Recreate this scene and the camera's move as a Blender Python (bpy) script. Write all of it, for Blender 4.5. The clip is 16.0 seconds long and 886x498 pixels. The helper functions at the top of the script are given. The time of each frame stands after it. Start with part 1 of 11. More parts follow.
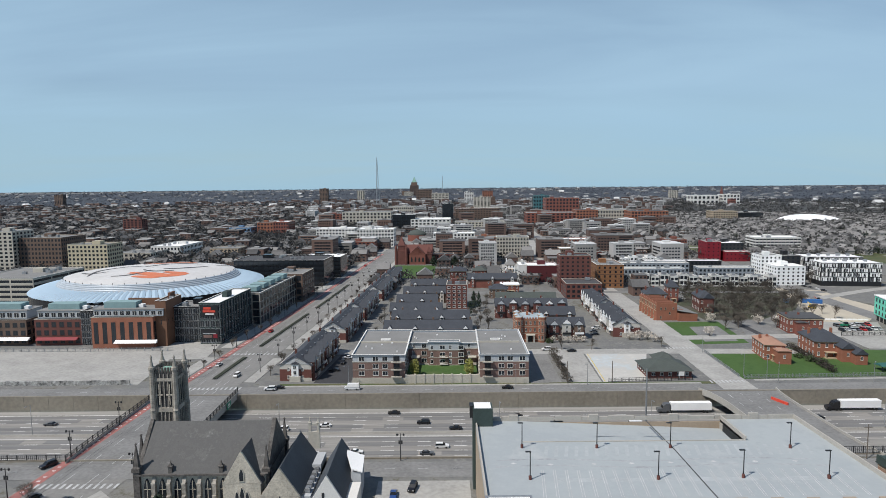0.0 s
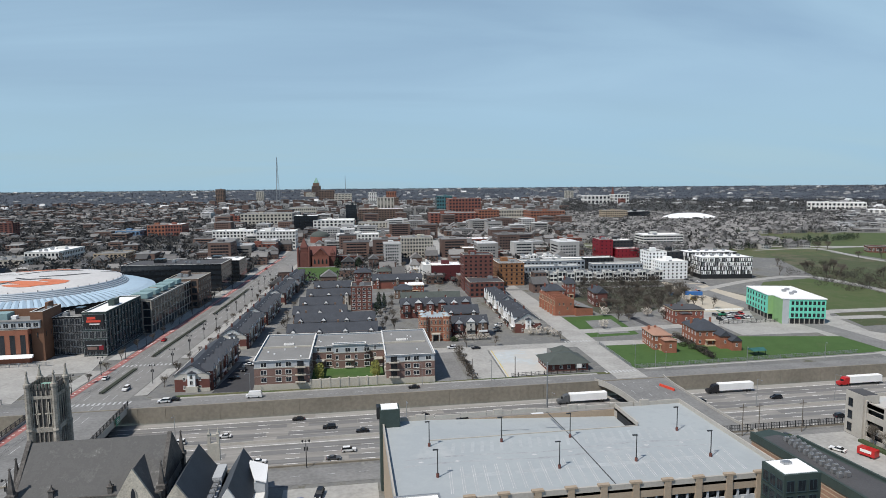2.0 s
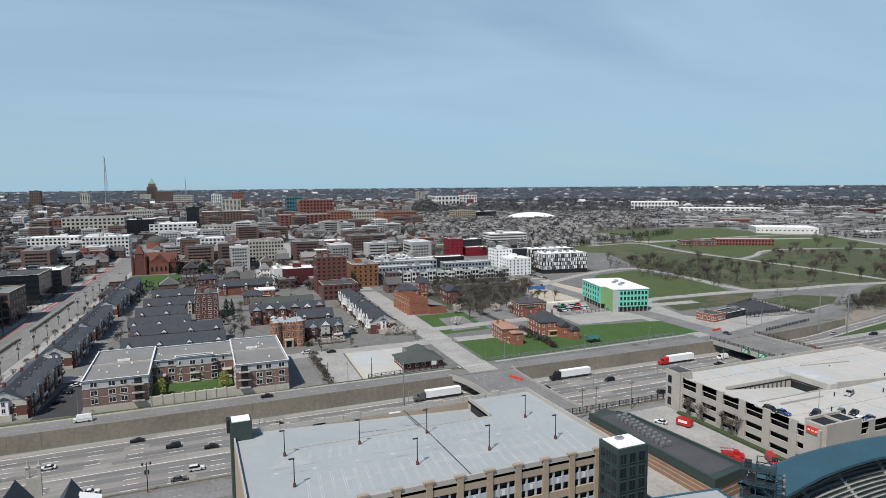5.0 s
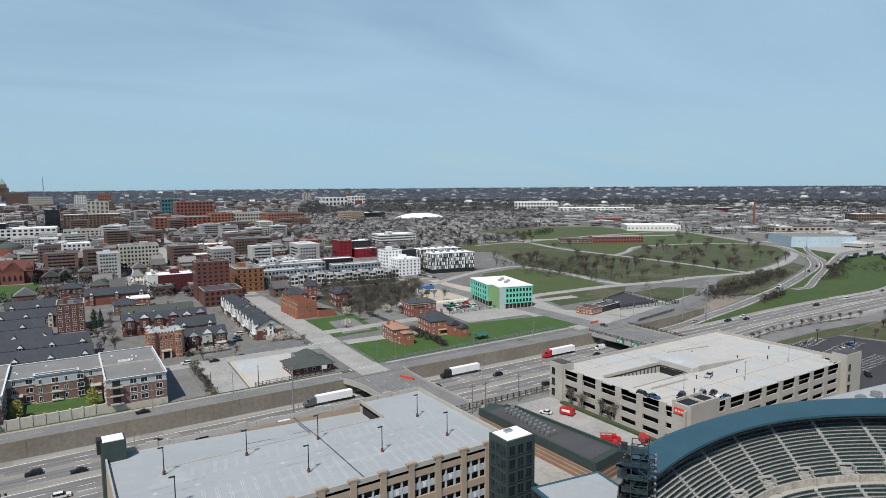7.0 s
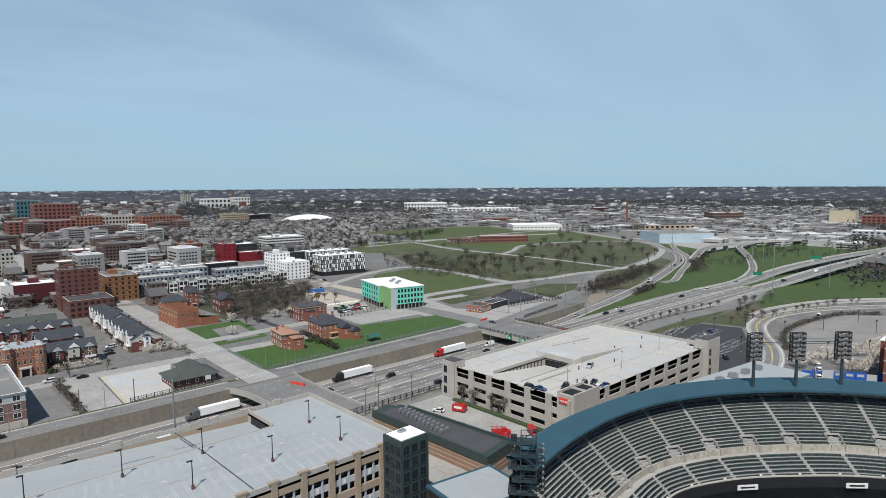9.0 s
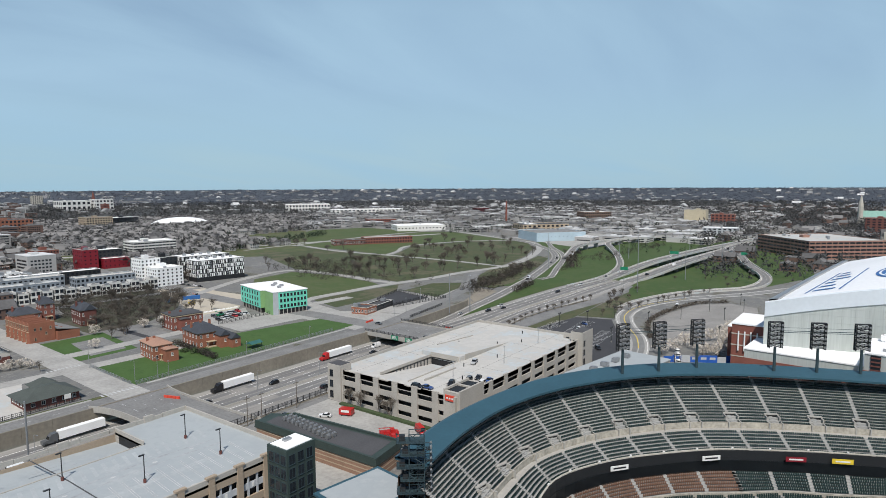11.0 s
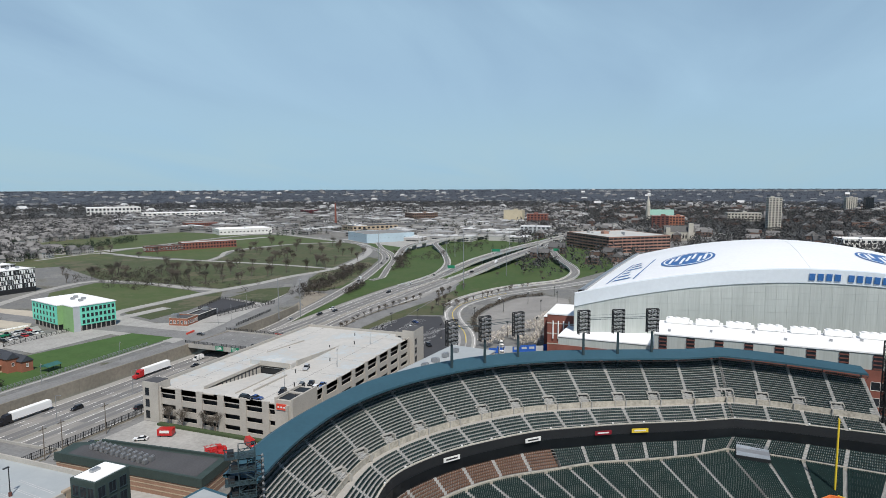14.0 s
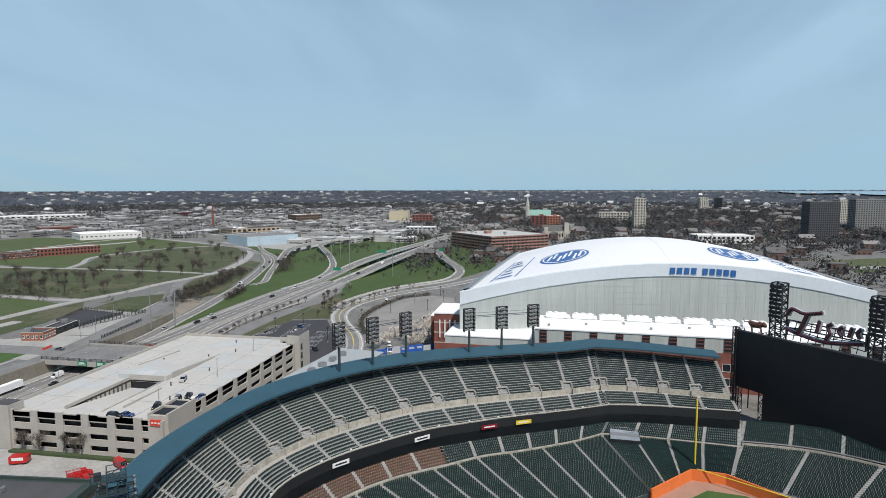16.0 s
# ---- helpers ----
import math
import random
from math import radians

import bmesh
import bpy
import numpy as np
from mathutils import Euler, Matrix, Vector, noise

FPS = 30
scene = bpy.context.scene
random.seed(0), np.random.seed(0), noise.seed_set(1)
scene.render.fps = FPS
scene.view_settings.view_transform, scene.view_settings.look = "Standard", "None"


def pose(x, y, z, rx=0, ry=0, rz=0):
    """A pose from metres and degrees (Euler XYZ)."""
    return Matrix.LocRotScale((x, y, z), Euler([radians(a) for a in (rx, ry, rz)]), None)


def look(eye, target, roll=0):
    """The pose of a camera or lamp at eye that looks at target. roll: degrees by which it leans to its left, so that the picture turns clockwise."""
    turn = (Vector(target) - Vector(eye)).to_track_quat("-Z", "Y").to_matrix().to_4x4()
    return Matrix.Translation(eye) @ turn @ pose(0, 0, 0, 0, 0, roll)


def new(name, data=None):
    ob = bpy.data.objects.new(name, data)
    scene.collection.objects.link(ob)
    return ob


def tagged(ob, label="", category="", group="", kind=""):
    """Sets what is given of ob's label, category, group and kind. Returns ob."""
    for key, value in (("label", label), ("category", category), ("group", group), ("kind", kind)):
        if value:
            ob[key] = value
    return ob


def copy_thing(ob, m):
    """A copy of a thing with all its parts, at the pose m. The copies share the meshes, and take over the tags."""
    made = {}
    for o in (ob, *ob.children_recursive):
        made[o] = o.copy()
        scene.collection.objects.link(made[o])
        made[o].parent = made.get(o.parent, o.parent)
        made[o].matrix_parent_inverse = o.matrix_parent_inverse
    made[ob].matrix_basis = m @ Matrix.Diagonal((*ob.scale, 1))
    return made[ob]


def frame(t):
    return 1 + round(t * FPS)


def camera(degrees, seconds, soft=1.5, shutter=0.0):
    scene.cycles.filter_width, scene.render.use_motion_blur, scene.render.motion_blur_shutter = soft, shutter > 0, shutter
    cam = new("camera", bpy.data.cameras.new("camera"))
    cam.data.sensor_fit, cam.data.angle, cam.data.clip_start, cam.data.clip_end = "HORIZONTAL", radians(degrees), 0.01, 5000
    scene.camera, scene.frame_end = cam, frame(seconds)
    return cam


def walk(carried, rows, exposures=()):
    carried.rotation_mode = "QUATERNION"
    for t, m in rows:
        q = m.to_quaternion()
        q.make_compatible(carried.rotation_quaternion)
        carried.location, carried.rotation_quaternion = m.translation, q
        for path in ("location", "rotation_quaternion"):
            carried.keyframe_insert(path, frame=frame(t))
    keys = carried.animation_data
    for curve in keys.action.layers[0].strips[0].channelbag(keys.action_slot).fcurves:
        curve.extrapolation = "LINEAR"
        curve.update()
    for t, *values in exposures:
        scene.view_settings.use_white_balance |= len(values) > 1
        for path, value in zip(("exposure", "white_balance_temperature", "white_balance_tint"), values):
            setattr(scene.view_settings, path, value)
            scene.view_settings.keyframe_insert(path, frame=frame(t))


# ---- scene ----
# ---- camera: hovers at one spot and turns to the right ----
cam = camera(71.09, 16.0, soft=0.75)
EYE = (0.0, 0.0, 84.0)
TURN = ((0, 0), (0.5, 2.2), (1, 4.4), (1.5, 6.62), (2, 8.86), (2.5, 11.03), (3, 13.2), (5.5, 24.85), (6, 27.34), (6.5, 29.89),
        (7, 32.66), (7.5, 35.37), (8, 37.84), (8.5, 40.24), (9, 42.79), (11.5, 56.12), (12, 58.72), (12.5, 61.31), (13, 63.9),
        (13.5, 66.53), (14, 69.14), (14.5, 71.76), (15, 74.38), (15.5, 77.01), (16, 79.68))


def tilt(t):
    return -5.93 - 0.0135 * t + 0.00159 * t * t


def lean(t):
    return -0.52 + 0.0105 * t + 0.00096 * t * t


walk(cam, [(t, pose(*EYE, 0, 0, -a) @ pose(0, 0, 0, 90 + tilt(t), 0, 0) @ pose(0, 0, 0, 0, 0, lean(t))) for t, a in TURN])

# ---- world and sun ----
SUN_TO = Vector((-0.47, -0.33, 0.82)).normalized()
world = bpy.data.worlds.new("world")
scene.world = world
world.use_nodes = True
wn, wl = world.node_tree.nodes, world.node_tree.links
bg = wn["Background"]
sky = wn.new("ShaderNodeTexSky")
sky.sky_type, sky.sun_disc = "NISHITA", False
sky.sun_elevation = math.asin(SUN_TO.z)
sky.sun_rotation = math.atan2(SUN_TO.x, SUN_TO.y)
sky.altitude, sky.air_density, sky.dust_density, sky.ozone_density = 200, 1.0, 0.3, 3.0
# thin high cloud: streaks on a plane far overhead
co = wn.new("ShaderNodeTexCoord")
sp = wn.new("ShaderNodeSeparateXYZ")
wl.new(co.outputs["Generated"], sp.inputs[0])
zz = wn.new("ShaderNodeMath")
zz.operation, zz.inputs[1].default_value = "ADD", 0.16
wl.new(sp.outputs["Z"], zz.inputs[0])
cz = wn.new("ShaderNodeCombineXYZ")
for k, axis in enumerate("XY"):
    dv = wn.new("ShaderNodeMath")
    dv.operation = "DIVIDE"
    wl.new(sp.outputs[axis], dv.inputs[0])
    wl.new(zz.outputs[0], dv.inputs[1])
    wl.new(dv.outputs[0], cz.inputs[k])
mp = wn.new("ShaderNodeMapping")
mp.inputs["Rotation"].default_value = (0, 0, radians(35))
mp.inputs["Scale"].default_value = (0.45, 1.1, 1)
wl.new(cz.outputs[0], mp.inputs[0])
cl = wn.new("ShaderNodeTexNoise")
cl.inputs["Scale"].default_value, cl.inputs["Detail"].default_value, cl.inputs["Distortion"].default_value = 0.9, 6, 0.6
cl.inputs["Roughness"].default_value = 0.5
wl.new(mp.outputs[0], cl.inputs["Vector"])
cr = wn.new("ShaderNodeMapRange")
cr.inputs[1].default_value, cr.inputs[2].default_value, cr.inputs[3].default_value, cr.inputs[4].default_value = 0.32, 0.68, 0.5, 1.0
wl.new(cl.outputs[0], cr.inputs[0])
mx = wn.new("ShaderNodeMix")
mx.data_type = "RGBA"
mx.inputs[7].default_value = (4.55, 6.75, 8.7, 1)
# the veil thins out towards the zenith
zr = wn.new("ShaderNodeMapRange")
zr.inputs[1].default_value, zr.inputs[2].default_value, zr.inputs[3].default_value, zr.inputs[4].default_value = 0.26, 0.52, 1.0, 0.06
wl.new(sp.outputs["Z"], zr.inputs[0])
veil = wn.new("ShaderNodeMath")
veil.operation = "MULTIPLY"
wl.new(cr.outputs[0], veil.inputs[0])
wl.new(zr.outputs[0], veil.inputs[1])
wl.new(veil.outputs[0], mx.inputs[0])
wl.new(sky.outputs[0], mx.inputs[6])
low = wn.new("ShaderNodeMapRange")
low.inputs[1].default_value, low.inputs[2].default_value, low.inputs[3].default_value, low.inputs[4].default_value = 0.0, 0.15, 0.75, 0.0
wl.new(sp.outputs["Z"], low.inputs[0])
hz = wn.new("ShaderNodeMix")
hz.data_type = "RGBA"
hz.inputs[7].default_value = (3.95, 6.35, 7.95, 1)
wl.new(low.outputs[0], hz.inputs[0])
wl.new(mx.outputs[2], hz.inputs[6])
wl.new(hz.outputs[2], bg.inputs[0])
bg.inputs[1].default_value = 0.085
sun = new("sun", bpy.data.lights.new("sun", "SUN"))
sun.data.energy, sun.data.angle, sun.data.color = 4.15, radians(0.6), (1.0, 0.95, 0.88)
sun.matrix_world = look(SUN_TO * 100, (0, 0, 0))
scene.view_settings.exposure = 0.0

# ---- materials ----
MATS = {}


def mat(name, col, rough=0.85, var=0.18, scale=0.15, fine=2.5, metal=0.0, bump=0.15, each=0.0, island=0.0, tint=None, stretch=None):
    """A surface with broad stains and fine grain in metres; each: variation from object to object, island: from piece to piece."""
    m = bpy.data.materials.new(name)
    m.use_nodes = True
    n, l = m.node_tree.nodes, m.node_tree.links
    b = n["Principled BSDF"]
    geo = n.new("ShaderNodeNewGeometry")
    big, small = n.new("ShaderNodeTexNoise"), n.new("ShaderNodeTexNoise")
    big.inputs["Scale"].default_value, big.inputs["Detail"].default_value = scale, 4
    small.inputs["Scale"].default_value, small.inputs["Detail"].default_value = fine, 3
    place = geo.outputs["Position"]
    if stretch:
        vm = n.new("ShaderNodeVectorMath")
        vm.operation = "MULTIPLY"
        vm.inputs[1].default_value = stretch
        l.new(place, vm.inputs[0])
        place = vm.outputs[0]
    for q in (big, small):
        l.new(place, q.inputs["Vector"])
    add = n.new("ShaderNodeMath")
    add.operation = "ADD"
    l.new(big.outputs[0], add.inputs[0])
    l.new(small.outputs[0], add.inputs[1])
    last = add
    for amount, node, socket in ((each, "ShaderNodeObjectInfo", "Random"), (island, "ShaderNodeNewGeometry", "Random Per Island")):
        if amount:
            src = n.new(node)
            mu = n.new("ShaderNodeMath")
            mu.operation = "MULTIPLY_ADD"
            mu.inputs[1].default_value = amount
            l.new(src.outputs[socket], mu.inputs[0])
            l.new(last.outputs[0], mu.inputs[2])
            last = mu
    mr = n.new("ShaderNodeMapRange")
    mr.inputs[1].default_value, mr.inputs[2].default_value = 0.65, 1.35 + each + island
    l.new(last.outputs[0], mr.inputs[0])
    mix = n.new("ShaderNodeMix")
    mix.data_type = "RGBA"
    other = tint or [c * (1 + var) for c in col]
    mix.inputs[6].default_value = (*[c * (1 - var) for c in col], 1)
    mix.inputs[7].default_value = (*[min(c, 0.95) for c in other], 1)
    l.new(mr.outputs[0], mix.inputs[0])
    l.new(mix.outputs[2], b.inputs["Base Color"])
    b.inputs["Roughness"].default_value, b.inputs["Metallic"].default_value = rough, metal
    if bump:
        bp = n.new("ShaderNodeBump")
        bp.inputs["Strength"].default_value, bp.inputs["Distance"].default_value = bump, 0.05
        l.new(small.outputs[0], bp.inputs["Height"])
        l.new(bp.outputs[0], b.inputs["Normal"])
    MATS[name] = m
    return m




def ground_mat(name, tones, scale, fine, edge=0.04, bump=0.3):
    """Ground of several tones in ragged patches: tones are colours from one end of the noise to the other."""
    m = bpy.data.materials.new(name)
    m.use_nodes = True
    n, l = m.node_tree.nodes, m.node_tree.links
    b = n["Principled BSDF"]
    geo = n.new("ShaderNodeNewGeometry")
    last = None
    for sc, weight, rough in ((scale, 1.0, 0.62), (scale * 6, 0.55, 0.7), (fine, 0.35, 0.75)):
        q = n.new("ShaderNodeTexNoise")
        q.inputs["Scale"].default_value, q.inputs["Detail"].default_value, q.inputs["Roughness"].default_value = sc, 7, rough
        l.new(geo.outputs["Position"], q.inputs["Vector"])
        mu = n.new("ShaderNodeMath")
        mu.operation = "MULTIPLY_ADD"
        mu.inputs[1].default_value, mu.inputs[2].default_value = weight, -0.5 * weight
        l.new(q.outputs[0], mu.inputs[0])
        if last:
            l.new(last.outputs[0], mu.inputs[2])
            off = n.new("ShaderNodeMath")
            off.operation = "SUBTRACT"
            off.inputs[1].default_value = 0.5 * weight
            l.new(mu.outputs[0], off.inputs[0])
            last = off
        else:
            last = mu
    mr = n.new("ShaderNodeMapRange")
    mr.inputs[1].default_value, mr.inputs[2].default_value = -0.32, 0.32
    l.new(last.outputs[0], mr.inputs[0])
    ramp_ = n.new("ShaderNodeValToRGB")
    el = ramp_.color_ramp.elements
    k = len(tones)
    for i, c in enumerate(tones):
        for at in ((i / k + edge) if i else 0.0, ((i + 1) / k - edge) if i < k - 1 else 1.0):
            e = el[0] if (i == 0 and at == 0.0) else el[-1] if (i == k - 1 and at == 1.0) else el.new(at)
            e.color = (*c, 1)
    l.new(mr.outputs[0], ramp_.inputs[0])
    l.new(ramp_.outputs[0], b.inputs["Base Color"])
    b.inputs["Roughness"].default_value = 0.9
    bp = n.new("ShaderNodeBump")
    bp.inputs["Strength"].default_value, bp.inputs["Distance"].default_value = bump, 0.08
    l.new(last.outputs[0], bp.inputs["Height"])
    l.new(bp.outputs[0], b.inputs["Normal"])
    MATS[name] = m


ground_mat("earth", [(0.066, 0.08, 0.038), (0.112, 0.105, 0.08), (0.185, 0.183, 0.172), (0.142, 0.143, 0.14), (0.235, 0.23, 0.215), (0.115, 0.113, 0.085)], 0.035, 0.8, 0.07)
ground_mat("grass_rough", [(0.048, 0.064, 0.022), (0.078, 0.08, 0.036), (0.052, 0.07, 0.025), (0.11, 0.10, 0.06), (0.06, 0.071, 0.029)], 0.02, 0.7, 0.06, 0.5)
ground_mat("grass_field", [(0.052, 0.082, 0.02), (0.08, 0.098, 0.034), (0.056, 0.088, 0.022), (0.10, 0.108, 0.048)], 0.03, 0.8, 0.1, 0.5)
mat("asphalt", (0.195, 0.193, 0.188), scale=0.09, fine=0.9, var=0.26)
mat("asphalt_dark", (0.046, 0.046, 0.05), scale=0.1, fine=1.5, var=0.2)
mat("freeway", (0.255, 0.243, 0.225), scale=0.35, fine=1.6, var=0.3, stretch=(0.06, 1, 1))
mat("pavement", (0.35, 0.342, 0.322), scale=0.1, fine=0.7, var=0.22)
mat("concrete", (0.36, 0.345, 0.315), scale=0.1, fine=1.5, var=0.16)
mat("concrete_wall", (0.23, 0.205, 0.165), scale=0.08, fine=0.7, var=0.22)
ground_mat("deck", [(0.315, 0.345, 0.36), (0.365, 0.395, 0.405), (0.335, 0.365, 0.38), (0.40, 0.42, 0.425)], 0.035, 0.5, 0.12, 0.06)
ground_mat("deck_pale", [(0.42, 0.41, 0.385), (0.52, 0.505, 0.475), (0.47, 0.455, 0.425), (0.45, 0.49, 0.505), (0.58, 0.565, 0.535)], 0.045, 0.6, 0.1, 0.06)
mat("deck_scuff", (0.375, 0.40, 0.41), scale=0.25, fine=1.8, var=0.12, bump=0.02)
mat("deck_stain", (0.34, 0.355, 0.365), scale=0.2, fine=1.2, var=0.2, bump=0.02)
mat("joint_line", (0.16, 0.155, 0.145), scale=0.3, fine=2, var=0.3, bump=0)
mat("freeway_worn", (0.175, 0.172, 0.168), scale=0.35, fine=1.6, var=0.28, stretch=(0.05, 1, 1))
mat("freeway_pale", (0.30, 0.29, 0.27), scale=0.35, fine=1.6, var=0.25, stretch=(0.05, 1, 1))
mat("gravel_lot", (0.255, 0.245, 0.23), scale=0.08, fine=0.9, var=0.24)
mat("tan_concrete", (0.36, 0.285, 0.21), scale=0.2, fine=2, var=0.12)
mat("beige_concrete", (0.41, 0.385, 0.345), scale=0.2, fine=2, var=0.12)
ground_mat("grass", [(0.038, 0.085, 0.016), (0.055, 0.11, 0.024), (0.044, 0.095, 0.018), (0.075, 0.11, 0.034)], 0.06, 1.2, 0.1, 0.5)
ground_mat("grass_dry", [(0.05, 0.075, 0.025), (0.10, 0.10, 0.045), (0.06, 0.085, 0.028), (0.135, 0.12, 0.08)], 0.05, 1.0, 0.06, 0.5)
ground_mat("grass_bank", [(0.038, 0.072, 0.013), (0.058, 0.088, 0.022), (0.042, 0.080, 0.015), (0.08, 0.094, 0.034)], 0.03, 0.8, 0.08, 0.5)
mat("fence_blue", (0.02, 0.10, 0.42), rough=0.5, scale=0.4, fine=3, var=0.12, bump=0.05)
mat("marking", (0.80, 0.79, 0.77), scale=0.5, fine=4, var=0.15)
mat("marking_yellow", (0.62, 0.47, 0.05), scale=0.5, fine=4, var=0.15)
mat("red_lane", (0.33, 0.135, 0.12), scale=0.3, fine=3, var=0.2)
mat("limestone", (0.46, 0.43, 0.37), scale=0.1, var=0.15)
mat("white_conc", (0.66, 0.65, 0.62), scale=0.1, var=0.1)
mat("white_paint", (0.83, 0.83, 0.82), scale=0.3, var=0.05, bump=0.03)
mat("white_roof", (0.85, 0.85, 0.845), scale=0.08, var=0.07, bump=0.05)
mat("brick_red", (0.21, 0.075, 0.055), scale=0.25, fine=4, var=0.2)
mat("brick_service", (0.27, 0.165, 0.115), scale=0.25, fine=4, var=0.2)
mat("brick_mauve", (0.20, 0.125, 0.105), scale=0.25, fine=4, var=0.25)
mat("marking_faded", (0.47, 0.475, 0.475), scale=0.3, fine=2, var=0.3)
mat("brick_dark", (0.135, 0.05, 0.04), scale=0.25, fine=4, var=0.2)
mat("brick_brown", (0.15, 0.10, 0.075), scale=0.25, fine=4, var=0.2)
mat("brick_orange", (0.285, 0.112, 0.068), scale=0.25, fine=4, var=0.18)
mat("brick_tan", (0.40, 0.32, 0.23), scale=0.25, fine=4, var=0.15)
mat("brick_yellow", (0.50, 0.435, 0.31), scale=0.25, fine=4, var=0.12)
mat("orange_sheath", (0.25, 0.115, 0.05), scale=0.3, fine=2, var=0.15)
mat("maroon", (0.085, 0.014, 0.018), scale=0.3, fine=2, var=0.12)
mat("red_panel", (0.21, 0.01, 0.02), scale=0.3, fine=2, var=0.12, rough=0.5)
mat("blue_panel", (0.14, 0.24, 0.38), scale=0.3, fine=2, var=0.12)
mat("grey_panel", (0.42, 0.44, 0.46), scale=0.3, fine=2, var=0.1)
mat("statue_brown", (0.12, 0.05, 0.035), rough=0.6, scale=0.6, fine=3, var=0.3)
mat("roof_blue", (0.36, 0.42, 0.45), rough=0.6, scale=0.3, fine=2, var=0.2)
# suite glass with the shade under the deck put into its colour
mat("suite_shade", (0.008, 0.010, 0.012), rough=0.35, scale=0.5, fine=2, var=0.3, bump=0)
mat("avenue_asphalt", (0.215, 0.21, 0.2), scale=0.08, fine=0.8, var=0.2, bump=0.1)
mat("hedge_dark", (0.032, 0.038, 0.024), scale=0.3, fine=2, var=0.35, bump=0, island=0.5)
mat("flats_grey", (0.235, 0.265, 0.295), scale=0.3, fine=2, var=0.18)
# black cladding; also fills openings and recesses whose shade is put into colour
mat("black_panel_and_shade", (0.014, 0.015, 0.017), scale=0.3, fine=2, var=0.2, rough=0.6)
mat("teal_sheath", (0.17, 0.62, 0.47), scale=0.25, fine=2, var=0.12)
mat("green_sheath", (0.22, 0.38, 0.17), scale=0.25, fine=2, var=0.12)
mat("teal_glass", (0.07, 0.17, 0.19), rough=0.2, scale=0.2, fine=2, bump=0)
mat("glass", (0.022, 0.027, 0.033), rough=0.12, scale=0.3, fine=1, var=0.4, bump=0, each=0.5)
mat("glass_dark", (0.013, 0.015, 0.018), rough=0.2, scale=0.2, fine=1, var=0.3, bump=0)
mat("frame_white", (0.72, 0.71, 0.68), scale=1, fine=5, var=0.06, bump=0)
mat("roof_gravel", (0.215, 0.212, 0.205), scale=0.12, fine=2, var=0.15)
mat("roof_dark", (0.07, 0.07, 0.074), scale=0.12, fine=2, var=0.2)
mat("shingle", (0.048, 0.054, 0.066), scale=0.3, fine=3, var=0.22, bump=0.4)
mat("shingle_green", (0.068, 0.08, 0.073), scale=0.3, fine=3, var=0.2, bump=0.4)
ground_mat("slate", [(0.092, 0.09, 0.088), (0.11, 0.108, 0.105), (0.1, 0.098, 0.096), (0.12, 0.118, 0.114), (0.2, 0.198, 0.19)], 0.25, 1.6, 0.05, 0.5)
mat("slate_blue", (0.055, 0.066, 0.08), scale=0.3, fine=2.5, var=0.15, bump=0.3)
mat("church_stone", (0.47, 0.43, 0.36), scale=0.35, fine=2.5, var=0.35, bump=0.6)
mat("dark_stone", (0.095, 0.087, 0.08), scale=0.4, fine=2.0, var=0.6, bump=0.6)
mat("tower_stone", (0.31, 0.285, 0.245), scale=0.5, fine=2.5, var=0.45, bump=0.6)
mat("mural", (0.03, 0.03, 0.03), scale=0.35, fine=0.9, var=0.4, bump=0.05, tint=(0.62, 0.61, 0.58))
mat("copper_green", (0.22, 0.38, 0.32), scale=0.4, fine=2.5, var=0.2)
mat("metal_dark", (0.03, 0.031, 0.033), rough=0.5, metal=0.3, scale=1, fine=5, var=0.2, bump=0)
mat("metal_grey", (0.36, 0.37, 0.38), rough=0.45, metal=0.6, scale=1, fine=5, var=0.12, bump=0)
mat("steel_green", (0.030, 0.052, 0.06), rough=0.5, scale=0.5, fine=4, var=0.2, bump=0)
mat("canopy_teal", (0.031, 0.086, 0.116), rough=0.5, scale=0.12, fine=1, var=0.13, bump=0.05)
mat("dark_green", (0.035, 0.055, 0.05), rough=0.7, scale=0.3, fine=2, var=0.2)
mat("seat_green", (0.010, 0.029, 0.027), rough=0.6, scale=0.4, fine=4, var=0.3, bump=0, island=0.3)
mat("seat_brown", (0.15, 0.08, 0.05), rough=0.6, scale=0.4, fine=4, var=0.3, bump=0, island=0.3)
mat("seat_concrete", (0.315, 0.312, 0.298), scale=0.2, fine=2, var=0.15)
mat("wall_beige", (0.38, 0.35, 0.295), scale=0.35, fine=1.4, var=0.32)
mat("orange_pad", (0.70, 0.17, 0.04), rough=0.6, scale=0.5, fine=2, var=0.1)
mat("clay", (0.36, 0.21, 0.15), scale=0.2, fine=2, var=0.12)
mat("yellow_paint", (0.72, 0.52, 0.04), rough=0.5, scale=0.5, fine=2, var=0.08, bump=0)
mat("screen_black", (0.012, 0.013, 0.015), rough=0.55, scale=0.3, fine=2, var=0.2, bump=0)
mat("dome_white", (0.84, 0.85, 0.86), rough=0.55, scale=0.03, fine=0.6, var=0.05, bump=0.04)
mat("dome_joint", (0.40, 0.425, 0.41), scale=0.3, fine=2, var=0.1, bump=0)
mat("dome_wall", (0.41, 0.44, 0.42), rough=0.6, scale=0.25, fine=1.6, var=0.14, stretch=(1, 1, 0.05))
mat("logo_blue", (0.03, 0.13, 0.36), rough=0.5, scale=0.3, fine=2, var=0.08, bump=0)
mat("arena_skirt", (0.40, 0.52, 0.62), rough=0.4, scale=0.06, fine=0.8, var=0.07, bump=0.03)
mat("arena_top", (0.60, 0.585, 0.57), rough=0.6, scale=0.05, fine=0.5, var=0.1)
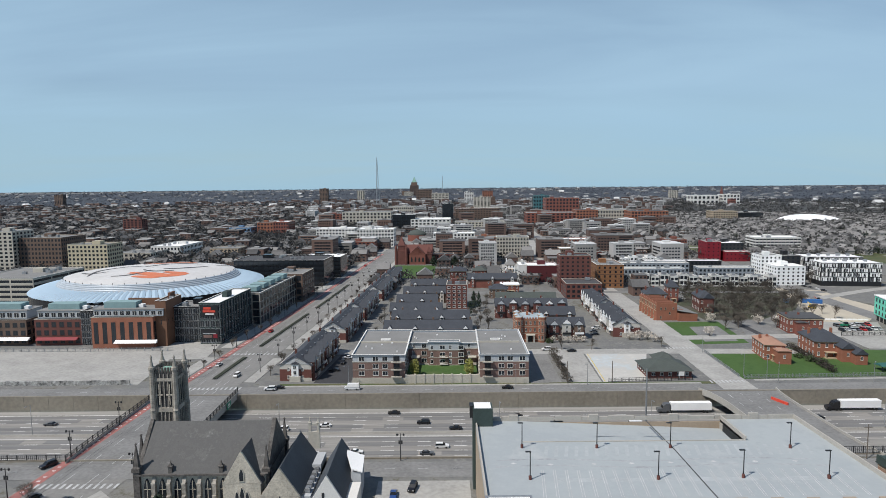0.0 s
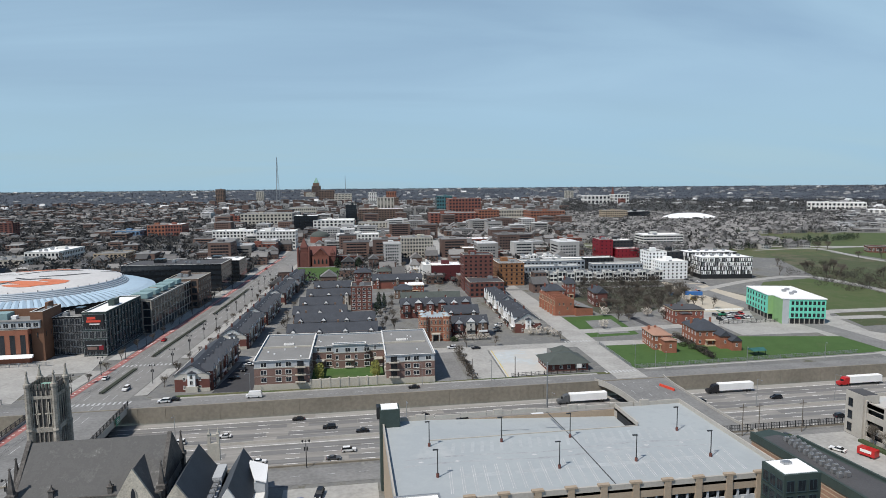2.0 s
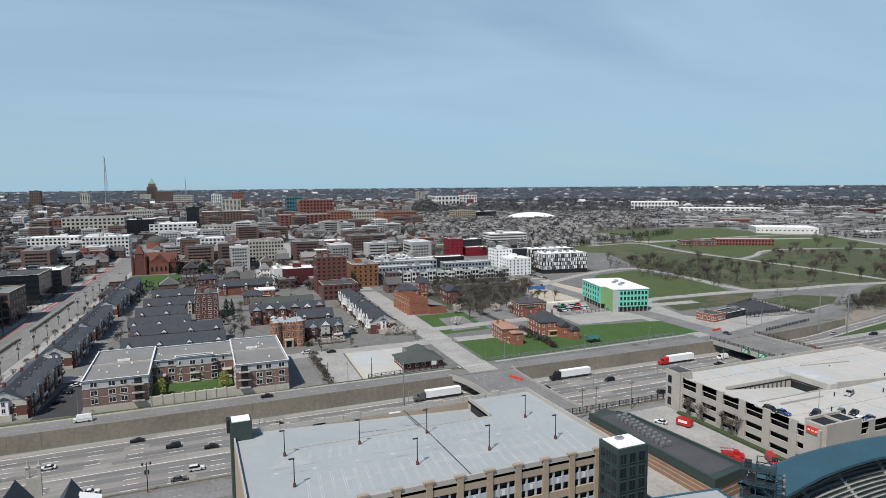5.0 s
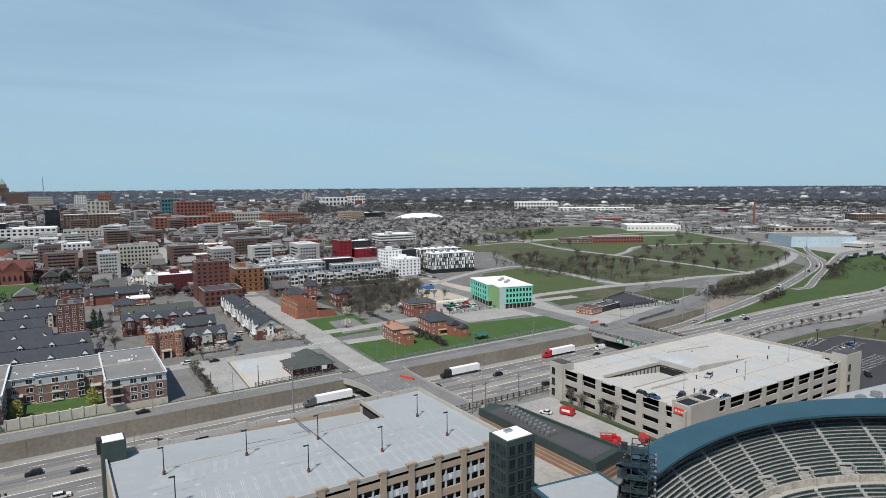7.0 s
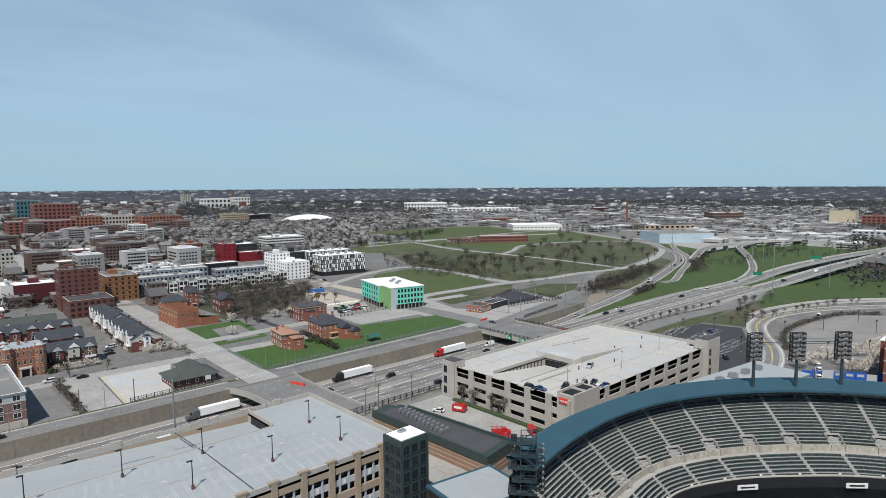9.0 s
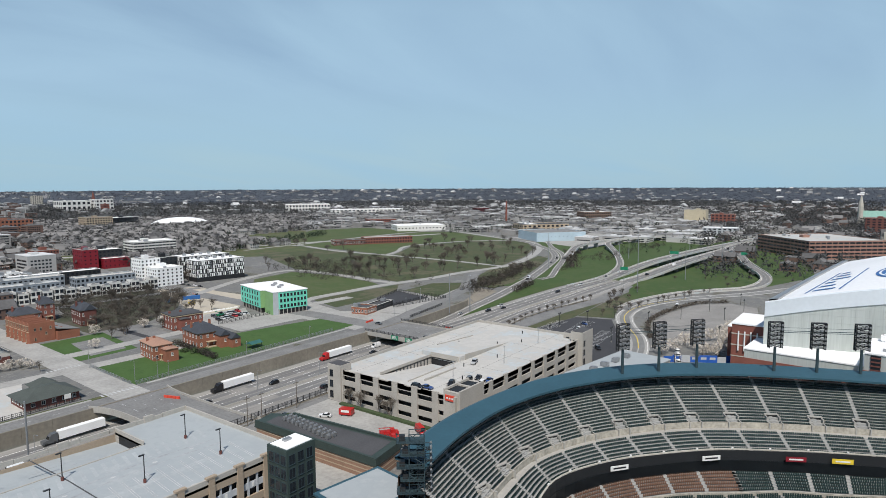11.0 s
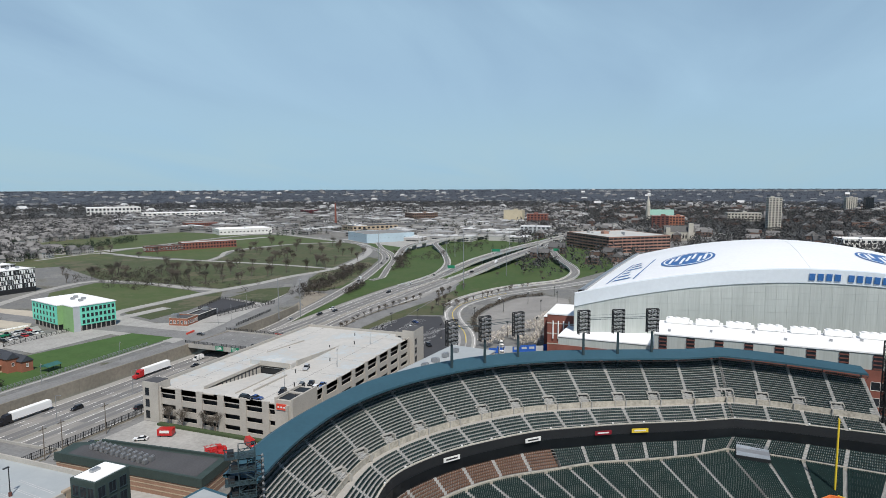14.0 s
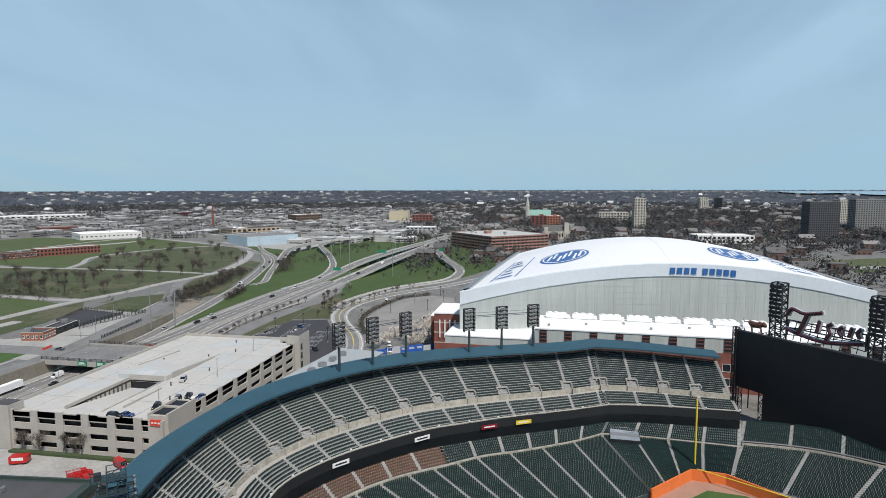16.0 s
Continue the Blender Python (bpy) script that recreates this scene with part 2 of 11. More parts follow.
mat("arena_rim", (0.44, 0.48, 0.52), rough=0.4, scale=0.2, fine=1.5, var=0.1, bump=0.02)
mat("rust_panel", (0.17, 0.085, 0.05), scale=0.2, fine=1.5, var=0.15)
mat("precast_grey", (0.33, 0.305, 0.265), scale=0.15, fine=1.5, var=0.15)
mat("arena_orange", (0.62, 0.19, 0.09), rough=0.6, scale=0.1, fine=1, var=0.12)
mat("bark", (0.12, 0.10, 0.082), scale=0.6, fine=4, var=0.3)
mat("twigs", (0.095, 0.08, 0.066), scale=0.05, fine=0.6, var=0.35, bump=0, each=0.4, tint=(0.145, 0.125, 0.10))
mat("thicket_dark", (0.036, 0.031, 0.026), scale=0.1, fine=1, var=0.35, bump=0, island=0.4, tint=(0.068, 0.058, 0.047))
mat("sign_maroon", (0.07, 0.022, 0.028), rough=0.5, scale=0.4, fine=3, var=0.15, bump=0)
mat("pale_blue", (0.40, 0.50, 0.56), scale=0.1, fine=1, var=0.1)
mat("brick_rose", (0.30, 0.17, 0.13), scale=0.2, fine=2, var=0.15)
mat("wood_floor", (0.05, 0.05, 0.05), scale=0.01, fine=0.08, var=0.35, bump=0, tint=(0.074, 0.075, 0.07))
mat("siding", (0.50, 0.475, 0.43), scale=0.2, fine=3, var=0.12)
mat("teal_roof", (0.03, 0.12, 0.11), scale=0.4, fine=3, var=0.2)
mat("unit_teal", (0.22, 0.33, 0.34), scale=0.4, fine=3, var=0.12)
mat("container_blue", (0.03, 0.13, 0.36), scale=0.4, fine=3, var=0.12)
mat("fascia_white", (0.66, 0.71, 0.75), rough=0.5, scale=0.05, fine=0.6, var=0.05, bump=0)
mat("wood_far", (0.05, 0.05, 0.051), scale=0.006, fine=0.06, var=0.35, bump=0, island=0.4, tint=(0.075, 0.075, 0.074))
# blue tint of the farthest woods is distance haze put into the colour
mat("hazy_rim_wood", (0.042, 0.051, 0.068), scale=0.003, fine=0.02, var=0.2, bump=0, island=0.1, tint=(0.056, 0.067, 0.088))
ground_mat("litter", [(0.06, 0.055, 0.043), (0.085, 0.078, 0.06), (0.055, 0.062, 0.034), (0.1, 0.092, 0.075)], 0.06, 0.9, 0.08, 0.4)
# ground below them, with the same haze mixed into its base colour
mat("hazy_rim_floor", (0.04, 0.048, 0.062), scale=0.004, fine=0.02, var=0.25, bump=0, tint=(0.072, 0.082, 0.1), stretch=(1, 1, 6))
mat("evergreen", (0.026, 0.042, 0.024), scale=0.2, fine=2, var=0.35, bump=0, island=0.5)
mat("spring_green", (0.27, 0.27, 0.07), scale=0.2, fine=2, var=0.3, bump=0, island=0.5)
mat("blossom", (0.55, 0.50, 0.44), scale=0.3, fine=2, var=0.2, bump=0, island=0.5)
mat("hedge", (0.05, 0.075, 0.03), scale=0.3, fine=2, var=0.35, bump=0, island=0.5)
mat("rubber", (0.02, 0.02, 0.02), scale=1, fine=5, bump=0)
mat("sign_green", (0.01, 0.19, 0.10), rough=0.5, scale=1, fine=4, bump=0)
mat("barrier_red", (0.65, 0.07, 0.04), rough=0.5, scale=1, fine=4, bump=0)
mat("wood_tan", (0.42, 0.33, 0.22), scale=0.5, fine=4)
mat("sand", (0.46, 0.41, 0.33), scale=0.05, fine=0.6, var=0.15)
mat("water", (0.20, 0.30, 0.36), rough=0.15, scale=0.01, fine=0.1, var=0.1, bump=0)
for paint, shade in (("black", (0.015, 0.015, 0.018)), ("white", (0.75, 0.75, 0.74)), ("silver", (0.42, 0.43, 0.44)), ("grey", (0.10, 0.105, 0.11)),
                     ("red", (0.45, 0.02, 0.02)), ("blue", (0.03, 0.07, 0.22))):
    mat("car_" + paint, shade, rough=0.3, scale=1, fine=4, var=0.06, bump=0)
# far mixed roofs and walls: each piece its own tone
for nm, c0, c1 in (("far_wall", (0.16, 0.15, 0.14), (0.52, 0.51, 0.495)), ("far_brick", (0.085, 0.056, 0.048), (0.2, 0.125, 0.1)),
                   ("far_roof", (0.05, 0.05, 0.053), (0.28, 0.27, 0.26)), ("far_pale", (0.085, 0.085, 0.085), (0.72, 0.72, 0.715)), ("far_mixed", (0.07, 0.07, 0.072), (0.44, 0.43, 0.415))):
    mat(nm, c0, scale=0.05, fine=0.6, var=0.05, bump=0, island=2.5, tint=c1)


# ---- mesh helpers ----
class Shape:
    """Collects faces of one mesh; slot is the material slot of what is added next."""

    def __init__(self):
        self.v, self.f, self.m, self.slot = [], [], [], 0

    def add(self, vs, fs):
        k = len(self.v)
        self.v.extend(tuple(p) for p in vs)
        self.f.extend(tuple(i + k for i in q) for q in fs)
        self.m.extend([self.slot] * len(fs))
        return self

    def box(self, x0, y0, z0, x1, y1, z1, bottom=True):
        vs = [(x0, y0, z0), (x1, y0, z0), (x1, y1, z0), (x0, y1, z0), (x0, y0, z1), (x1, y0, z1), (x1, y1, z1), (x0, y1, z1)]
        fs = [(4, 5, 6, 7), (0, 1, 5, 4), (1, 2, 6, 5), (2, 3, 7, 6), (3, 0, 4, 7)] + ([(3, 2, 1, 0)] if bottom else [])
        return self.add(vs, fs)

    def prism(self, pts, z0, z1):
        n = len(pts)
        vs = [(x, y, z0) for x, y in pts] + [(x, y, z1) for x, y in pts]
        fs = [tuple(range(n, 2 * n)), tuple(range(n - 1, -1, -1))] + [(i, (i + 1) % n, n + (i + 1) % n, n + i) for i in range(n)]
        return self.add(vs, fs)

    def ring(self, loops, close=True, caps=False):
        """Joins loops of points of equal length."""
        n = len(loops[0])
        fs = []
        for k in range(len(loops) - 1):
            for i in range(n if close else n - 1):
                j = (i + 1) % n
                fs.append((k * n + i, k * n + j, (k + 1) * n + j, (k + 1) * n + i))
        if caps:
            fs += [tuple(range(n - 1, -1, -1)), tuple(range((len(loops) - 1) * n, len(loops) * n))]
        return self.add([p for lp in loops for p in lp], fs)

    def tube(self, a, b, r0, r1=None, n=6):
        a, b = Vector(a), Vector(b)
        r1 = r0 if r1 is None else r1
        ax = (b - a).normalized()
        u = ax.orthogonal().normalized()
        w = ax.cross(u)
        lp = [[c + (u * math.cos(k * math.tau / n) + w * math.sin(k * math.tau / n)) * r for k in range(n)] for c, r in ((a, r0), (b, r1))]
        return self.ring(lp, True, True)

    def gable(self, x0, y0, x1, y1, z0, z1, along="x", over=0.0):
        """A solid gable roof between z0 and the ridge at z1."""
        if along == "x":
            ym = (y0 + y1) / 2
            vs = [(x0, y0, z0), (x1, y0, z0), (x1, y1, z0), (x0, y1, z0), (x0, ym, z1), (x1, ym, z1)]
            fs = [(0, 1, 5, 4), (2, 3, 4, 5), (1, 2, 5), (3, 0, 4), (3, 2, 1, 0)]
        else:
            xm = (x0 + x1) / 2
            vs = [(x0, y0, z0), (x1, y0, z0), (x1, y1, z0), (x0, y1, z0), (xm, y0, z1), (xm, y1, z1)]
            fs = [(0, 4, 5, 3), (1, 2, 5, 4), (0, 1, 4), (2, 3, 5), (3, 2, 1, 0)]
        return self.add(vs, fs)

    def hip(self, x0, y0, x1, y1, z0, z1, cut=0.5):
        w, d = x1 - x0, y1 - y0
        c = min(w, d) * cut
        vs = [(x0, y0, z0), (x1, y0, z0), (x1, y1, z0), (x0, y1, z0), (x0 + c, y0 + c, z1), (x1 - c, y0 + c, z1), (x1 - c, y1 - c, z1), (x0 + c, y1 - c, z1)]
        return self.add(vs, [(0, 1, 5, 4), (1, 2, 6, 5), (2, 3, 7, 6), (3, 0, 4, 7), (4, 5, 6, 7), (3, 2, 1, 0)])

    def mesh(self, name, *mats):
        me = bpy.data.meshes.new(name)
        me.from_pydata(self.v, [], self.f)
        for q in mats:
            me.materials.append(MATS[q])
        if len(mats) > 1:
            me.polygons.foreach_set("material_index", self.m)
        me.update()
        return me


def thing(name, label, category, x=0.0, y=0.0, z=0.0, rz=0.0, group="", kind=""):
    ob = new(name)
    ob.empty_display_size = 0.5
    ob.matrix_world = pose(x, y, z, 0, 0, rz)
    return tagged(ob, label, category, group, kind)


def part(name, shape, mats, parent=None, label="", m=None):
    """One mesh as ONE object under its thing; shape is a Shape or a mesh that is shared."""
    me = shape if isinstance(shape, bpy.types.Mesh) else shape.mesh(name, *([mats] if isinstance(mats, str) else mats))
    ob = new(name, me)
    if parent:
        ob.parent = parent
    if m is not None:
        ob.matrix_basis = m
    return tagged(ob, label)


def structure(name, shape, mats, label, category):
    return tagged(part(name, shape, mats), label, category, "", "structure")


TAKEN = []


def take(x0, y0, x1, y1):
    TAKEN.append((min(x0, x1), min(y0, y1), max(x0, x1), max(y0, y1)))


def spline(pts, step=8.0):
    """A smooth line through points of any dimension."""
    pts = [Vector(p) for p in pts]
    out = []
    for i in range(len(pts) - 1):
        p0, p1, p2, p3 = pts[max(i - 1, 0)], pts[i], pts[i + 1], pts[min(i + 2, len(pts) - 1)]
        n = max(1, int((p2 - p1).length / step))
        for k in range(n):
            u = k / n
            out.append(0.5 * (2 * p1 + (p2 - p0) * u + (2 * p0 - 5 * p1 + 4 * p2 - p3) * u * u + (3 * p1 - p0 - 3 * p2 + p3) * u ** 3))
    out.append(pts[-1])
    return out


def normals(line):
    """Unit vectors to the left of each point of a line in plan."""
    out = []
    for i in range(len(line)):
        d = line[min(i + 1, len(line) - 1)] - line[max(i - 1, 0)]
        out.append(Vector((-d.y, d.x, 0)).normalized())
    return out


def ribbon(shape, pts, width, lift=0.05, step=12.0, smooth=True, thick=0.0):
    """A road's surface along points (x, y, z)."""
    pts = [Vector((*p, 0.0)[:3]) for p in pts]
    line = spline(pts, step) if smooth else pts
    nl = normals(line)
    a = [p + q * width / 2 + Vector((0, 0, lift)) for p, q in zip(line, nl)]
    b = [p - q * width / 2 + Vector((0, 0, lift)) for p, q in zip(line, nl)]
    if thick:
        dn = Vector((0, 0, -thick))
        shape.ring([[p + dn for p in a], a, b, [p + dn for p in b], [p + dn for p in a]], close=False)
    else:
        shape.ring([b, a], close=False)
    return shape


def dashes(shape, a, b, width=0.15, dash=3.0, gap=9.0, lift=0.09):
    """Painted dashes between two points; gap 0 gives a whole line."""
    a, b = Vector((*a, 0.0)[:3]), Vector((*b, 0.0)[:3])
    d = (b - a).normalized()
    s = Vector((-d.y, d.x, 0)) * width / 2
    up = Vector((0, 0, lift))
    n, total = 0.0, (b - a).length
    while n < total:
        p, q = a + d * n + up, a + d * min(total, n + (dash if gap else total)) + up
        shape.add([p - s, q - s, q + s, p + s], [(0, 1, 2, 3)])
        n += dash + gap if gap else total
    return shape


# ---- ground: one sheet to the horizon, with the sunken freeway cut out ----
TRENCH_S, TRENCH_N, TRENCH_E, FLOOR = 184.0, 243.0, 300.0, -6.0


def dip(x):
    """Depth of the freeway below the streets."""
    u = min(1.0, max(0.0, (x - TRENCH_E) / 170))
    return FLOOR * (1 - u * u * (3 - 2 * u))


def table_at(table, x):
    """Straight interpolation in a table of pairs."""
    for (a, u), (b, v) in zip(table, table[1:]):
        if x <= b:
            return u + (v - u) * max(0.0, (x - a) / (b - a))
    return table[-1][1]


BANK_FOOT = [(300, 243.0), (330, 246), (367, 251), (402, 254.8), (454, 264), (500, 264)]
BANK_TOP = [(300, 243.6), (330, 247.0), (367, 253), (392, 261.5), (421, 279), (500, 285)]
SOUTH_EDGE = [(300, 184.0), (340, 189), (371, 188), (396, 184.5), (432, 179), (480, 176)]


def land(x, y):
    r = math.hypot(x, y)
    far = max(0.0, (r - 3300) / 1600)
    z = 51.0 * far * far * (3 - 2 * min(far, 1)) if far < 1 else 51.0
    if x >= TRENCH_E - 0.1 and table_at(SOUTH_EDGE, x) - 0.1 <= y <= table_at(BANK_TOP, x):
        foot, head = table_at(BANK_FOOT, x), table_at(BANK_TOP, x)
        z += dip(x) * min(1.0, max(0.0, (head - y) / (head - foot)))
    return z


def build_ground():
    s = Shape()
    xs = sorted({*range(-5000, -1000, 400), *range(-1000, 300, 100), *range(300, 481, 20), *range(500, 1000, 100), *range(1000, 5001, 400), TRENCH_E})
    ys = sorted({*range(-1400, 0, 200), *range(0, 180, 60), 170.0, TRENCH_S - 0.7, TRENCH_S, 200.0, 230.0, TRENCH_N, TRENCH_N + 0.6, 266.0, *range(300, 1000, 100), *range(1000, 5001, 400)})
    # finer towards the rim, where the land rises
    idx = {}
    for x in xs:
        for y in ys:
            idx[x, y] = len(s.v)
            yy = y
            if x >= TRENCH_E:
                yy = {TRENCH_S: table_at(SOUTH_EDGE, x), TRENCH_S - 0.7: table_at(SOUTH_EDGE, x) - 0.7, TRENCH_N: table_at(BANK_FOOT, x), TRENCH_N + 0.6: table_at(BANK_TOP, x), 266.0: table_at(BANK_TOP, x) + 6}.get(y, y)
            s.v.append((x, yy, land(x, yy)))
    for i in range(len(xs) - 1):
        for j in range(len(ys) - 1):
            if xs[i + 1] <= TRENCH_E and TRENCH_S <= ys[j] and ys[j + 1] <= TRENCH_N and xs[i] >= -1000:
                continue
            if math.hypot(*(max(abs(a), abs(b)) * (1 if a > 0 else -1) for a, b in ((xs[i], xs[i + 1]), (ys[j], ys[j + 1])))) > 7200:
                continue
            s.f.append((idx[xs[i], ys[j]], idx[xs[i + 1], ys[j]], idx[xs[i + 1], ys[j + 1]], idx[xs[i], ys[j + 1]]))
            s.m.append(0)
    structure("ground", s, "earth", "grey-brown city ground reaching the horizon", "ground")


build_ground()

# freeway floor and its retaining walls
s = Shape()
ribbon(s, [(-1000, 213.5, FLOOR), (200, 213.5, FLOOR), (TRENCH_E, 213.5, FLOOR)], 58, 0.12, 10)
structure("freeway", s, "freeway", "worn grey concrete freeway with several lanes each way", "road")
s = Shape()
for k in range(100):
    x0 = -700 + k * 10.0
    if x0 < TRENCH_E - 1:
        s.box(x0 + 0.04, TRENCH_N, FLOOR - 0.3, x0 + 9.96, TRENCH_N + 0.6, 0.35)
s.box(-700, TRENCH_N + 0.1, FLOOR - 0.3, TRENCH_E, TRENCH_N + 0.8, 0.3)
s.box(-1000, TRENCH_N + 0.05, FLOOR - 0.3, -700, TRENCH_N + 0.8, 0.35)
for k in range(7):
    x0, x1 = TRENCH_E + k * 10, TRENCH_E + k * 10 + 9.9
    s.prism([(x0, table_at(BANK_FOOT, x0)), (x1, table_at(BANK_FOOT, x1)), (x1, table_at(BANK_FOOT, x1) + 1.2), (x0, table_at(BANK_FOOT, x0) + 1.2)], dip(x0) - 0.5, 0.3)
structure("retaining_wall_north", s, "concrete_wall", "stained tan concrete retaining wall along the freeway", "wall")
s = Shape()
s.box(-1000, TRENCH_S - 0.6, FLOOR - 0.3, TRENCH_E, TRENCH_S, 0.5)
for k in range(12):
    x0, x1 = TRENCH_E + k * 10, TRENCH_E + k * 10 + 9.95
    s.prism([(x0, table_at(SOUTH_EDGE, x0) - 0.5), (x1, table_at(SOUTH_EDGE, x1) - 0.5), (x1, table_at(SOUTH_EDGE, x1)), (x0, table_at(SOUTH_EDGE, x0))], dip(x0) - 0.5, 0.5)
structure("retaining_wall_south", s, "concrete_wall", "concrete retaining wall on the near side of the freeway", "wall")
s = Shape()
s.ring([[(x, 217.2 + dy, dip(x) + dz) for x in (-1000, 300)] for dy, dz in ((0, 0), (0.2, 0.9), (0.5, 0.9), (0.7, 0))], close=False)
structure("median_barrier", s, "concrete", "pale concrete median barrier between the carriageways", "barrier")

# worn lanes and paler shoulders, laid in long uneven slabs
wear = random.Random(5)
for lane_y, width, mname, nm in ((220.8, 3.0, "freeway_worn", "lane_worn"), (224.4, 3.3, "freeway_worn", "lane_worn"), (231.8, 3.3, "freeway_worn", "lane_worn"), (235.6, 3.2, "freeway_worn", "lane_worn"), (240.3, 4.2, "freeway_pale", "shoulder"),
                                 (200.8, 3.3, "freeway_worn", "lane_worn"), (208.2, 3.3, "freeway_worn", "lane_worn"), (212.3, 3.4, "freeway_worn", "lane_worn"), (196.4, 3.8, "freeway_worn", "lane_worn"), (191.0, 5.6, "freeway_pale", "shoulder"), (215.9, 1.9, "freeway_pale", "shoulder")):
    s = Shape()
    x = -420.0
    while x < TRENCH_E - 30:
        L = wear.uniform(14, 30)
        w0, w1 = width * wear.uniform(0.9, 1.05), width * wear.uniform(0.9, 1.05)
        x1 = min(x + L, TRENCH_E)
        s.add([(x, lane_y - w0 / 2, FLOOR + 0.135), (x1, lane_y - w1 / 2, FLOOR + 0.135), (x1, lane_y + w1 / 2, FLOOR + 0.135), (x, lane_y + w0 / 2, FLOOR + 0.135)], [(0, 1, 2, 3)])
        x = x1 + wear.choice((0.0, 0.0, 0.15, 8.0))
    structure(nm, s, mname, "worn darker lane of the freeway" if nm == "lane_worn" else "paler concrete shoulder of the freeway", "road")
s = Shape()
for lane_y in (222.6, 226.3, 230.0, 233.7):
    dashes(s, (-400, lane_y, FLOOR), (TRENCH_E, lane_y, FLOOR), 0.26, 4.6, 8, 0.15)
for lane_y in (194.4, 198.6, 202.7, 206.4, 210.1):
    dashes(s, (-400, lane_y, FLOOR), (TRENCH_E, lane_y, FLOOR), 0.26, 4.6, 8, 0.15)
for lane_y in (219.2, 237.8, 214.8, 188.0):
    dashes(s, (-600, lane_y, FLOOR), (TRENCH_E, lane_y, FLOOR), 0.3, 3, 0, 0.15)
structure("freeway_markings", s, "marking", "white lane dashes and edge lines on the freeway", "road marking")


# surface streets
LAYER = [0.06]


def street(name, pts, width, material="asphalt", label="worn grey asphalt street", step=14.0):
    s = Shape()
    LAYER[0] += 0.005
    lift = LAYER[0]
    ribbon(s, pts, width, lift, step)
    ob = structure(name, s, material, label, "road")
    line = spline([Vector((*p, 0.0)[:3]) for p in pts], 10)
    for p in line:
        take(p.x - width / 2 - 2, p.y - width / 2 - 2, p.x + width / 2 + 2, p.y + width / 2 + 2)
    return ob


street("road_avenue", [(-118, -60), (-113, 60), (-107, 150), (-101.5, 244), (-95.5, 324), (-85.5, 440), (-65, 720), (-37, 1080), (30, 1900), (80, 2600)], 27,
       "avenue_asphalt", "broad grey avenue with a planted median and a red lane")
street("road_service_north", [(-700, 250), (-100, 248.3), (110, 247.7), (253, 248.2), (278, 250.2), (306, 255.4), (342, 264.5), (375, 271.5), (415, 283), (447, 300), (480, 320), (510, 333)], 9.5, "asphalt", "worn grey service drive along the freeway")
street("road_service_south", [(-700, 176.5), (-110, 176.5), (110, 176), (270, 177.5), (320, 181), (371, 180), (419, 174), (459, 175.5), (500, 180)], 10, "asphalt", "worn grey service drive beside the garages")
street("road_john", [(117, 20), (118, 120), (119.5, 180), (121, 250), (127, 400), (134, 640), (146, 900), (170, 1400), (195, 1900)], 14, "pavement", "pale concrete side street")
street("road_brush", [(262, -160), (264, 60), (268, 180), (271, 250), (271, 300), (270, 420), (290, 640), (330, 1000)], 14, "asphalt", "grey asphalt street over the freeway")
street("road_alfred", [(-60, 307), (40, 305), (120, 303), (200, 300)], 9, "pavement", "pale cross street beside townhouses")
street("road_adelaide", [(128, 330), (200, 332), (270, 335), (330, 332)], 9, "pavement", "pale cross street past brick mansions")
street("road_edmund", [(-60, 478), (60, 476), (130, 474), (290, 466)], 9, "asphalt", "grey cross street among townhouses")
street("road_far", [(95, 575), (102.6, 657), (120, 819), (131, 930)], 11, "pavement", "pale side street past white houses")
street("road_mack", [(-560, 884), (-60, 862), (150, 850), (520, 735), (860, 640)], 14, "pavement", "pale cross street edged with trees")
street("road_park_west", [(271, 441), (342, 478), (402, 488), (409, 431), (400, 375), (402, 350)], 8, "pavement", "pale park road between lawns")
street("road_park_edge", [(278, 318), (300, 349), (343, 351), (369, 351), (402, 347), (440, 340), (490, 338), (555, 328), (643, 348), (735, 385), (800, 430), (831, 490), (923, 661), (953, 735)], 9, "pavement", "pale road along the park edge")
street("road_park_middle", [(495, 690), (577, 687), (558, 585), (559, 465), (557, 401), (549, 332)], 7, "pavement", "pale park road between lawns")
street("road_park_path", [(561, 500), (600, 516), (662, 549), (763, 527), (820, 470)], 6, "pavement", "pale path across the lawns")
street("road_park_north", [(577, 690), (700, 705), (880, 700), (1060, 640)], 7, "pavement", "pale road across the lawns")


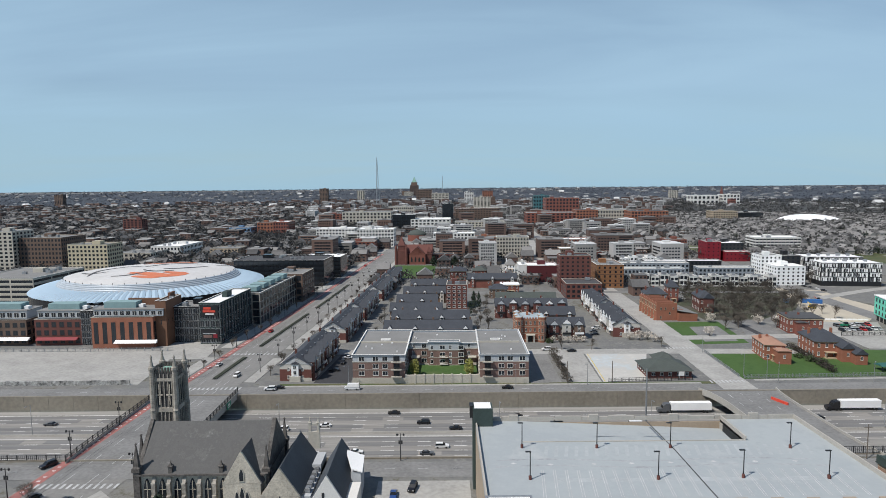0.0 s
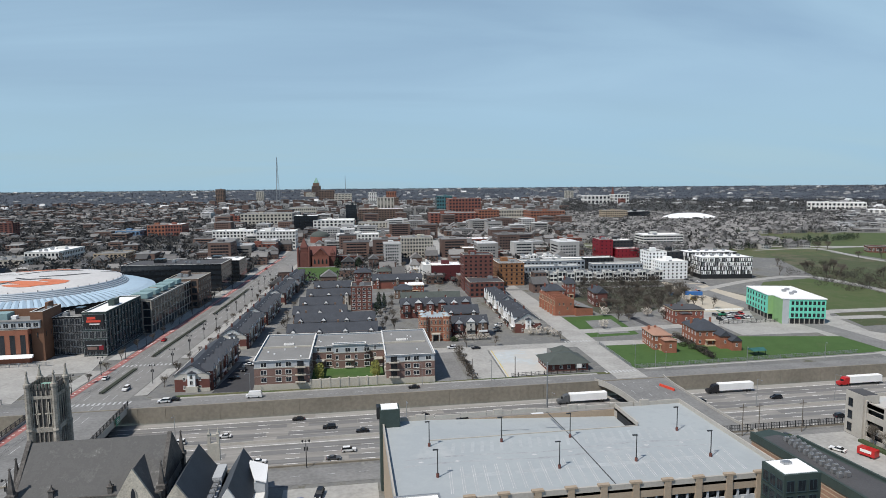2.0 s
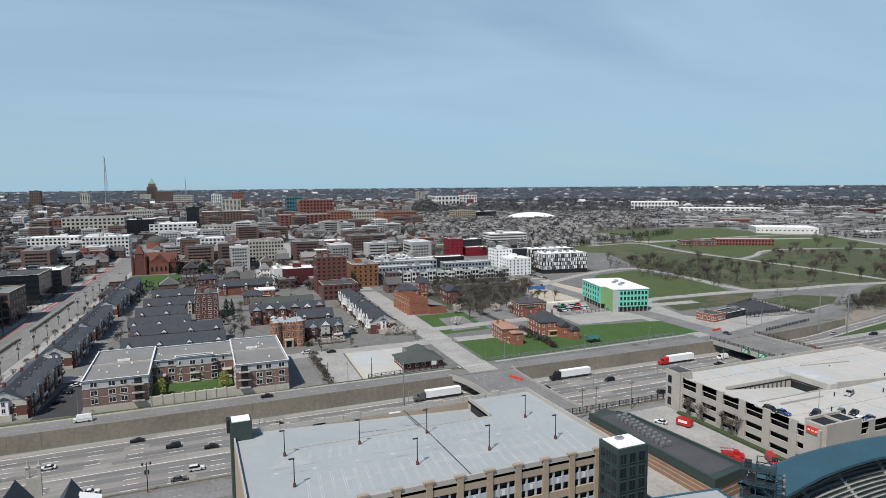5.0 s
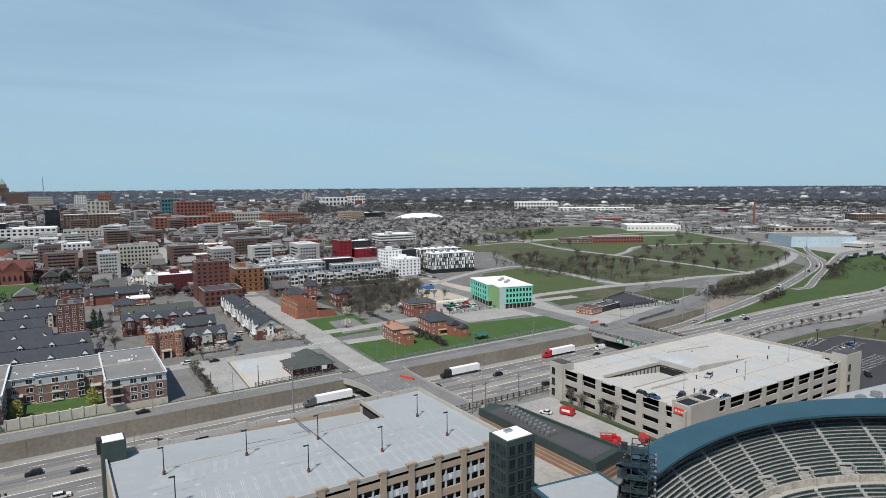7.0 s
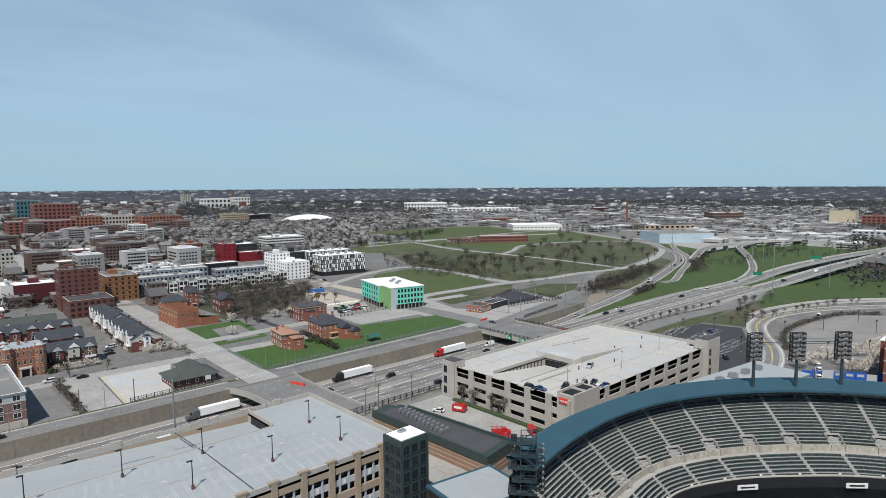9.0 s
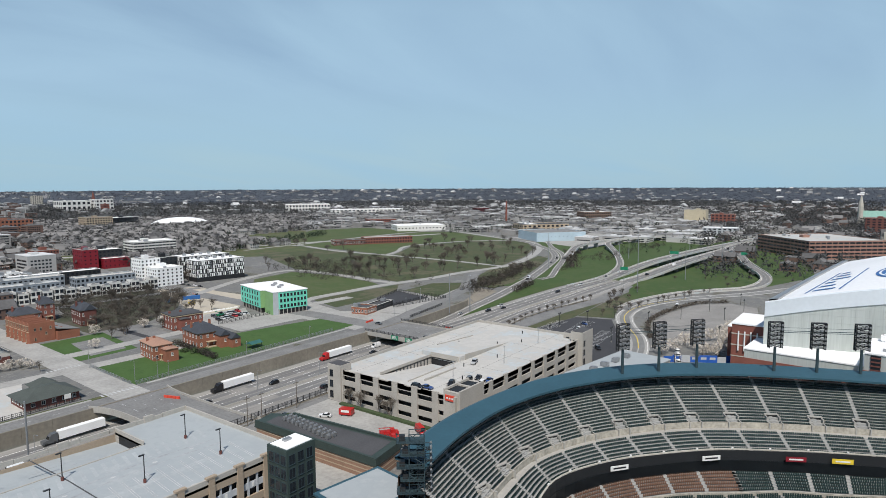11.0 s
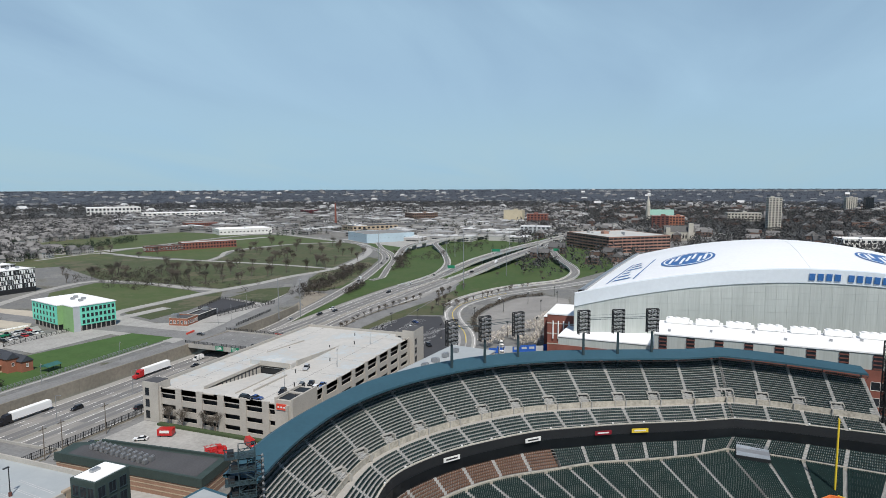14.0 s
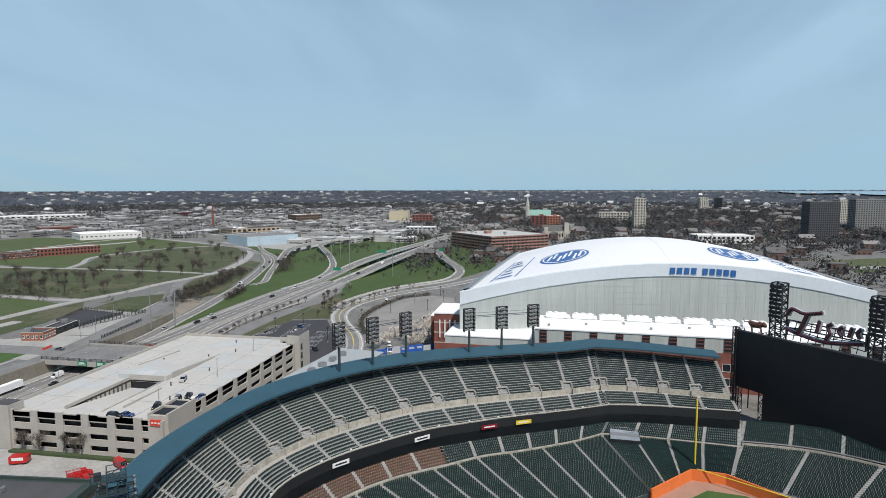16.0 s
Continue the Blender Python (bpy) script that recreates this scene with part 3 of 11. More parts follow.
# bridges over the freeway
def bridge(name, xa, xb, label, arch=False):
    s = Shape()
    n = 12
    y0, y1 = TRENCH_S - 2, TRENCH_N + 2
    for k in range(n):
        ya, yb = y0 + (y1 - y0) * k / n, y0 + (y1 - y0) * (k + 1) / n
        bulge = [(4.5 * (2 * (q - y0) / (y1 - y0) - 1) ** 4 if arch else 0.0) for q in (ya, yb)]
        s.prism([(xa - bulge[0], ya), (xb + bulge[0] * 0.4, ya), (xb + bulge[1] * 0.4, yb), (xa - bulge[1], yb)], -1.3, 0.12)
    t = tagged(thing(name, label, "bridge"), kind="structure")
    part("deck", s, "asphalt", t)
    for side, x in ((-1, xa), (1, xb)):
        p = Shape()
        for k in range(n):
            ya, yb = y0 + (y1 - y0) * k / n, y0 + (y1 - y0) * (k + 1) / n
            bl = [(4.5 * (2 * (q - y0) / (y1 - y0) - 1) ** 4 if arch else 0.0) * (1 if side < 0 else 0.4) for q in (ya, yb)]
            xs0, xs1 = x + side * bl[0], x + side * bl[1]
            p.prism([(xs0 - 0.2, ya), (xs0 + 0.2, ya), (xs1 + 0.2, yb), (xs1 - 0.2, yb)], -1.5, 0.95)
        part("parapet", p, "concrete", t, "pale concrete parapet")
    for x in np.linspace(xa + 2, xb - 2, 5):
        part("pier", Shape().box(x - 0.5, 216.9, FLOOR, x + 0.5, 218.1, -1.3), "concrete", t)
    return t


bridge("bridge_avenue", -116, -84, "wide flat avenue bridge with dark railings")
bridge("bridge_john", 108, 133, "concrete bridge with a curved flared edge", True)
bridge("bridge_brush", 255, 287, "wide concrete bridge carrying a side street")


def railing(name, x0, y0, x1, y1, h=1.6, gap=3.0, z=0.9, mat_name="metal_dark", label="dark metal picket fence"):
    L = math.hypot(x1 - x0, y1 - y0)
    t = tagged(thing(name, label, "fence", x0, y0, z, math.degrees(math.atan2(y1 - y0, x1 - x0))), kind="structure")
    s = Shape()
    for q in (0.15, h * 0.5, h):
        s.box(0, -0.05, q - 0.05, L, 0.05, q + 0.05)
    for k in range(int(L / 0.6)):
        s.box(k * 0.6 - 0.04, -0.04, 0, k * 0.6 + 0.04, 0.04, h)
    part("rails", s, mat_name, t)
    post = Shape().box(-0.12, -0.12, -0.1, 0.12, 0.12, h + 0.2).mesh("post", mat_name)
    for k in range(int(L / gap) + 1):
        part("post", post, mat_name, t, m=pose(k * gap, 0, 0))
    return t


railing("fence_bridge", -116, 182, -116, 245, 1.8)
railing("fence_bridge", -84, 182, -84, 245, 1.8)
railing("fence_bridge", 255, 182, 255, 245, 1.3)
railing("fence_bridge", 287, 182, 287, 245, 1.3)
railing("fence_service", -300, 183.7, -118, 183.7, 1.6, z=0.4)
railing("fence_service", 102, 183.6, 168, 183.6, 2.2, z=0.4)
railing("fence_service", 170, 183.6, 254, 183.6, 2.2, z=0.4)
# ---- generic city blocks ----
WIN = {}


def window_mesh(w, h, frame="frame_white"):
    """A framed pane with a mullion and a sill, facing -y, its lower left corner at the origin."""
    key = (round(w, 2), round(h, 2), frame)
    if key not in WIN:
        s = Shape()
        s.slot = 0
        t = min(0.12, w * 0.1)
        s.box(0, -0.06, 0, t, 0.02, h)
        s.box(w - t, -0.06, 0, w, 0.02, h)
        s.box(t, -0.06, h - t, w - t, 0.02, h)
        s.box(-0.08, -0.14, -0.1, w + 0.08, 0.02, 0.06)
        s.box(w / 2 - 0.04, -0.05, 0.06, w / 2 + 0.04, 0.0, h - t)
        s.slot = 1
        s.add([(t, -0.02, 0.06), (w - t, -0.02, 0.06), (w - t, -0.02, h - t), (t, -0.02, h - t)], [(0, 1, 2, 3)])
        WIN[key] = s.mesh("window", frame, "glass")
    return WIN[key]


HVAC = {}


def roof_unit(parent, x, y, z, k=1.0):
    if "u" not in HVAC:
        s = Shape().box(-1.3, -0.9, 0.2, 1.3, 0.9, 1.5)
        s.box(-1.0, -0.7, 0, 1.0, 0.7, 0.2).box(-0.9, -0.6, 1.5, -0.1, 0.6, 1.75).box(0.2, -0.5, 1.5, 1.1, 0.5, 1.65)
        HVAC["u"] = s.mesh("roof_unit", "metal_grey")
    part("roof_unit", HVAC["u"], "", parent, m=pose(x, y, z, 0, 0, 90 * (int(x * 7) % 2)) @ Matrix.Diagonal((k, k, k, 1)))


ROOFS = {"white_conc": "white_roof", "limestone": "roof_gravel", "glass_dark": "white_roof", "grey_panel": "white_roof", "black_panel_and_shade": "roof_gravel"}


def building(name, label, category, x, y, rz, w, d, h, floors, bays, wall, roof=None, frame="frame_white", win=(0.55, 0.55), near=None, sides=True, group="", bands=None, base=None):
    """A flat-roofed block; its left front corner stands at (x, y). win: a window's share of its bay and storey."""
    t = thing(name, label, category, x, y, 0, rz, group)
    rng = random.Random(int(abs(x * 13 + y * 7)))
    roof = roof or ROOFS.get(wall, rng.choice(("roof_gravel", "roof_gravel", "roof_dark", "white_roof")))
    a = radians(rz)
    cs = [(x + u * math.cos(a) - v * math.sin(a), y + u * math.sin(a) + v * math.cos(a)) for u, v in ((0, 0), (w, 0), (w, d), (0, d))]
    take(min(c[0] for c in cs), min(c[1] for c in cs), max(c[0] for c in cs), max(c[1] for c in cs))
    dist = math.hypot(x + w / 2, y)
    near = dist < 420 if near is None else near
    s = Shape()
    s.prism([(0, 0), (w, 0), (w, d), (0, d)], -0.3, h - 0.7)
    p = 0.35
    s.box(0, 0, h - 0.7, w, p, h).box(0, d - p, h - 0.7, w, d, h).box(0, p, h - 0.7, p, d - p, h).box(w - p, p, h - 0.7, w, d - p, h)
    part("wall", s, wall, t)
    part("roof", Shape().box(p, p, h - 0.72, w - p, d - p, h - 0.55), roof, t)
    part("coping", Shape().box(-0.12, -0.12, h, w + 0.12, p + 0.1, h + 0.12).box(-0.12, p + 0.1, h, p + 0.1, d - p, h + 0.12).box(w - p - 0.1, p + 0.1, h, w + 0.12, d - p, h + 0.12)
         .box(-0.12, d - p, h, w + 0.12, d + 0.12, h + 0.12), "limestone" if wall.startswith("brick") else "white_conc", t)
    for k in range(min(5, max(1, int(w * d / 350))) if dist < 900 else 1):
        roof_unit(t, rng.uniform(0.15, 0.85) * w, rng.uniform(0.2, 0.85) * d, h - 0.55, rng.uniform(0.8, 1.6))
    if h > 14 and d > 14:
        pw, pd = min(8, w * 0.25), min(7, d * 0.3)
        px, py = rng.uniform(0.15, 0.6) * w, rng.uniform(0.3, 0.6) * d
        part("penthouse", Shape().box(px, py, h - 0.55, px + pw, py + pd, h + 2.6), wall, t)
    fh = (h - 1.0) / floors
    bw = w / bays
    ww, wh = bw * win[0], fh * win[1]
    sb = max(1, round(d / bw))
    sw = d / sb * win[0]
    vis = 0 if x > 0 else 1
    rest = Shape()
    for j in range(floors):
        z = 0.3 + j * fh + fh * (1 - win[1]) * 0.55
        spots = [(i * bw + (bw - ww) / 2, 0, 0, ww, 0) for i in range(bays)]
        if sides:
            for i in range(sb):
                g0 = i * d / sb + (d / sb - sw) / 2
                spots.append((0, d - g0, -90, sw, 1 if vis == 0 else 2))
                spots.append((w, g0, 90, sw, 1 if vis == 1 else 2))
        for wx, wy, wr, wd, face in spots:
            if near and face < 2:
                part("window", window_mesh(wd, wh, frame), "", t, m=pose(wx, wy, z, 0, 0, wr))
            else:
                c, sn = round(math.cos(radians(wr))), round(math.sin(radians(wr)))
                q = [(wx + u * c - v * sn, wy + u * sn + v * c) for u, v in ((0, -0.03), (wd, -0.03))]
                rest.add([(*q[0], z), (*q[1], z), (*q[1], z + wh), (*q[0], z + wh)], [(0, 1, 2, 3)])
    if rest.f:
        tagged(part("glazing", rest, "glass", t, "rows of small windows"), kind="stuff")
    if bands:
        b = Shape()
        for j in range(1, floors + 1):
            z = 0.3 + j * fh
            b.box(-0.08, -0.08, z - 0.25, w + 0.08, d + 0.08, z, False)
        part("band", b, bands, t, "pale horizontal band")
    if base:
        part("base_storey", Shape().box(-0.1, -0.1, -0.3, w + 0.1, d + 0.1, fh * 0.95), base, t)
    return t


# ---- ballpark ----
FIELD = 0.15
OUTER = [(97, 84), (118, 88), (140, 88), (161, 84.5), (180, 76), (197, 63), (211, 45), (221, 24), (231, -1), (239, -14.5)]
RAIL = [(100, 58), (118, 62), (134, 64), (150, 57.5), (163, 47.5), (174, 36.5), (181.5, 25), (188.5, 13), (197.5, -5), (205, -18)]
CLUB = [(98.6, 50.3), (115.2, 54.3), (129.8, 57), (144.4, 51.6), (156.5, 42.5), (166.6, 30), (174.9, 19.8), (180.4, 9.3), (190, -6), (198, -15.5)]
EDGE = [(94, 20), (104, 24), (112, 27), (122, 27), (132, 22), (142, 12), (150, 3), (154, -6.5), (160.5, -18), (168, -27)]
OUTER2, RAIL2 = [(239, -14.5), (236.5, -32), (229, -56)], [(205, -18), (206.5, -33), (206, -59)]
CLUB2, EDGE2 = [(198, -15.5), (198, -28), (195, -56)], [(168, -27), (181, -39), (179.5, -50)]


def resample(pts, n):
    line = spline([Vector((*p, 0)) for p in pts], 1.0)
    acc = [0.0]
    for a, b in zip(line, line[1:]):
        acc.append(acc[-1] + (b - a).length)
    out = []
    for k in range(n + 1):
        q = acc[-1] * k / n
        i = max(0, min(len(line) - 2, int(np.searchsorted(acc, q)) - 1))
        out.append(line[i].lerp(line[i + 1], (q - acc[i]) / max(1e-6, acc[i + 1] - acc[i])))
    return out


def warp(pts, marks, steps=6):
    """Points along a line, steps of them between each two marks, which are shares of its length."""
    fine = resample(pts, 3000)
    at = [a + (b - a) * k / steps for a, b in zip(marks, marks[1:]) for k in range(steps)] + [marks[-1]]
    return [fine[round(u * 3000)] for u in at]


def tier(t, back, front, z_back, z_front, rows, aisles, seat, u0=0.0, u1=1.0, label="", aisle_w=1.0, sh=0.6, well=0, pan=0.5, marks=None):
    """Stepped concrete with rows of seats between two lines; aisles: sections."""
    n = aisles * 6
    B, Fr = warp(back, marks) if marks else resample(back, n), warp(front, marks) if marks else resample(front, n)
    steps, seats, stairs = Shape(), Shape(), Shape()
    for r in range(rows):
        a, b = r / rows, (r + 1) / rows
        z = z_front + (z_back - z_front) * (r + 0.5) / rows
        zl = z_front + (z_back - z_front) * (r - 0.5) / rows
        f0 = [p.lerp(q, u0 + (u1 - u0) * a) for p, q in zip(Fr, B)]
        f1 = [p.lerp(q, u0 + (u1 - u0) * b) for p, q in zip(Fr, B)]
        steps.ring([[Vector((p.x, p.y, zl)) for p in f0], [Vector((p.x, p.y, z)) for p in f0], [Vector((p.x, p.y, z)) for p in f1]], close=False)
        for k in range(aisles):
            p0, p1 = k * 6, k * 6 + 6
            line0, line1 = f0[p0:p1 + 1], f1[p0:p1 + 1]
            L = sum((y - x).length for x, y in zip(line0, line0[1:]))
            cut = aisle_w / max(L, 3) / 2
            count = max(2, int((L - aisle_w) / 0.56))
            for c in range(count):
                v = cut + (1 - 2 * cut) * (c + 0.08) / count
                v2 = cut + (1 - 2 * cut) * (c + 0.92) / count
                if r < well and (v < 0.13 or v2 > 0.87):
                    continue
                quad = []
                for vv in (v, v2):
                    q = vv * 6
                    i = min(5, int(q))
                    x0, x1 = line0[i].lerp(line0[i + 1], q - i), line1[i].lerp(line1[i + 1], q - i)
                    quad.append((x0.lerp(x1, pan), x0.lerp(x1, 0.8), x0.lerp(x1, 0.9)))
                (a0, a1, a2), (b0, b1, b2) = quad
                # folded seat: back and tipped pan
                seats.add([(a1.x, a1.y, z + 0.1), (b1.x, b1.y, z + 0.1), (b2.x, b2.y, z + sh), (a2.x, a2.y, z + sh),
                           (a0.x, a0.y, z + 0.42), (b0.x, b0.y, z + 0.42)], [(0, 1, 2, 3), (4, 5, 1, 0)])
            # aisle steps
            for e in ((k,) if k < aisles - 1 else (k, k + 1)):
                i = e * 6
                side = (f0[min(i + 1, n)] - f0[max(i - 1, 0)]).normalized() * aisle_w / 2
                x0, x1 = f0[i], f1[i]
                for half, dz in ((0, 0.02), (0.5, 0.22)):
                    y0 = x0.lerp(x1, half)
                    stairs.add([Vector((*(y0 - side).xy, z + dz)), Vector((*(y0 + side).xy, z + dz)), Vector((*(x1 + side).xy, z + dz)), Vector((*(x1 - side).xy, z + dz)),
                                Vector((*(y0 - side).xy, z - 0.3)), Vector((*(y0 + side).xy, z - 0.3))], [(0, 1, 2, 3), (4, 5, 1, 0)])
    tagged(part("terrace", steps, "seat_concrete", t, "stepped concrete terrace"), kind="stuff")
    tagged(part("seating", seats, seat, t, label or "rows of folded dark green seats"), kind="stuff")
    tagged(part("aisle_steps", stairs, "seat_concrete", t, "pale concrete aisle steps"), kind="stuff")
    return B, Fr


def wall_line(shape, pts, z0, z1, thick=0.3, n=40):
    line = resample(pts, n)
    nl = normals(line)
    shape.ring([[p + q * thick / 2 + Vector((0, 0, z0)) for p, q in zip(line, nl)], [p + q * thick / 2 + Vector((0, 0, z1)) for p, q in zip(line, nl)],
                [p - q * thick / 2 + Vector((0, 0, z1)) for p, q in zip(line, nl)], [p - q * thick / 2 + Vector((0, 0, z0)) for p, q in zip(line, nl)]], close=False)
    return shape


def between(a, b, u):
    return [tuple(Vector(p).lerp(Vector(q), u)) for p, q in zip(a, b)]


LOWER_AISLES = [0.0, 0.076, 0.151, 0.226, 0.301, 0.376, 0.437, 0.503, 0.562, 0.619, 0.67, 0.748, 0.829, 0.913, 1.0]


def stand(outer, rail, club, edge, aisles, label, brown):
    t = thing("grandstand", label, "stadium stand")
    # upper deck in two blocks with a walled cross aisle
    marks = [k / aisles for k in range(aisles + 1)] if aisles < 10 else [0.0] + [0.0827 + 0.0694 * k for k in range(14)] + [1.0]
    tier(t, outer, rail, 22.6, 14.6, 17, aisles, "seat_green", 0.36, 0.93, well=3, pan=0.36, marks=marks)
    tier(t, outer, rail, 13.6, 11.2, 6, aisles, "seat_green", 0.03, 0.27, pan=0.36, marks=marks)
    cross = between(rail, outer, 0.30)
    s = Shape()
    wall_line(s, between(rail, outer, 0.355), 13.0, 15.2)
    part("cross_wall", s, "wall_beige", t, "beige concrete wall behind the cross aisle")
    a, b = resample(between(rail, outer, 0.27), aisles * 4), resample(between(rail, outer, 0.36), aisles * 4)
    s = Shape().ring([[p + Vector((0, 0, 13.5)) for p in a], [p + Vector((0, 0, 13.5)) for p in b]], close=False)
    part("cross_aisle", s, "concrete", t)
    lo, hi = warp(between(rail, outer, 0.345), marks, 1), warp(between(rail, outer, 0.475), marks, 1)
    for k in range(aisles):
        p, q = lo[k].lerp(lo[k + 1], 0.02), hi[k].lerp(hi[k + 1], 0.02)
        d = (q - p)
        rz = math.degrees(math.atan2(d.y, d.x)) - 90
        m = pose(p.x, p.y, 13.9, 0, 0, rz)
        # entry floor is black: the shade of the sunken entry is in its colour
        tn = part("entry_tunnel", Shape().box(-1.58, 0.3, -0.35, 1.58, d.length - 0.62, -0.3), "black_panel_and_shade", t, "sunken entry to the upper deck", m)
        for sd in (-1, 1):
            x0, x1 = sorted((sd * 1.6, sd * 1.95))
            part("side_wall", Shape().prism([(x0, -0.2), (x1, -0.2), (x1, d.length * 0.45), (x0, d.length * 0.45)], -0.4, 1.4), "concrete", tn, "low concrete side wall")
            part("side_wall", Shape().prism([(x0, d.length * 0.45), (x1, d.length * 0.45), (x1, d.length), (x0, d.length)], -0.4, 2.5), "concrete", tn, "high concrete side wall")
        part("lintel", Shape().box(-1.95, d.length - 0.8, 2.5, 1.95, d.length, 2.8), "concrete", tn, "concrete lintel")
        # black sheet paints the shade inside the tunnel
        part("mouth", Shape().box(-1.58, d.length - 0.6, -0.3, 1.58, d.length - 0.41, 2.48), "black_panel_and_shade", tn, "black sheet painting the shaded mouth")
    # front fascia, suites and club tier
    # dark fascia, its near-black also carrying the shade below the deck edge
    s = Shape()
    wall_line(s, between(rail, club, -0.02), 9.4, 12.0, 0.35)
    part("fascia", s, "black_panel_and_shade", t, "dark fascia under the upper deck")
    s = Shape()
    wall_line(s, between(rail, club, -0.04), 12.2, 12.45, 0.35)
    part("rail", s, "limestone", t, "pale rail along the deck edge")
    deck_edge = resample(between(rail, club, -0.04), aisles * 2)
    light_box = Shape().box(-0.3, -0.22, 12.45, 0.3, 0.22, 12.8).mesh("edge_light", "frame_white")
    for k in range(0, len(deck_edge), 2):
        part("edge_light", light_box, "", t, "small white light box on the rail", Matrix.Translation(deck_edge[k]))
    # near-black wall at the front paints the shaded recess of the suites
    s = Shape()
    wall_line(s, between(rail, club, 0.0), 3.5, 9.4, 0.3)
    part("suite_front", s, "suite_shade", t, "glazed suite front with deep shade painted in near-black")
    # underside in flat black, with the shade below the deck painted in
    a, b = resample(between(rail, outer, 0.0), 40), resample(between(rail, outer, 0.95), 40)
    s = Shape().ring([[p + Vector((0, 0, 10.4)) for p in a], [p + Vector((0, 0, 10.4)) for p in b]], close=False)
    part("deck_underside", s, "black_panel_and_shade", t)
    inner = between(rail, club, -0.3)
    if brown == "seat_brown":
        full_in, full_cl = resample(inner, 50), resample(club, 50)
        for a, b, seat in ((0, 30, brown), (30, 50, "seat_green")):
            tier(t, [p.xy for p in full_in[a:b + 1]], [p.xy for p in full_cl[a:b + 1]], 6.9, 4.6, 9, aisles * (b - a) // 50, seat, 0.04, 1.0, "rows of brown club seats" if seat == brown else "", sh=0.85)
    else:
        tier(t, inner, club, 6.9, 4.6, 9, aisles, brown, 0.04, 1.0, "", sh=0.85)
    s = Shape()
    wall_line(s, club, 3.0, 5.2, 0.4)
    part("club_wall", s, "wall_beige", t, "beige wall in front of the club seats")
    low = marks if aisles < 10 else LOWER_AISLES
    tier(t, club, edge, 4.2, FIELD + 0.6, 32, len(low) - 1, "seat_green", 0.02, 0.98, sh=0.9, pan=0.36, marks=low)
    s = Shape()
    wall_line(s, edge, FIELD, FIELD + 1.4, 0.35)
    part("field_wall", s, "dark_green", t)
    # back wall, columns and canopy
    s = Shape()
    wall_line(s, outer, 0, 21.5, 0.5)
    part("back_wall", s, "brick_brown", t, "brown brick outer wall")
    n = aisles * 5
    o, i1 = resample(outer, n), resample(between(outer, rail, 0.26), n)
    ob = resample(between(outer, rail, -0.04), n)
    up = lambda pts, z: [p + Vector((0, 0, z)) for p in pts]
    s = Shape().ring([up(ob, 25.2), up(ob, 25.75), up(o, 26.1), up(i1, 25.3), up(i1, 24.7), up(ob, 25.2)], close=False)
    part("canopy", s, "canopy_teal", t, "teal painted metal canopy roof")
    truss = Shape()
    for k in range(0, n + 1, 1):
        truss.tube(i1[k] + Vector((0, 0, 24.6)), i1[k].lerp(o[k], 0.25) + Vector((0, 0, 22.9)), 0.09, n=4)
        if k < n:
            truss.tube(i1[k] + Vector((0, 0, 24.2)), i1[k + 1] + Vector((0, 0, 24.2)), 0.1, n=4)
    part("canopy_truss", truss, "metal_dark", t)
    post = Shape().box(-0.2, -0.2, 21.4, 0.2, 0.2, 25.4).mesh("post", "metal_dark")
    for k in range(0, n + 1, 5):
        part("post", post, "", t, m=Matrix.Translation(o[k].lerp(i1[k], 0.15)))
    return t


stand(OUTER, RAIL, CLUB, EDGE, 15, "curved ballpark grandstand with green seats under a teal canopy", "seat_brown")
stand(OUTER2, RAIL2, CLUB2, EDGE2, 4, "corner ballpark grandstand with green seats near the foul pole", "seat_green")
s = Shape()
s.prism([(60, 0), (94, 19), (112, 26.5), (132, 21), (150, 2), (160, -19), (168, -28), (181, -39.5), (179, -52), (168, -68), (150, -120), (60, -120)], FIELD - 0.3, FIELD)
structure("field", s, "clay", "reddish clay warning track of the ballpark", "ground")
s = Shape()
s.prism([(60, -4), (110, 17), (130, 11), (148, -8), (158, -27), (170, -38), (174.5, -42.5), (173, -52), (160, -70), (145, -118), (60, -118)], FIELD, FIELD + 0.03)
structure("outfield_grass", s, "grass", "mown green outfield grass", "lawn")
s = Shape()
for a, b in (((166, -26.2), (180.4, -39.4)), ((180.4, -39.4), (179, -48.4)), ((179, -48.4), (163, -66))):
    wall_line(s, [a, b], FIELD, FIELD + 3.2, 0.5, 4)
tagged(part("padded_wall", s, "orange_pad"), "orange padded outfield wall in the corner", "wall")
fp = thing("foul_pole", "tall yellow foul pole with a mesh screen", "pole", 186.1, -41.5, FIELD)
part("pole", Shape().tube((0, 0, 0), (0, 0, 22), 0.28, 0.25, 10), "yellow_paint", fp)
s = Shape()
for k in range(24):
    s.box(0.3, -0.03, 6 + k * 0.66, 1.0, 0.03, 6.1 + k * 0.66)
s.box(0.95, -0.04, 6, 1.05, 0.04, 22)
part("screen", s, "yellow_paint", fp)
tagged(part("rail_yellow", Shape().tube((180.6, -41, FIELD + 3.3), (164, -66, FIELD + 3.3), 0.16, n=6), "yellow_paint"), "yellow padded rail on the outfield wall", "rail")

# covered camera stand in the corner of the club seats
cs = thing("covered_platform", "camera platform under grey tarpaulins in the stand corner", "platform", 193.6, -17.8, 4.4, -93)
part("deck", Shape().box(0, 0, 0, 9.2, 9.6, 0.9), "metal_dark", cs)
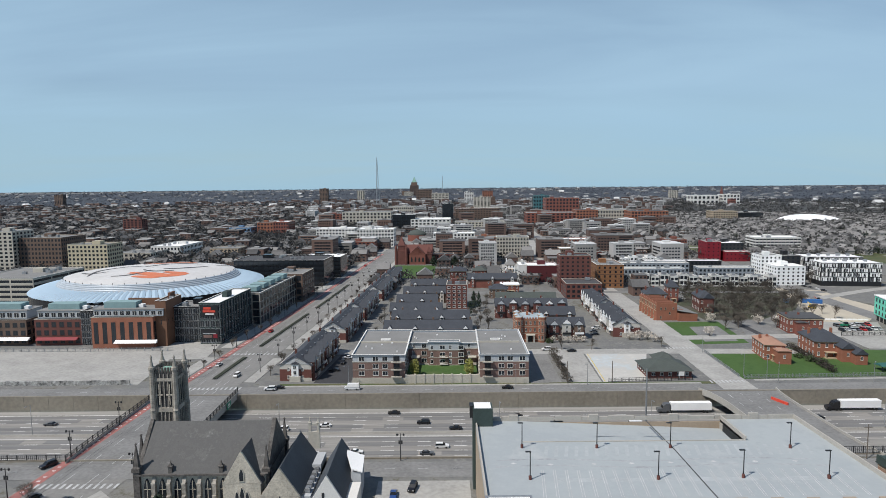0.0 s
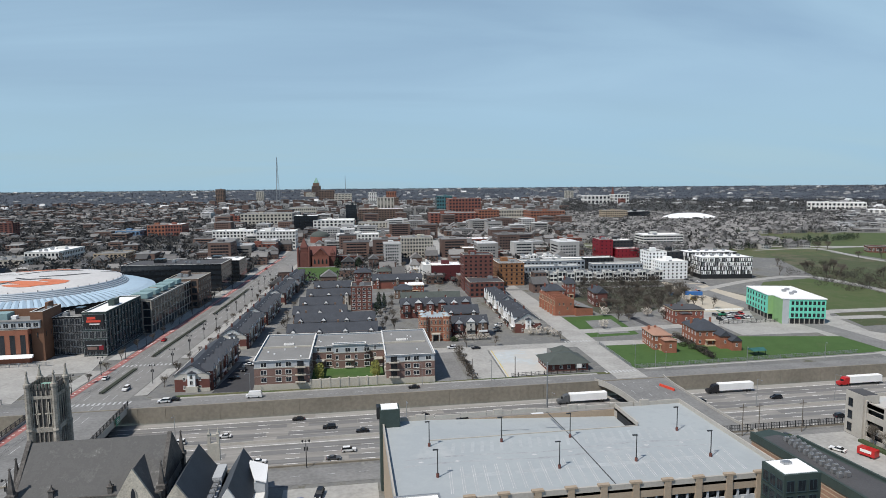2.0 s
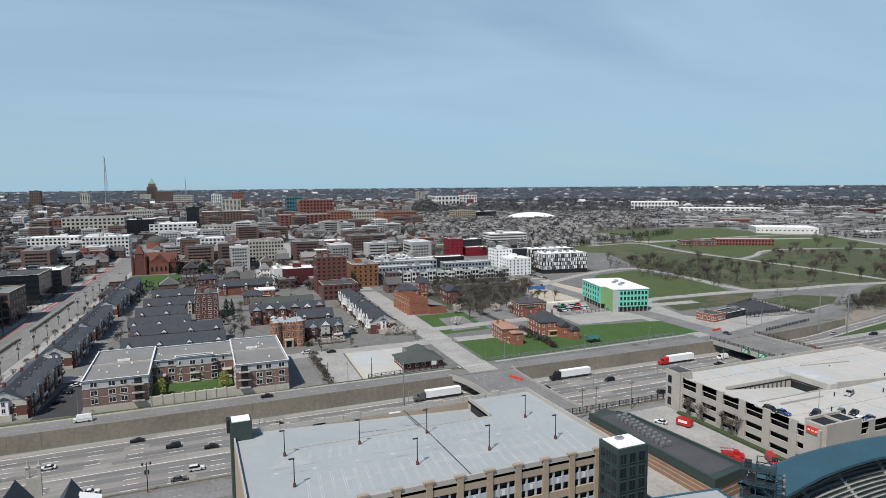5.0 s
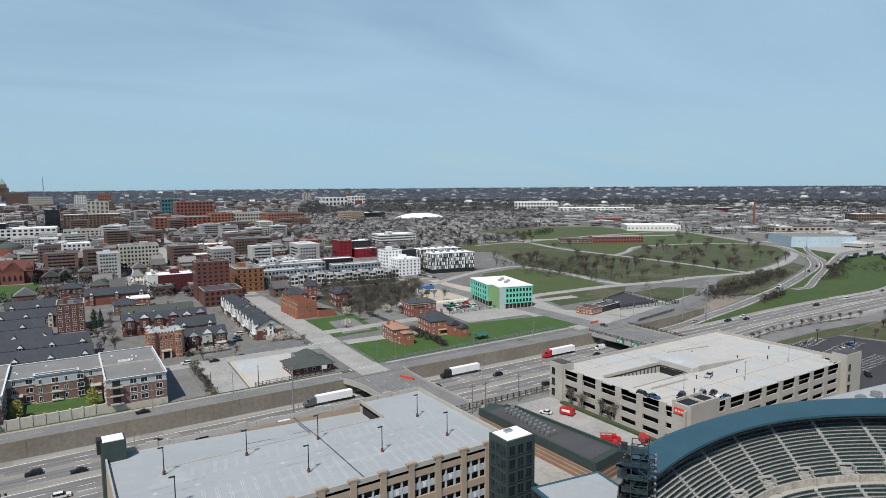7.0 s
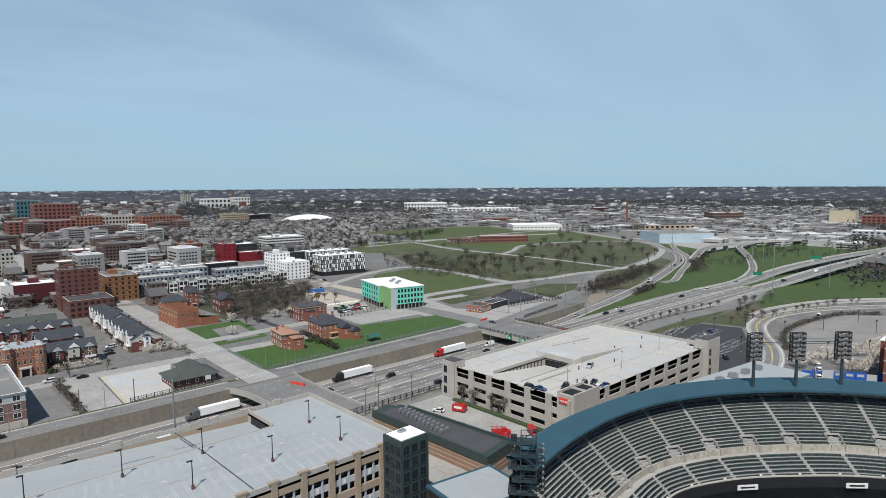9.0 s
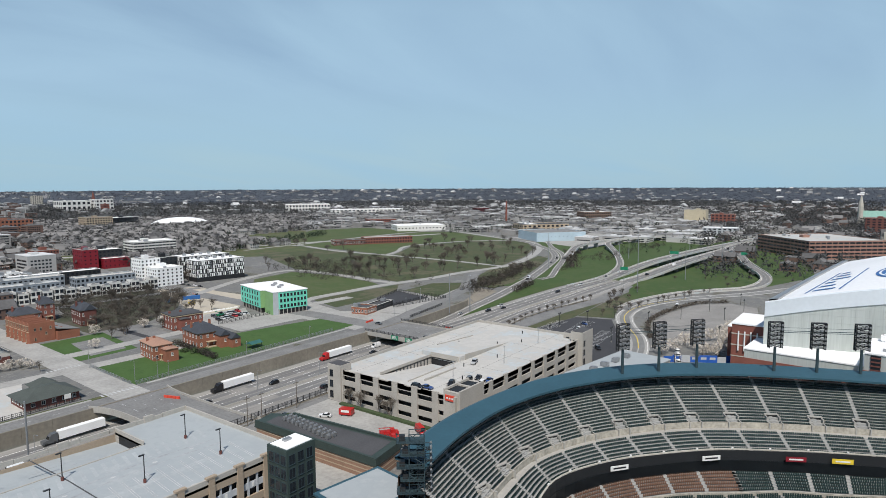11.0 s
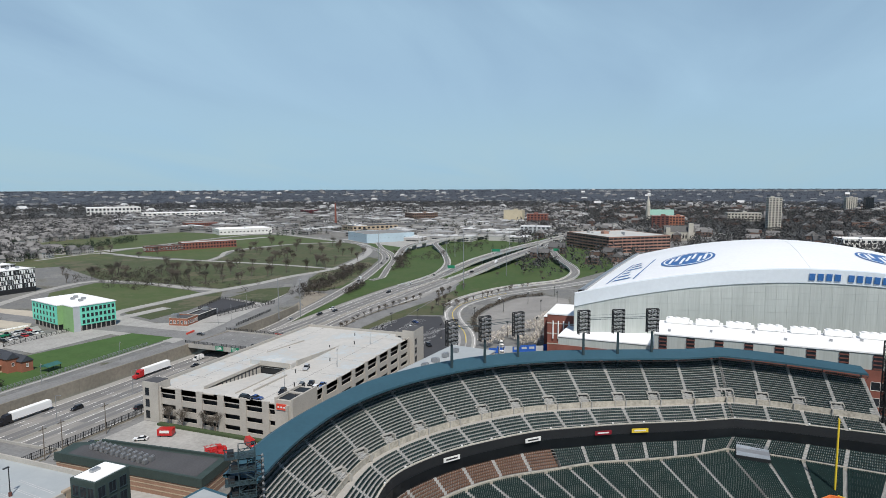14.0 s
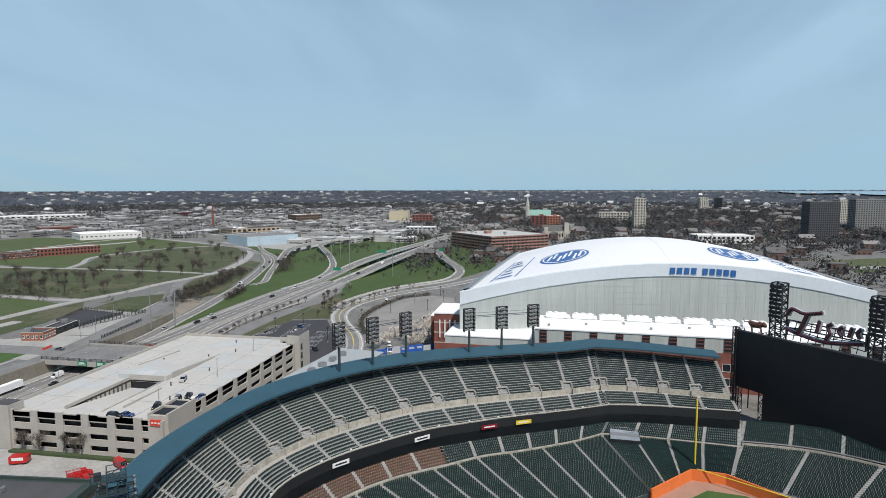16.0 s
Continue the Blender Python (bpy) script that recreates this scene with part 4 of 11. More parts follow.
for k in range(4):
    part("tarpaulin", Shape().add([(0.1, 0.2 + k * 2.3, 0.95), (9.1, 0.2 + k * 2.3, 0.95), (9.0, 2.4 + k * 2.3, 1.15 + 0.2 * (k % 2)), (0.3, 2.4 + k * 2.3, 1.3 + 0.15 * k)], [(0, 1, 2, 3)]), "metal_grey" if k % 2 else "flats_grey", cs, "grey tarpaulin")

# left field seats behind the wall
lf = thing("bleachers", "sloped outfield bleachers with green seats", "stadium stand")
tier(lf, [(199, -58), (196, -80), (180, -108)], [(181, -50), (173, -64), (160, -86)], 3.4, 0.8, 22, 3, "seat_green", 0.0, 1.0, sh=0.75, pan=0.22)
part("cross_wall", wall_line(Shape(), [(199.4, -58), (196.4, -80), (180.4, -108)], 0, 4.6), "wall_beige", lf)
tier(lf, [(211, -62), (208, -84), (192, -114)], [(200, -58), (197, -80.5), (181, -108.5)], 7.2, 4.6, 17, 4, "seat_green", 0.05, 1.0, sh=0.75, pan=0.22)


# scoreboard
def lattice(shape, x0, y0, x1, y1, z0, z1, w=1.0, bays=8, r=0.1):
    """An upright steel lattice between two plan corners."""
    cs = [(x0, y0), (x1, y0), (x1, y1), (x0, y1)]
    for x, y in cs:
        shape.tube((x, y, z0), (x, y, z1), r * 1.4, n=4)
    for k in range(bays):
        za, zb = z0 + (z1 - z0) * k / bays, z0 + (z1 - z0) * (k + 1) / bays
        for i in range(4):
            a, b = cs[i], cs[(i + 1) % 4]
            shape.tube((*a, zb), (*b, zb), r, n=3)
            shape.tube((*(a if k % 2 else b), za), (*(b if k % 2 else a), zb), r, n=3)
    return shape


sb = thing("scoreboard", "huge black video scoreboard seen unlit, with steel towers", "scoreboard", 234.3, -64.9, 2.6, math.degrees(math.atan2(-30.5, -37)))
W = 62.0
part("screen", Shape().box(0, -0.4, 9.6, 11.2, 1.6, 30).box(11.2, -0.5, -1.2, W, 1.7, 30), "screen_black", sb, "matt black unlit screen")
s = Shape()
for k in range(16):
    s.box(k * 4.0, 1.7, 2, k * 4.0 + 0.3, 2.0, 30)
part("frame", s, "metal_dark", sb)
for x in (-2.2, 8.2, 34.0, 58):
    s = lattice(Shape(), x, 1.9, x + 2.2, 4.2, -3.2, 30.2, bays=12)
    part("tower", s, "metal_dark", sb, "dark steel lattice tower")
s = lattice(Shape(), -1.2, -0.8, 0.2, 0.6, 2, 31.0, bays=14, r=0.14)
part("edge_truss", s, "metal_dark", sb, "dark lattice truss along the screen edge")
s = lattice(Shape(), 10.6, 2.2, 14.6, 5.4, 26, 48.5, bays=10, r=0.2)
part("light_tower", s, "metal_dark", sb, "dark light tower above the scoreboard")
for j in range(8):
    for i in range(5):
        part("floodlight", Shape().box(10.4 + i * 0.9, 1.4, 36.6 + j * 1.45, 11.15 + i * 0.9, 2.1, 37.6 + j * 1.45), "metal_dark", sb)
s = lattice(Shape(), 42.2, 2.2, 46.0, 5.4, 26, 48.5, bays=10, r=0.2)
part("light_tower", s, "metal_dark", sb, "dark light tower above the scoreboard")
for j in range(8):
    for i in range(5):
        part("floodlight", Shape().box(42.0 + i * 0.9, 1.4, 36.6 + j * 1.45, 42.75 + i * 0.9, 2.1, 37.6 + j * 1.45), "metal_dark", sb)
s = lattice(Shape(), 16, 3.0, 41, 3.8, 31.2, 36.4, bays=2, r=0.16)
for k in range(10):
    s.tube((16 + k * 2.5, 3.0, 30), (16 + k * 2.5 + 1.1, 3.0, 36.4), 0.14, n=4)
part("sign_frame", s, "metal_dark", sb)
# script sign kept as plain slanted strokes with pale outlines
for pts, r in (([(16.6, 38.2), (18.0, 40.6), (22.5, 39.6), (28.2, 41.0)], 0.75), ([(23.4, 39.8), (22.0, 36.0), (20.6, 33.0)], 0.9), ([(27.4, 38.2), (26.6, 34.4)], 0.75), ([(31.4, 38.0), (29.8, 37.0), (30.8, 34.8), (29.4, 32.4)], 0.7),
               ([(34.6, 37.6), (33.2, 36.4), (34.4, 34.6)], 0.75), ([(37.2, 37.8), (36.4, 34.8)], 0.7), ([(39.8, 37.8), (38.8, 36.6), (39.6, 34.8)], 0.75), ([(16.0, 33.6), (22.0, 32.2), (30.0, 31.6), (40.4, 33.4)], 0.7)):
    line = spline([Vector((x, 2.2, z)) for x, z in pts], 1.0)
    inner, outer = Shape(), Shape()
    for q0, q1 in zip(line, line[1:]):
        inner.tube(q0, q1, r * 0.8, None, 6)
        outer.tube(q0 + Vector((0, 0.7, 0)), q1 + Vector((0, 0.7, 0)), r * 1.15, None, 6)
    stroke = part("sign_stroke", inner, "sign_maroon", sb, "dark maroon stroke of the sign")
    part("stroke_edge", outer, "grey_panel", stroke, "pale outline of the stroke")
s = Shape()
body = [[Vector((x, 0.75 * r * math.cos(a), 31.6 + dz + r * math.sin(a))) for a in np.linspace(0, math.tau, 8, endpoint=False)]
        for x, r, dz in ((0.4, 0.12, 0.5), (1.0, 0.55, 0.3), (2.2, 0.65, 0.1), (3.4, 0.6, 0.1), (4.3, 0.7, 0.25), (5.0, 0.45, 0.4), (5.5, 0.55, 0.55), (6.1, 0.4, 0.4), (6.5, 0.15, 0.3))]
s.ring(body, True, True)
for x, y in ((1.2, 0.3), (1.7, -0.3), (4.2, 0.3), (4.8, -0.3)):
    s.tube((x, y, 31.6), (x + 0.4, y, 30.05), 0.24, 0.16, 6)
s.tube((0.5, 0, 32.1), (-0.9, 0, 31.9), 0.12, 0.08, 5).tube((-0.9, 0, 31.9), (-1.3, 0, 32.6), 0.1, 0.06, 5)
cat = part("cat_statue", s, "statue_brown", None, "", sb.matrix_world @ pose(3.2, 0.6, 30.0) @ Matrix.Diagonal((1.15, 1.6, 1.75, 1)) @ pose(0, 0, -30.0))
tagged(cat, "brown cat statue prowling along the scoreboard top", "statue")


# floodlight towers on the canopy
def flood_bank(x, y, rz):
    t = thing("floodlight_tower", "dark floodlight mast standing above the stand roof", "floodlight", x, y, 0, rz, "ballpark floodlights")
    part("mast", Shape().tube((0, 0, 17), (0, 0, 33.5), 0.55, 0.42, 8), "steel_green", t)
    s = lattice(Shape(), -2.0, -0.5, 2.0, 0.6, 33, 41.2, bays=6, r=0.14)
    part("lamp_frame", s, "metal_dark", t)
    lamp = Shape().ring([[(0.42 * k * math.cos(a), yy, 0.42 * k * math.sin(a)) for a in np.linspace(0, math.tau, 8, endpoint=False)] for yy, k in ((0, 0.4), (-0.5, 1.0))], True, True).mesh("lamp", "metal_grey")
    for j in range(6):
        for i in range(4):
            part("lamp", lamp, "", t, m=pose(-1.6 + i * 1.07, -0.6, 34 + j * 1.3, 12, 0, 0))
    return t


fl = None
for x, y, rz in ((183.5, 67, -30), (192.7, 58.7, -35), (203, 50, -40), (213.5, 29.5, -55), (219, 18.5, -60), (224.7, 7.5, -62)):
    if fl is None:
        fl = flood_bank(x, y, rz + 180 + 180)
    else:
        copy_thing(fl, pose(x, y, 0, 0, 0, rz))
for a, b in (((183.5, 67, 38.5), (203, 50, 38.5)), ((213.5, 29.5, 38.5), (224.7, 7.5, 38.5))):
    w = part("catwalk", Shape().tube(a, b, 0.12, n=4).tube((a[0], a[1], a[2] + 1), (b[0], b[1], b[2] + 1), 0.06, n=4).tube((a[0], a[1], a[2] - 0.5), (b[0], b[1], b[2] - 0.5), 0.1, n=4), "steel_green")
    tagged(w, "dark steel catwalk linking floodlight masts", "catwalk")
# steel tower at the canopy's end
lt = thing("steel_tower", "dense dark steel lattice light tower beside the canopy", "tower", 97.5, 79.5, 0, -51)
part("frame", lattice(Shape(), -1.5, -1.3, 1.7, 1.5, 4, 32.4, bays=13, r=0.1), "steel_green", lt, "dark steel lattice frame")
part("inner_frame", lattice(Shape(), 0.2, -0.9, 2.9, 1.2, 6, 29.5, bays=16, r=0.08), "metal_dark", lt, "denser lattice behind the lamps")
lamp_disc = Shape().tube((0, 0, 0), (0.4, 0, 0.12), 0.2, 0.36, 8).mesh("lamp", "metal_grey")
for k in range(8):
    z = 11.4 + k * 2.75
    off = -1.3 if k % 2 else 0.0
    deck = part("platform", Shape().box(-3.3 + off * 0.6, -1.9, z, 1.8, 1.6, z + 0.1), "steel_green", lt, "grated service platform")
    rail = Shape()
    for q in (0.5, 1.05):
        rail.box(-3.35 + off * 0.6, -1.95, z + q, 1.8, -1.88, z + q + 0.07).box(-3.35 + off * 0.6, -1.88, z + q, -3.28 + off * 0.6, 1.6, z + q + 0.07)
    for n in range(6):
        rail.box(-3.35 + n * 0.95 + off * 0.6, -1.95, z + 0.1, -3.27 + n * 0.95 + off * 0.6, -1.88, z + 1.1)
    part("rail", rail, "steel_green", deck)
    part("ballast_box", Shape().box(-2.9 + off * 0.5, -0.8, z + 0.1, -1.7 + off * 0.5, 0.6, z + 1.2), "metal_dark", deck, "dark control box")
    part("brace", Shape().tube((-3.2 + off * 0.6, 0, z), (-1.5, 0, z - 1.7), 0.08, n=4), "steel_green", deck)
for k in range(14):
    for y in (-1.0, 0.9):
        part("lamp", lamp_disc, "", lt, "round floodlight with a pale rim", pose(2.9, y, 13.0 + k * 1.28))
# teal block at its foot
eb = thing("entrance_block", "dark glazed entrance block with pale flat roof", "building", 96, 92, 0, -8)
part("wall", Shape().box(-8, -6, -0.2, 10, 9, 15), "glass_dark", eb)
part("roof", Shape().box(-8.4, -6.4, 15, 10.4, 9.4, 15.5), "canopy_teal", eb)
part("roof_surface", Shape().box(-7.4, -5.4, 15.5, 9.4, 8.4, 15.6), "deck", eb)
take(60, -200, 300, 112)

# ---- domed football stadium ----
ds = thing("domed_stadium", "huge domed stadium with white arched roof and grey ribbed wall", "stadium")
FL, FR, BL, BR = Vector((292, 45, 0)), Vector((338, -157, 0)), Vector((465, 30, 0)), Vector((490, -150, 0))


def crown(u, v):
    """Roof height: v across the front from -1 to 1, u from front to back."""
    return 32.5 + (13.9 + 5.0 * math.sin(math.pi * min(1.0, u))) * (1 - abs(v + 0.03) ** 1.9)


def dome(u, v, lift=0.0, out=0.0):
    a = (v + 1) / 2
    p = FL.lerp(FR, a).lerp(BL.lerp(BR, a), u)
    return Vector((p.x - out * 0.975, p.y - out * 0.22, crown(u, v) + lift))


NV, NU = 44, 18
vs = [2 * j / NV - 1 for j in range(NV + 1)]
part("roof", Shape().ring([[dome(i / NU, v) for v in vs] for i in range(NU + 1)], close=False), "dome_white", ds, "white membrane roof")
s = Shape()
for j in (NV // 2,):
    s.ring([[dome(i / NU, vs[j] - 0.0012, 0.02) for i in range(NU + 1)], [dome(i / NU, vs[j], 0.16) for i in range(NU + 1)], [dome(i / NU, vs[j] + 0.0012, 0.02) for i in range(NU + 1)]], close=False)
part("roof_seam", s, "dome_white", ds)
s = Shape().ring([[dome(0, v, 0.5) for v in vs], [dome(0, v, 0.2, 1.2) for v in vs], [dome(0, v, -6.0, 0.5) for v in vs], [dome(0, v, -6.2) for v in vs]], close=False)
part("fascia", s, "fascia_white", ds, "pale arched fascia along the roof front")
s = Shape()
s.ring([[Vector((*dome(0, v).xy, 8)) for v in vs], [dome(0, v, -6.1) for v in vs]], close=False)
part("front_wall", s, "dome_wall", ds, "grey ribbed metal wall under the arch")
s = Shape()
for k in range(5):
    z = 26.5 + k * 3.0
    for j in range(NV):
        a, b = dome(0, vs[j]), dome(0, vs[j + 1])
        if min(a.z, b.z) - 6.3 > z:
            s.add([(a.x - 0.06, a.y - 0.01, z), (b.x - 0.06, b.y - 0.01, z), (b.x - 0.06, b.y - 0.01, z + 0.12), (a.x - 0.06, a.y - 0.01, z + 0.12)], [(0, 1, 2, 3)])
for j in range(0, NV, 1):
    p = dome(0, vs[j], -6.3)
    if p.z > 24:
        s.box(p.x - 0.08, p.y - 0.06, 22, p.x - 0.02, p.y + 0.06, p.z, False)
tagged(part("wall_joints", s, "dome_joint", ds, "fine joints between the wall panels"), kind="stuff")
s = Shape()
for v in (-1, 1):
    s.ring([[Vector((*dome(i / NU, v).xy, 0)) for i in range(NU + 1)], [dome(i / NU, v, -0.1) for i in range(NU + 1)]], close=False)
s.ring([[Vector((*dome(1, v).xy, 0)) for v in vs], [dome(1, v, -0.05) for v in vs]], close=False)
part("side_wall", s, "dome_wall", ds)
for v in (-1, 1):
    g1, g2 = v * 0.985, v * 0.955
    s = Shape().ring([[dome(i / NU, g1, 0) for i in range(NU + 1)], [dome(i / NU, g1, 1.3) for i in range(NU + 1)], [dome(i / NU, g2, 1.0) for i in range(NU + 1)], [dome(i / NU, g2, 0) for i in range(NU + 1)]], close=False)
    part("gutter", s, "metal_grey", ds, "grey gutter along the roof edge")


def decal(u0, v0, ru, rv, inner=0.0, lift=0.2):
    """An oval painted on the roof."""
    loops = []
    for k in ((inner, 1.0) if inner else (0.02, 0.35, 0.7, 1.0)):
        loops.append([dome(u0 + k * ru * math.sin(a), v0 + k * rv * math.cos(a), lift) for a in np.linspace(0, math.tau, 36, endpoint=False)])
    return Shape().ring(loops)


for v in (-0.53, 0.41):
    part("emblem", decal(0.27, v, 0.125, 0.135), "logo_blue", ds, "blue oval emblem on the roof")
    part("emblem_ring", decal(0.27, v, 0.112, 0.122, 0.93, 0.28), "dome_white", ds, "white ring in the emblem")
    s = Shape()
    for k in range(7):
        uu, vv = 0.27 + 0.035 * math.sin(k * 2.1), v - 0.085 + k * 0.028
        s.add([dome(a, b, 0.28) for a, b in ((uu - 0.05, vv - 0.01), (uu - 0.05, vv + 0.004), (uu + 0.05, vv + 0.016), (uu + 0.05, vv + 0.002))], [(0, 1, 2, 3)])
    part("emblem_mark", s, "dome_white", ds, "white plain marks in the emblem")
for v0, sg in ((-0.86, 0.5), (0.66, -1)):
    s = Shape()
    for k in range(6):
        uu, vv = 0.08 + k * 0.06, v0 + sg * (k * 0.012)
        s.add([dome(a, b, 0.22) for a, b in ((uu, vv), (uu, vv + 0.075 - (k % 3) * 0.02), (uu + 0.02, vv + 0.085 - (k % 3) * 0.02), (uu + 0.02, vv + 0.01))], [(0, 1, 2, 3)])
    for vv in (v0 - 0.02, v0 + 0.1):
        s.add([dome(a, b, 0.22) for a, b in ((0.06, vv), (0.06, vv + 0.008), (0.42, vv + sg * 0.07 + 0.008), (0.42, vv + sg * 0.07))], [(0, 1, 2, 3)])
    part("team_mark", s, "logo_blue", ds, "blue team mark painted on the roof")
# nine bars in place of the name on the fascia
for k in range(9):
    v = 0.0 + k * 0.034 + (0.02 if k > 3 else 0)
    s = Shape()
    s.ring([[dome(0, v - 0.012, -4.8, 0.62), dome(0, v + 0.012, -4.8, 0.62)], [dome(0, v - 0.012, -4.8, 1.0), dome(0, v + 0.012, -4.8, 1.0)],
            [dome(0, v - 0.012, -1.7, 1.45), dome(0, v + 0.012, -1.7, 1.45)], [dome(0, v - 0.012, -1.7, 1.05), dome(0, v + 0.012, -1.7, 1.05)]], close=False)
    part("name_bar", s, "logo_blue", ds, "blue bar on the fascia")
# lower wing along the street
lw = thing("stadium_wing", "long low stadium wing with white roof and dark window stacks", "building", 269.0, 47, 0, -93.2)
LW, LD = 190.0, 27.0
part("wall", Shape().box(39, 0, 0, LW, LD, 22.6).box(-4, 12, 0, 39, LD + 30, 14.6), "dome_wall", lw, "grey panelled upper wall")
part("roof", Shape().box(39, -0.3, 22.6, LW, LD, 23.1).box(-4.3, 11.7, 14.6, 38.9, LD + 30, 15.1), "white_roof", lw, "white membrane roof")
part("brick_base", Shape().box(38.6, -0.35, 0, LW, -0.02, 16.5).box(-4.4, 11.6, 0, 38.6, 11.98, 11), "brick_red", lw, "red brick lower wall")
win = Shape()
win.slot = 0
win.box(0, -0.3, 0, 3.0, 0.1, 5.6)
win.slot = 1
for k in range(4):
    win.box(-0.1, -0.36, k * 1.5, 3.1, 0.1, k * 1.5 + 0.55)
wm = win.mesh("window_stack", "glass", "brick_dark")
for k in range(14):
    part("window_stack", wm, "", lw, m=pose(41 + k * 10.6, 0, 16.7))
lwm = window_mesh(6.0, 3.2)
for k in range(14):
    for z in (3.0, 9.0):
        part("window", lwm, "", lw, m=pose(42 + k * 10.4, -0.36, z))
cool = Shape().box(0, 0, 0.4, 9.5, 3.2, 2.3).box(9.7, 0.6, 0.2, 10.9, 2.6, 1.6).tube((0.4, -0.3, 0.5), (10.6, -0.3, 0.5), 0.12, n=5)
for k in range(3):
    cool.tube((1.7 + k * 3.0, 1.6, 2.3), (1.7 + k * 3.0, 1.6, 2.75), 1.1, 1.05, 10)
cool.box(0.2, 0.3, 0, 8.3, 2.9, 0.4)
cm = cool.mesh("cooling_unit", "white_paint")
for k in range(12):
    part("cooling_unit", cm, "", lw, "white rooftop cooling unit", pose(42 + k * 12.1, 21.5, 23.1))
for k in range(10):
    part("vent", Shape().box(0, 0, 0, 1.0, 1.0, 0.9), "metal_grey", lw, m=pose(44 + k * 14.0 + (k * 37 % 5), 5 + k * 31 % 13, 23.1))
nb = thing("corner_block", "red brick stadium corner block with white roof", "building", 304, 60, 0, -90)
part("wall", Shape().box(0, 0, 0, 16, 26, 20).box(-4, 12, 0, 0, 26, 16), "brick_red", nb)
part("roof", Shape().box(-0.3, -0.3, 20, 16.3, 26.3, 20.6).box(-4.3, 11.7, 16, -0.35, 26.3, 16.5), "white_roof", nb)
for k in range(4):
    part("flue", Shape().tube((3 + k * 2.6, -0.5, 8), (3 + k * 2.6, -0.5, 17), 0.35, n=6), "white_paint", nb)
for k in range(3):
    part("window", window_mesh(2.4, 2.2), "", nb, m=pose(-0.02, 24 - k * 7, 6, 0, 0, -90))
    part("pale_band", Shape().box(-0.1, -0.12, 5 + k * 5.2, 16, -0.02, 5.5 + k * 5.2), "limestone", nb)
take(250, -200, 520, 80)

# ---- hockey arena across the avenue ----
ar = thing("arena", "round domed arena with a pale disc roof and blue ribbed skirt", "arena", -207.5, 440, 0)
R0 = 58.5
rings = lambda spec, n=96: [[Vector((r * math.cos(a), r * math.sin(a), z)) for a in np.linspace(0, math.tau, n, endpoint=False)] for r, z in spec]
part("disc_roof", Shape().ring(rings(((R0 - 3.5, 23.4), (R0 - 8, 24.2), (40, 25.3), (22, 26.3), (8, 26.8), (0.3, 27.0)))), "arena_top", ar, "pale disc roof with a large emblem")
for k in range(5):
    r, z = R0 + 1.6 - k * 1.05, 18.8 + k * 0.92
    part("disc_rim", Shape().ring(rings(((r, z), (r + 0.1, z + 0.5), (r - 0.25, z + 0.86), (r - 1.2, z + 0.92)))), "arena_rim", ar, "pale grey metal ring of the roof rim")
n = 120
for k in range(n):
    sk = Shape()
    a0, a1 = math.tau * k / n, math.tau * (k + 0.94) / n
    am = (a0 + a1) / 2
    prof = ((R0 + 1, 19.4), (R0 + 6, 18.8), (R0 + 12.5, 17.4), (R0 + 17.5, 15.6))
    sk.ring([[Vector((r * math.cos(a), r * math.sin(a), z + dz)) for r, z in prof] for a, dz in ((a0, 0), (am, 0.5), (a1, 0))], close=False)
    part("skirt_panel", sk, "arena_skirt", ar, "pale blue ribbed metal roof panel")

part("drum", Shape().ring(rings(((R0 + 17, 0), (R0 + 17, 15.6)))), "glass_dark", ar)
part("skirt_base", Shape().ring(rings(((R0 + 16.5, 15.3), (R0 + 1, 19.2)))), "metal_grey", ar)
for k in range(48):
    a = math.tau * k / 48
    part("rim_post", Shape().box(-0.15, -0.15, 0, 0.15, 0.15, 1.0), "metal_dark", ar, m=pose((R0 - 3.0) * math.cos(a), (R0 - 3.0) * math.sin(a), 23.3))


def on_disc(x, y, lift=0.15):
    r = math.hypot(x, y)
    return Vector((x, y, float(np.interp(r, (0.3, 8, 22, 40, R0 - 8, R0 - 3.5), (27.0, 26.8, 26.3, 25.3, 24.2, 23.4))) + lift))


def disc_bar(pts, w, material, label):
    line = spline([Vector((*p, 0)) for p in pts], 2.5)
    nl = normals(line)
    k = len(line) - 1
    s = Shape().ring([[on_disc(*(p + q * w * (0.35 + 0.65 * math.sin(math.pi * i / k))).xy) for i, (p, q) in enumerate(zip(line, nl))],
                      [on_disc(*(p - q * w * (0.35 + 0.65 * math.sin(math.pi * i / k))).xy) for i, (p, q) in enumerate(zip(line, nl))]], close=False)
    part("emblem_bar", s, material, ar, label)


disc_bar([(-6, -22), (10, -26), (22, -30), (30, -22), (16, -18)], 5.5, "arena_orange", "orange shape of the roof emblem")
disc_bar([(2, -34), (16, -36), (24, -28)], 4.0, "arena_orange", "orange shape of the roof emblem")
disc_bar([(-20, 28), (-4, 36), (14, 40), (4, 44)], 4.0, "arena_orange", "pale orange stroke of the roof emblem")
for pts, w in (([(-30, -30), (-34, -6), (-22, 10), (-8, 4)], 1.6), ([(-8, 4), (0, 22), (12, 30), (24, 26)], 1.8), ([(10, -6), (22, 0), (34, 14)], 1.8), ([(-2, -10), (8, -16), (20, -12)], 1.6),
               ([(36, 24), (48, 34)], 1.2), ([(-44, -12), (-34, -20), (-24, -14)], 1.2), ([(-12, -34), (-2, -30), (4, -18)], 1.5)):
    disc_bar(pts, w, "roof_dark", "dark outline stroke of the roof emblem")
